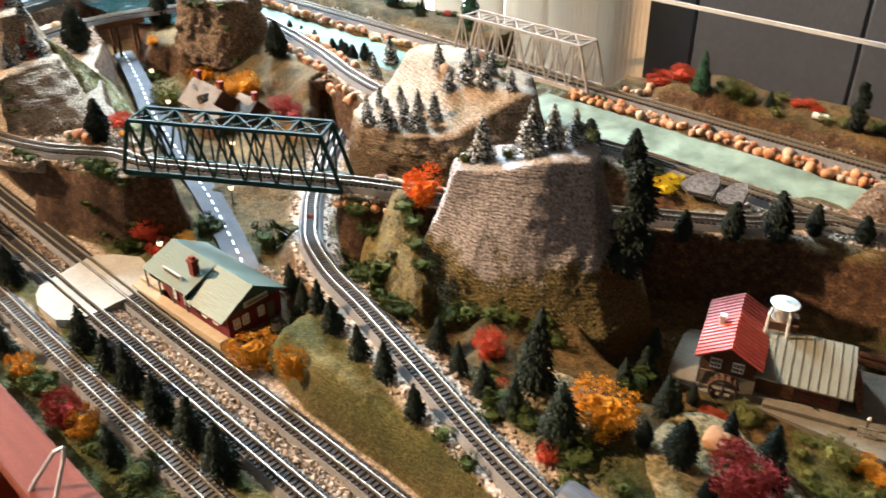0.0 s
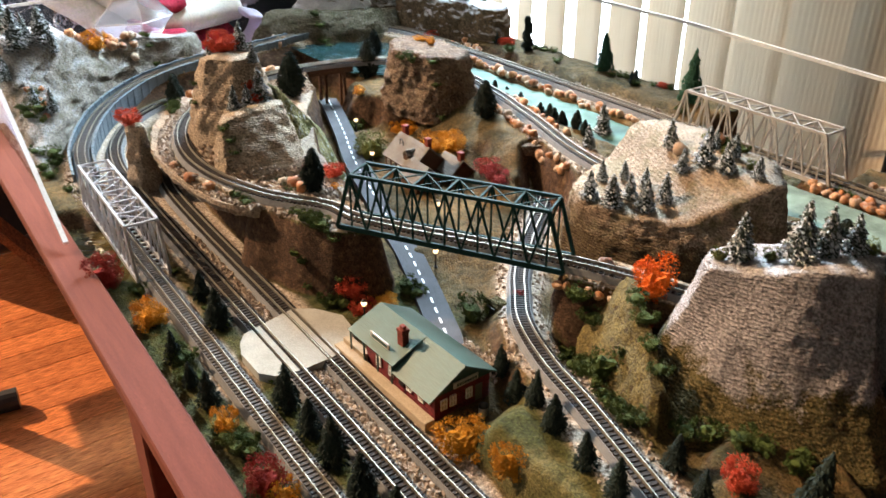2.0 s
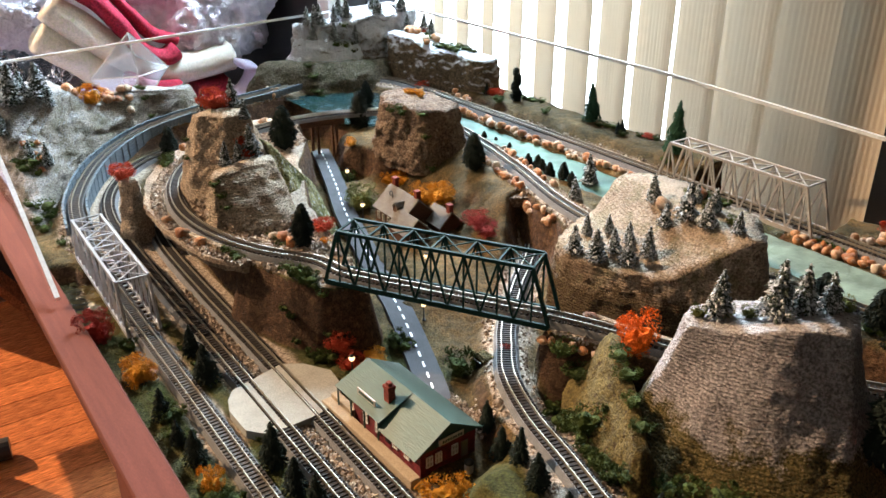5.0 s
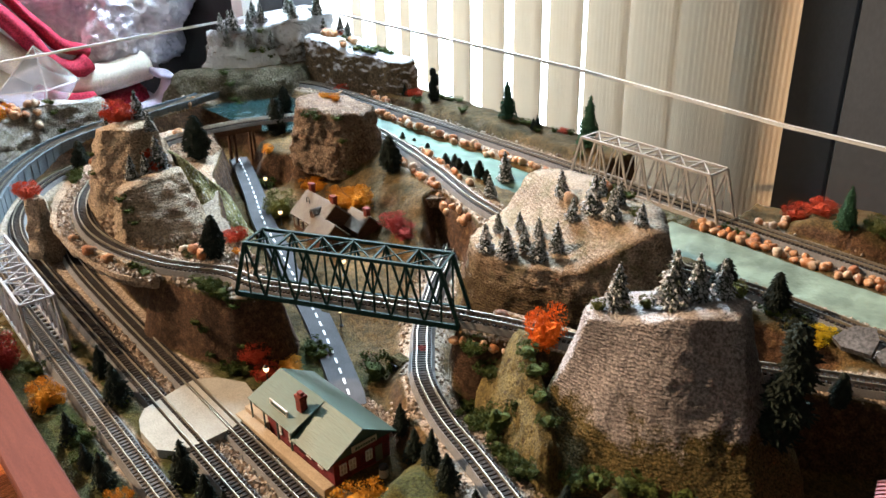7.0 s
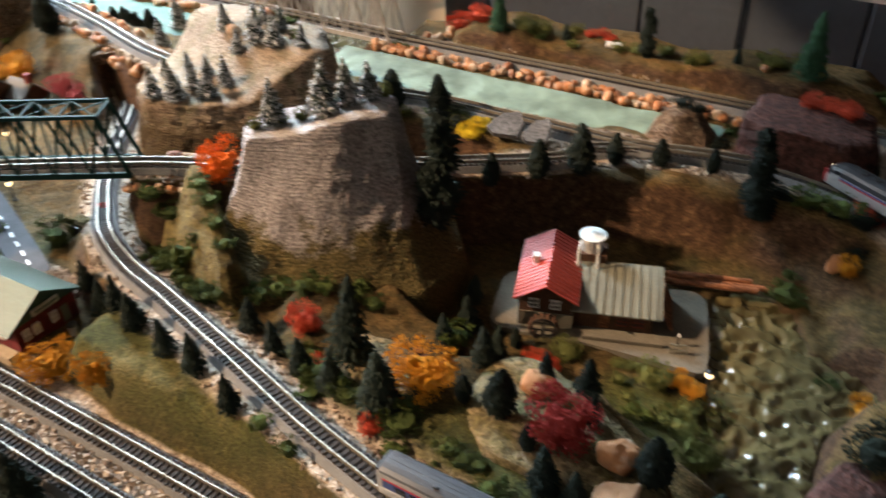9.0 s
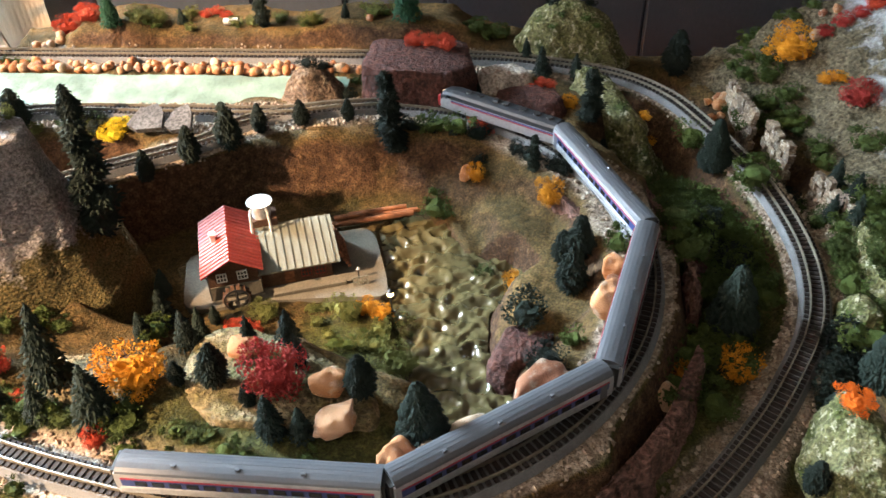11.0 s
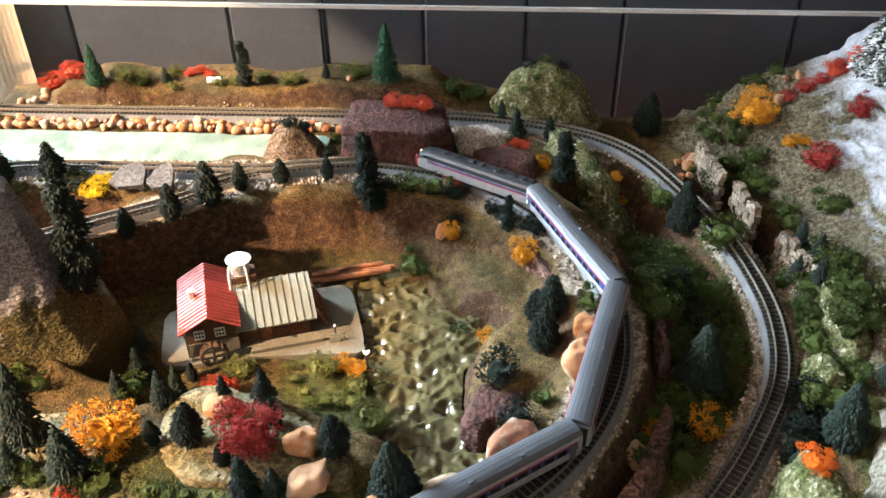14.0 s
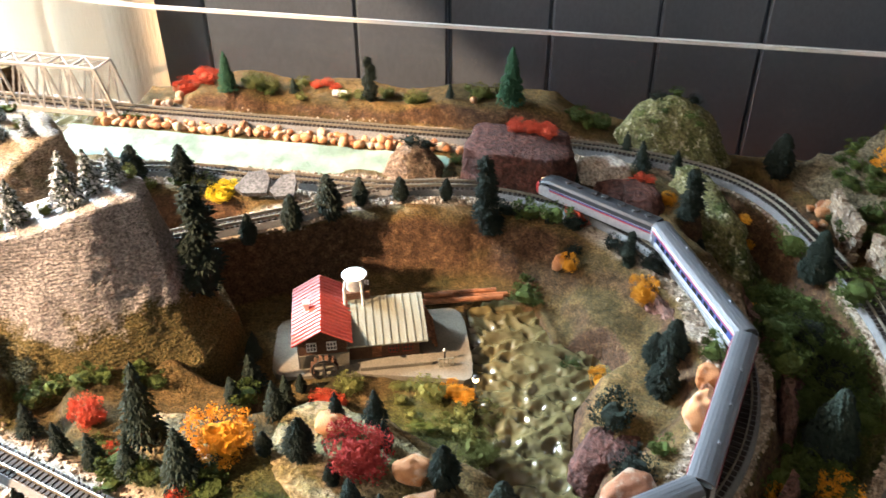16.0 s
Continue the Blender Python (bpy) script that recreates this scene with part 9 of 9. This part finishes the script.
# ---- the heap behind the table's end ----
M["plastic"] = bpy.data.materials.new("thin_white_plastic")
n_, l_, s_ = nodes(M["plastic"])
nz_ = noise_tex(n_, l_, 14, 5, 0.6)
rp_ = ramp(n_, [(0.35, (0.70, 0.66, 0.76)), (0.65, (0.88, 0.85, 0.89))])
l_.new(nz_.outputs[0], rp_.inputs[0])
l_.new(rp_.outputs[0], s_.inputs["Base Color"])
s_.inputs["Roughness"].default_value = 0.3
nf_ = noise_tex(n_, l_, 45, 4, 0.6)
bump(n_, l_, nf_.outputs[0], 0.8, 0.02, s_)
M["towel_red"] = rough_mat("dark_red_towel", (0.36, 0.025, 0.05), (0.28, 0.018, 0.04), 250, 20, 0.95, 0.6, 0.003)
M["towel_cream"] = rough_mat("cream_flowered_towel", (0.78, 0.72, 0.62), (0.70, 0.64, 0.54), 250, 9, 0.95, 0.5, 0.003, c=(0.62, 0.62, 0.42), grain=0.25)
M["lilac"] = plain_mat("lilac_plastic", (0.56, 0.52, 0.66), 0.4)
M["card"] = plain_mat("brown_card", (0.34, 0.19, 0.12), 0.8)


def lump(name, c, r, material, label, category, seed, amp=0.25, cell=1.6):
    bm = bmesh.new()
    bmesh.ops.create_icosphere(bm, subdivisions=6, radius=1)
    s = Vector((seed, 0, 0))
    for v in bm.verts:
        d = v.co.normalized()
        k = 1 + amp * noise.noise(d * cell + s) + amp * 0.5 * (0.5 - abs(noise.noise(d * cell * 2.5 + s))) + amp * 0.35 * (0.4 - abs(noise.noise(d * cell * 5 + s))) + amp * 0.22 * (0.4 - abs(noise.noise(d * cell * 11 + s))) + amp * 0.10 * (0.4 - abs(noise.noise(d * cell * 22 + s)))
        v.co = Vector(c) + Vector((d.x * r[0], d.y * r[1], d.z * r[2])) * k
    return tagged(part(name, bm, material, smooth=True), label, category)


slab("side_table", -2.1, -1.22, -0.6, 0.72, -0.16, -0.12, M["lilac"], "pale lilac side table behind the layout", "side table", kind="")
lump("plastic_bag", (-1.60, 0.44, 0.15), (0.14, 0.15, 0.13), M["plastic"], "crumpled white plastic carrier bag on the heap", "bag", 1.0, amp=0.42)
lump("plastic_bag", (-1.64, 0.30, 0.26), (0.13, 0.13, 0.08), M["plastic"], "crumpled pinkish-white plastic bag on the heap", "bag", 4.0)
lump("plastic_bag", (-1.72, 0.10, 0.20), (0.13, 0.17, 0.13), M["plastic"], "crumpled pale plastic bag behind the towels", "bag", 9.0, amp=0.4)
lump("plastic_bag", (-1.62, 0.02, 0.03), (0.14, 0.14, 0.15), M["acrylic"], "clear crinkled plastic wrapping", "wrapping", 7.0, amp=0.5)


def folded(name, path, w, t, material, label):
    """A thick folded cloth: a rounded strip along a path in the y-z plane."""
    verts, faces = [], []
    q = curve_points(path, 0.012)
    d = np.gradient(q, axis=0)
    k = 12
    for i in range(len(q)):
        n = Vector(d[i]).normalized().cross(Vector((1, 0, 0))).normalized()
        for j in range(k):
            a = j * math.tau / k
            p = Vector(q[i]) + Vector((1, 0, 0)) * w * math.cos(a) + n * t * math.sin(a)
            verts.append(p + noise.noise_vector(p * 14) * 0.008)
    for i in range(len(q) - 1):
        for j in range(k):
            faces.append((i * k + j, i * k + (j + 1) % k, (i + 1) * k + (j + 1) % k, (i + 1) * k + j))
    faces += [tuple(range(k))[::-1], tuple(range((len(q) - 1) * k, len(q) * k))]
    return tagged(mesh_part(name, verts, faces, material, smooth=True), label, "towel", group="folded towels")


folded("towel", [(-1.42, 0.08, 0.28), (-1.42, 0.116, 0.235), (-1.42, 0.172, 0.178), (-1.42, 0.218, 0.115), (-1.42, 0.268, 0.085), (-1.42, 0.300, 0.095)], 0.035, 0.020, M["towel_red"], "rolled dark red towel edge")
folded("towel", [(-1.45, 0.15, 0.27), (-1.45, 0.20, 0.205), (-1.45, 0.25, 0.14), (-1.45, 0.31, 0.11)], 0.035, 0.014, M["towel_red"], "second dark red towel fold beside the roll")
folded("towel", [(-1.44, 0.05, 0.21), (-1.44, 0.10, 0.165), (-1.44, 0.16, 0.115), (-1.44, 0.24, 0.06), (-1.44, 0.34, 0.05), (-1.44, 0.43, 0.06)], 0.05, 0.034, M["towel_cream"], "cream flowered towel folded in a heap")
folded("towel", [(-1.45, 0.02, 0.15), (-1.45, 0.10, 0.09), (-1.45, 0.20, 0.01)], 0.05, 0.035, M["towel_cream"], "cream towel with green leaves folded flat")
folded("towel", [(-1.38, 0.175, 0.060), (-1.38, 0.226, 0.028), (-1.38, 0.280, 0.022)], 0.04, 0.018, M["towel_red"], "dark red towel folded under the heap")
folded("towel", [(-1.46, 0.10, -0.03), (-1.46, 0.25, -0.05), (-1.46, 0.42, -0.04)], 0.08, 0.06, M["towel_red"], "dark red towel inside the heap")
folded("tray", [(-1.36, 0.08, -0.075), (-1.36, 0.212, -0.045), (-1.36, 0.309, -0.035), (-1.36, 0.421, -0.005), (-1.36, 0.450, 0.045), (-1.36, 0.42, 0.060)], 0.04, 0.009, M["lilac"], "curled lilac plastic tray edge")
bm = bmesh.new()
cv = [bm.verts.new(p) for p in ((-1.22, 0.06, 0.10), (-1.22, 0.215, 0.105), (-1.20, 0.14, 0.185), (-1.20, 0.13, 0.02))]
mid_ = bm.verts.new((-1.17, 0.138, 0.105))
for a_, b_ in ((0, 2), (2, 1), (1, 3), (3, 0)):
    bm.faces.new((cv[a_], cv[b_], mid_))
bm.faces.new((cv[0], cv[3], cv[1], cv[2]))
M["prism"] = bpy.data.materials.new("clear_prism")
n_, l_, s_ = nodes(M["prism"])
tp_, gl_, ms_ = n_.new("ShaderNodeBsdfTransparent"), n_.new("ShaderNodeBsdfGlossy"), n_.new("ShaderNodeMixShader")
tp_.inputs[0].default_value, gl_.inputs[0].default_value = (0.86, 0.88, 0.92, 1), (0.85, 0.88, 0.92, 1)
gl_.inputs["Roughness"].default_value, ms_.inputs[0].default_value = 0.12, 0.30
for a_, b_ in ((tp_.outputs[0], ms_.inputs[1]), (gl_.outputs[0], ms_.inputs[2]), (ms_.outputs[0], n_["Material Output"].inputs["Surface"])):
    l_.new(a_, b_)
gp = tagged(part("acrylic_prism", bm, M["prism"]), "clear faceted acrylic display block", "display block")
for a_, b_ in (((-1.22, 0.06, 0.10), (-1.20, 0.14, 0.185)), ((-1.20, 0.14, 0.185), (-1.22, 0.215, 0.105)), ((-1.22, 0.215, 0.105), (-1.20, 0.13, 0.02)), ((-1.20, 0.13, 0.02), (-1.22, 0.06, 0.10)), ((-1.20, 0.14, 0.185), (-1.17, 0.138, 0.105)), ((-1.17, 0.138, 0.105), (-1.20, 0.13, 0.02)), ((-1.22, 0.06, 0.10), (-1.17, 0.138, 0.105)), ((-1.17, 0.138, 0.105), (-1.22, 0.215, 0.105))):
    bm = bmesh.new()
    bar(bm, a_, b_, 0.002, 0.002)
    part("edge", bm, M["edge"], gp)
slab("window_post", -1.215, -1.165, 0.56, 0.60, -0.2, 1.0, M["white"], "white upright post behind the corner", "post", kind="")
slab("dark_cabinet", -2.1, -1.28, 0.60, 0.72, -0.7, 0.6, M["dark_wall"], "dark cabinet beside the window", "cabinet", kind="")
slab("card_box", -1.60, -1.34, -0.62, -0.36, -0.12, 0.10, M["card"], "brown cardboard box on the side table", "box", kind="")
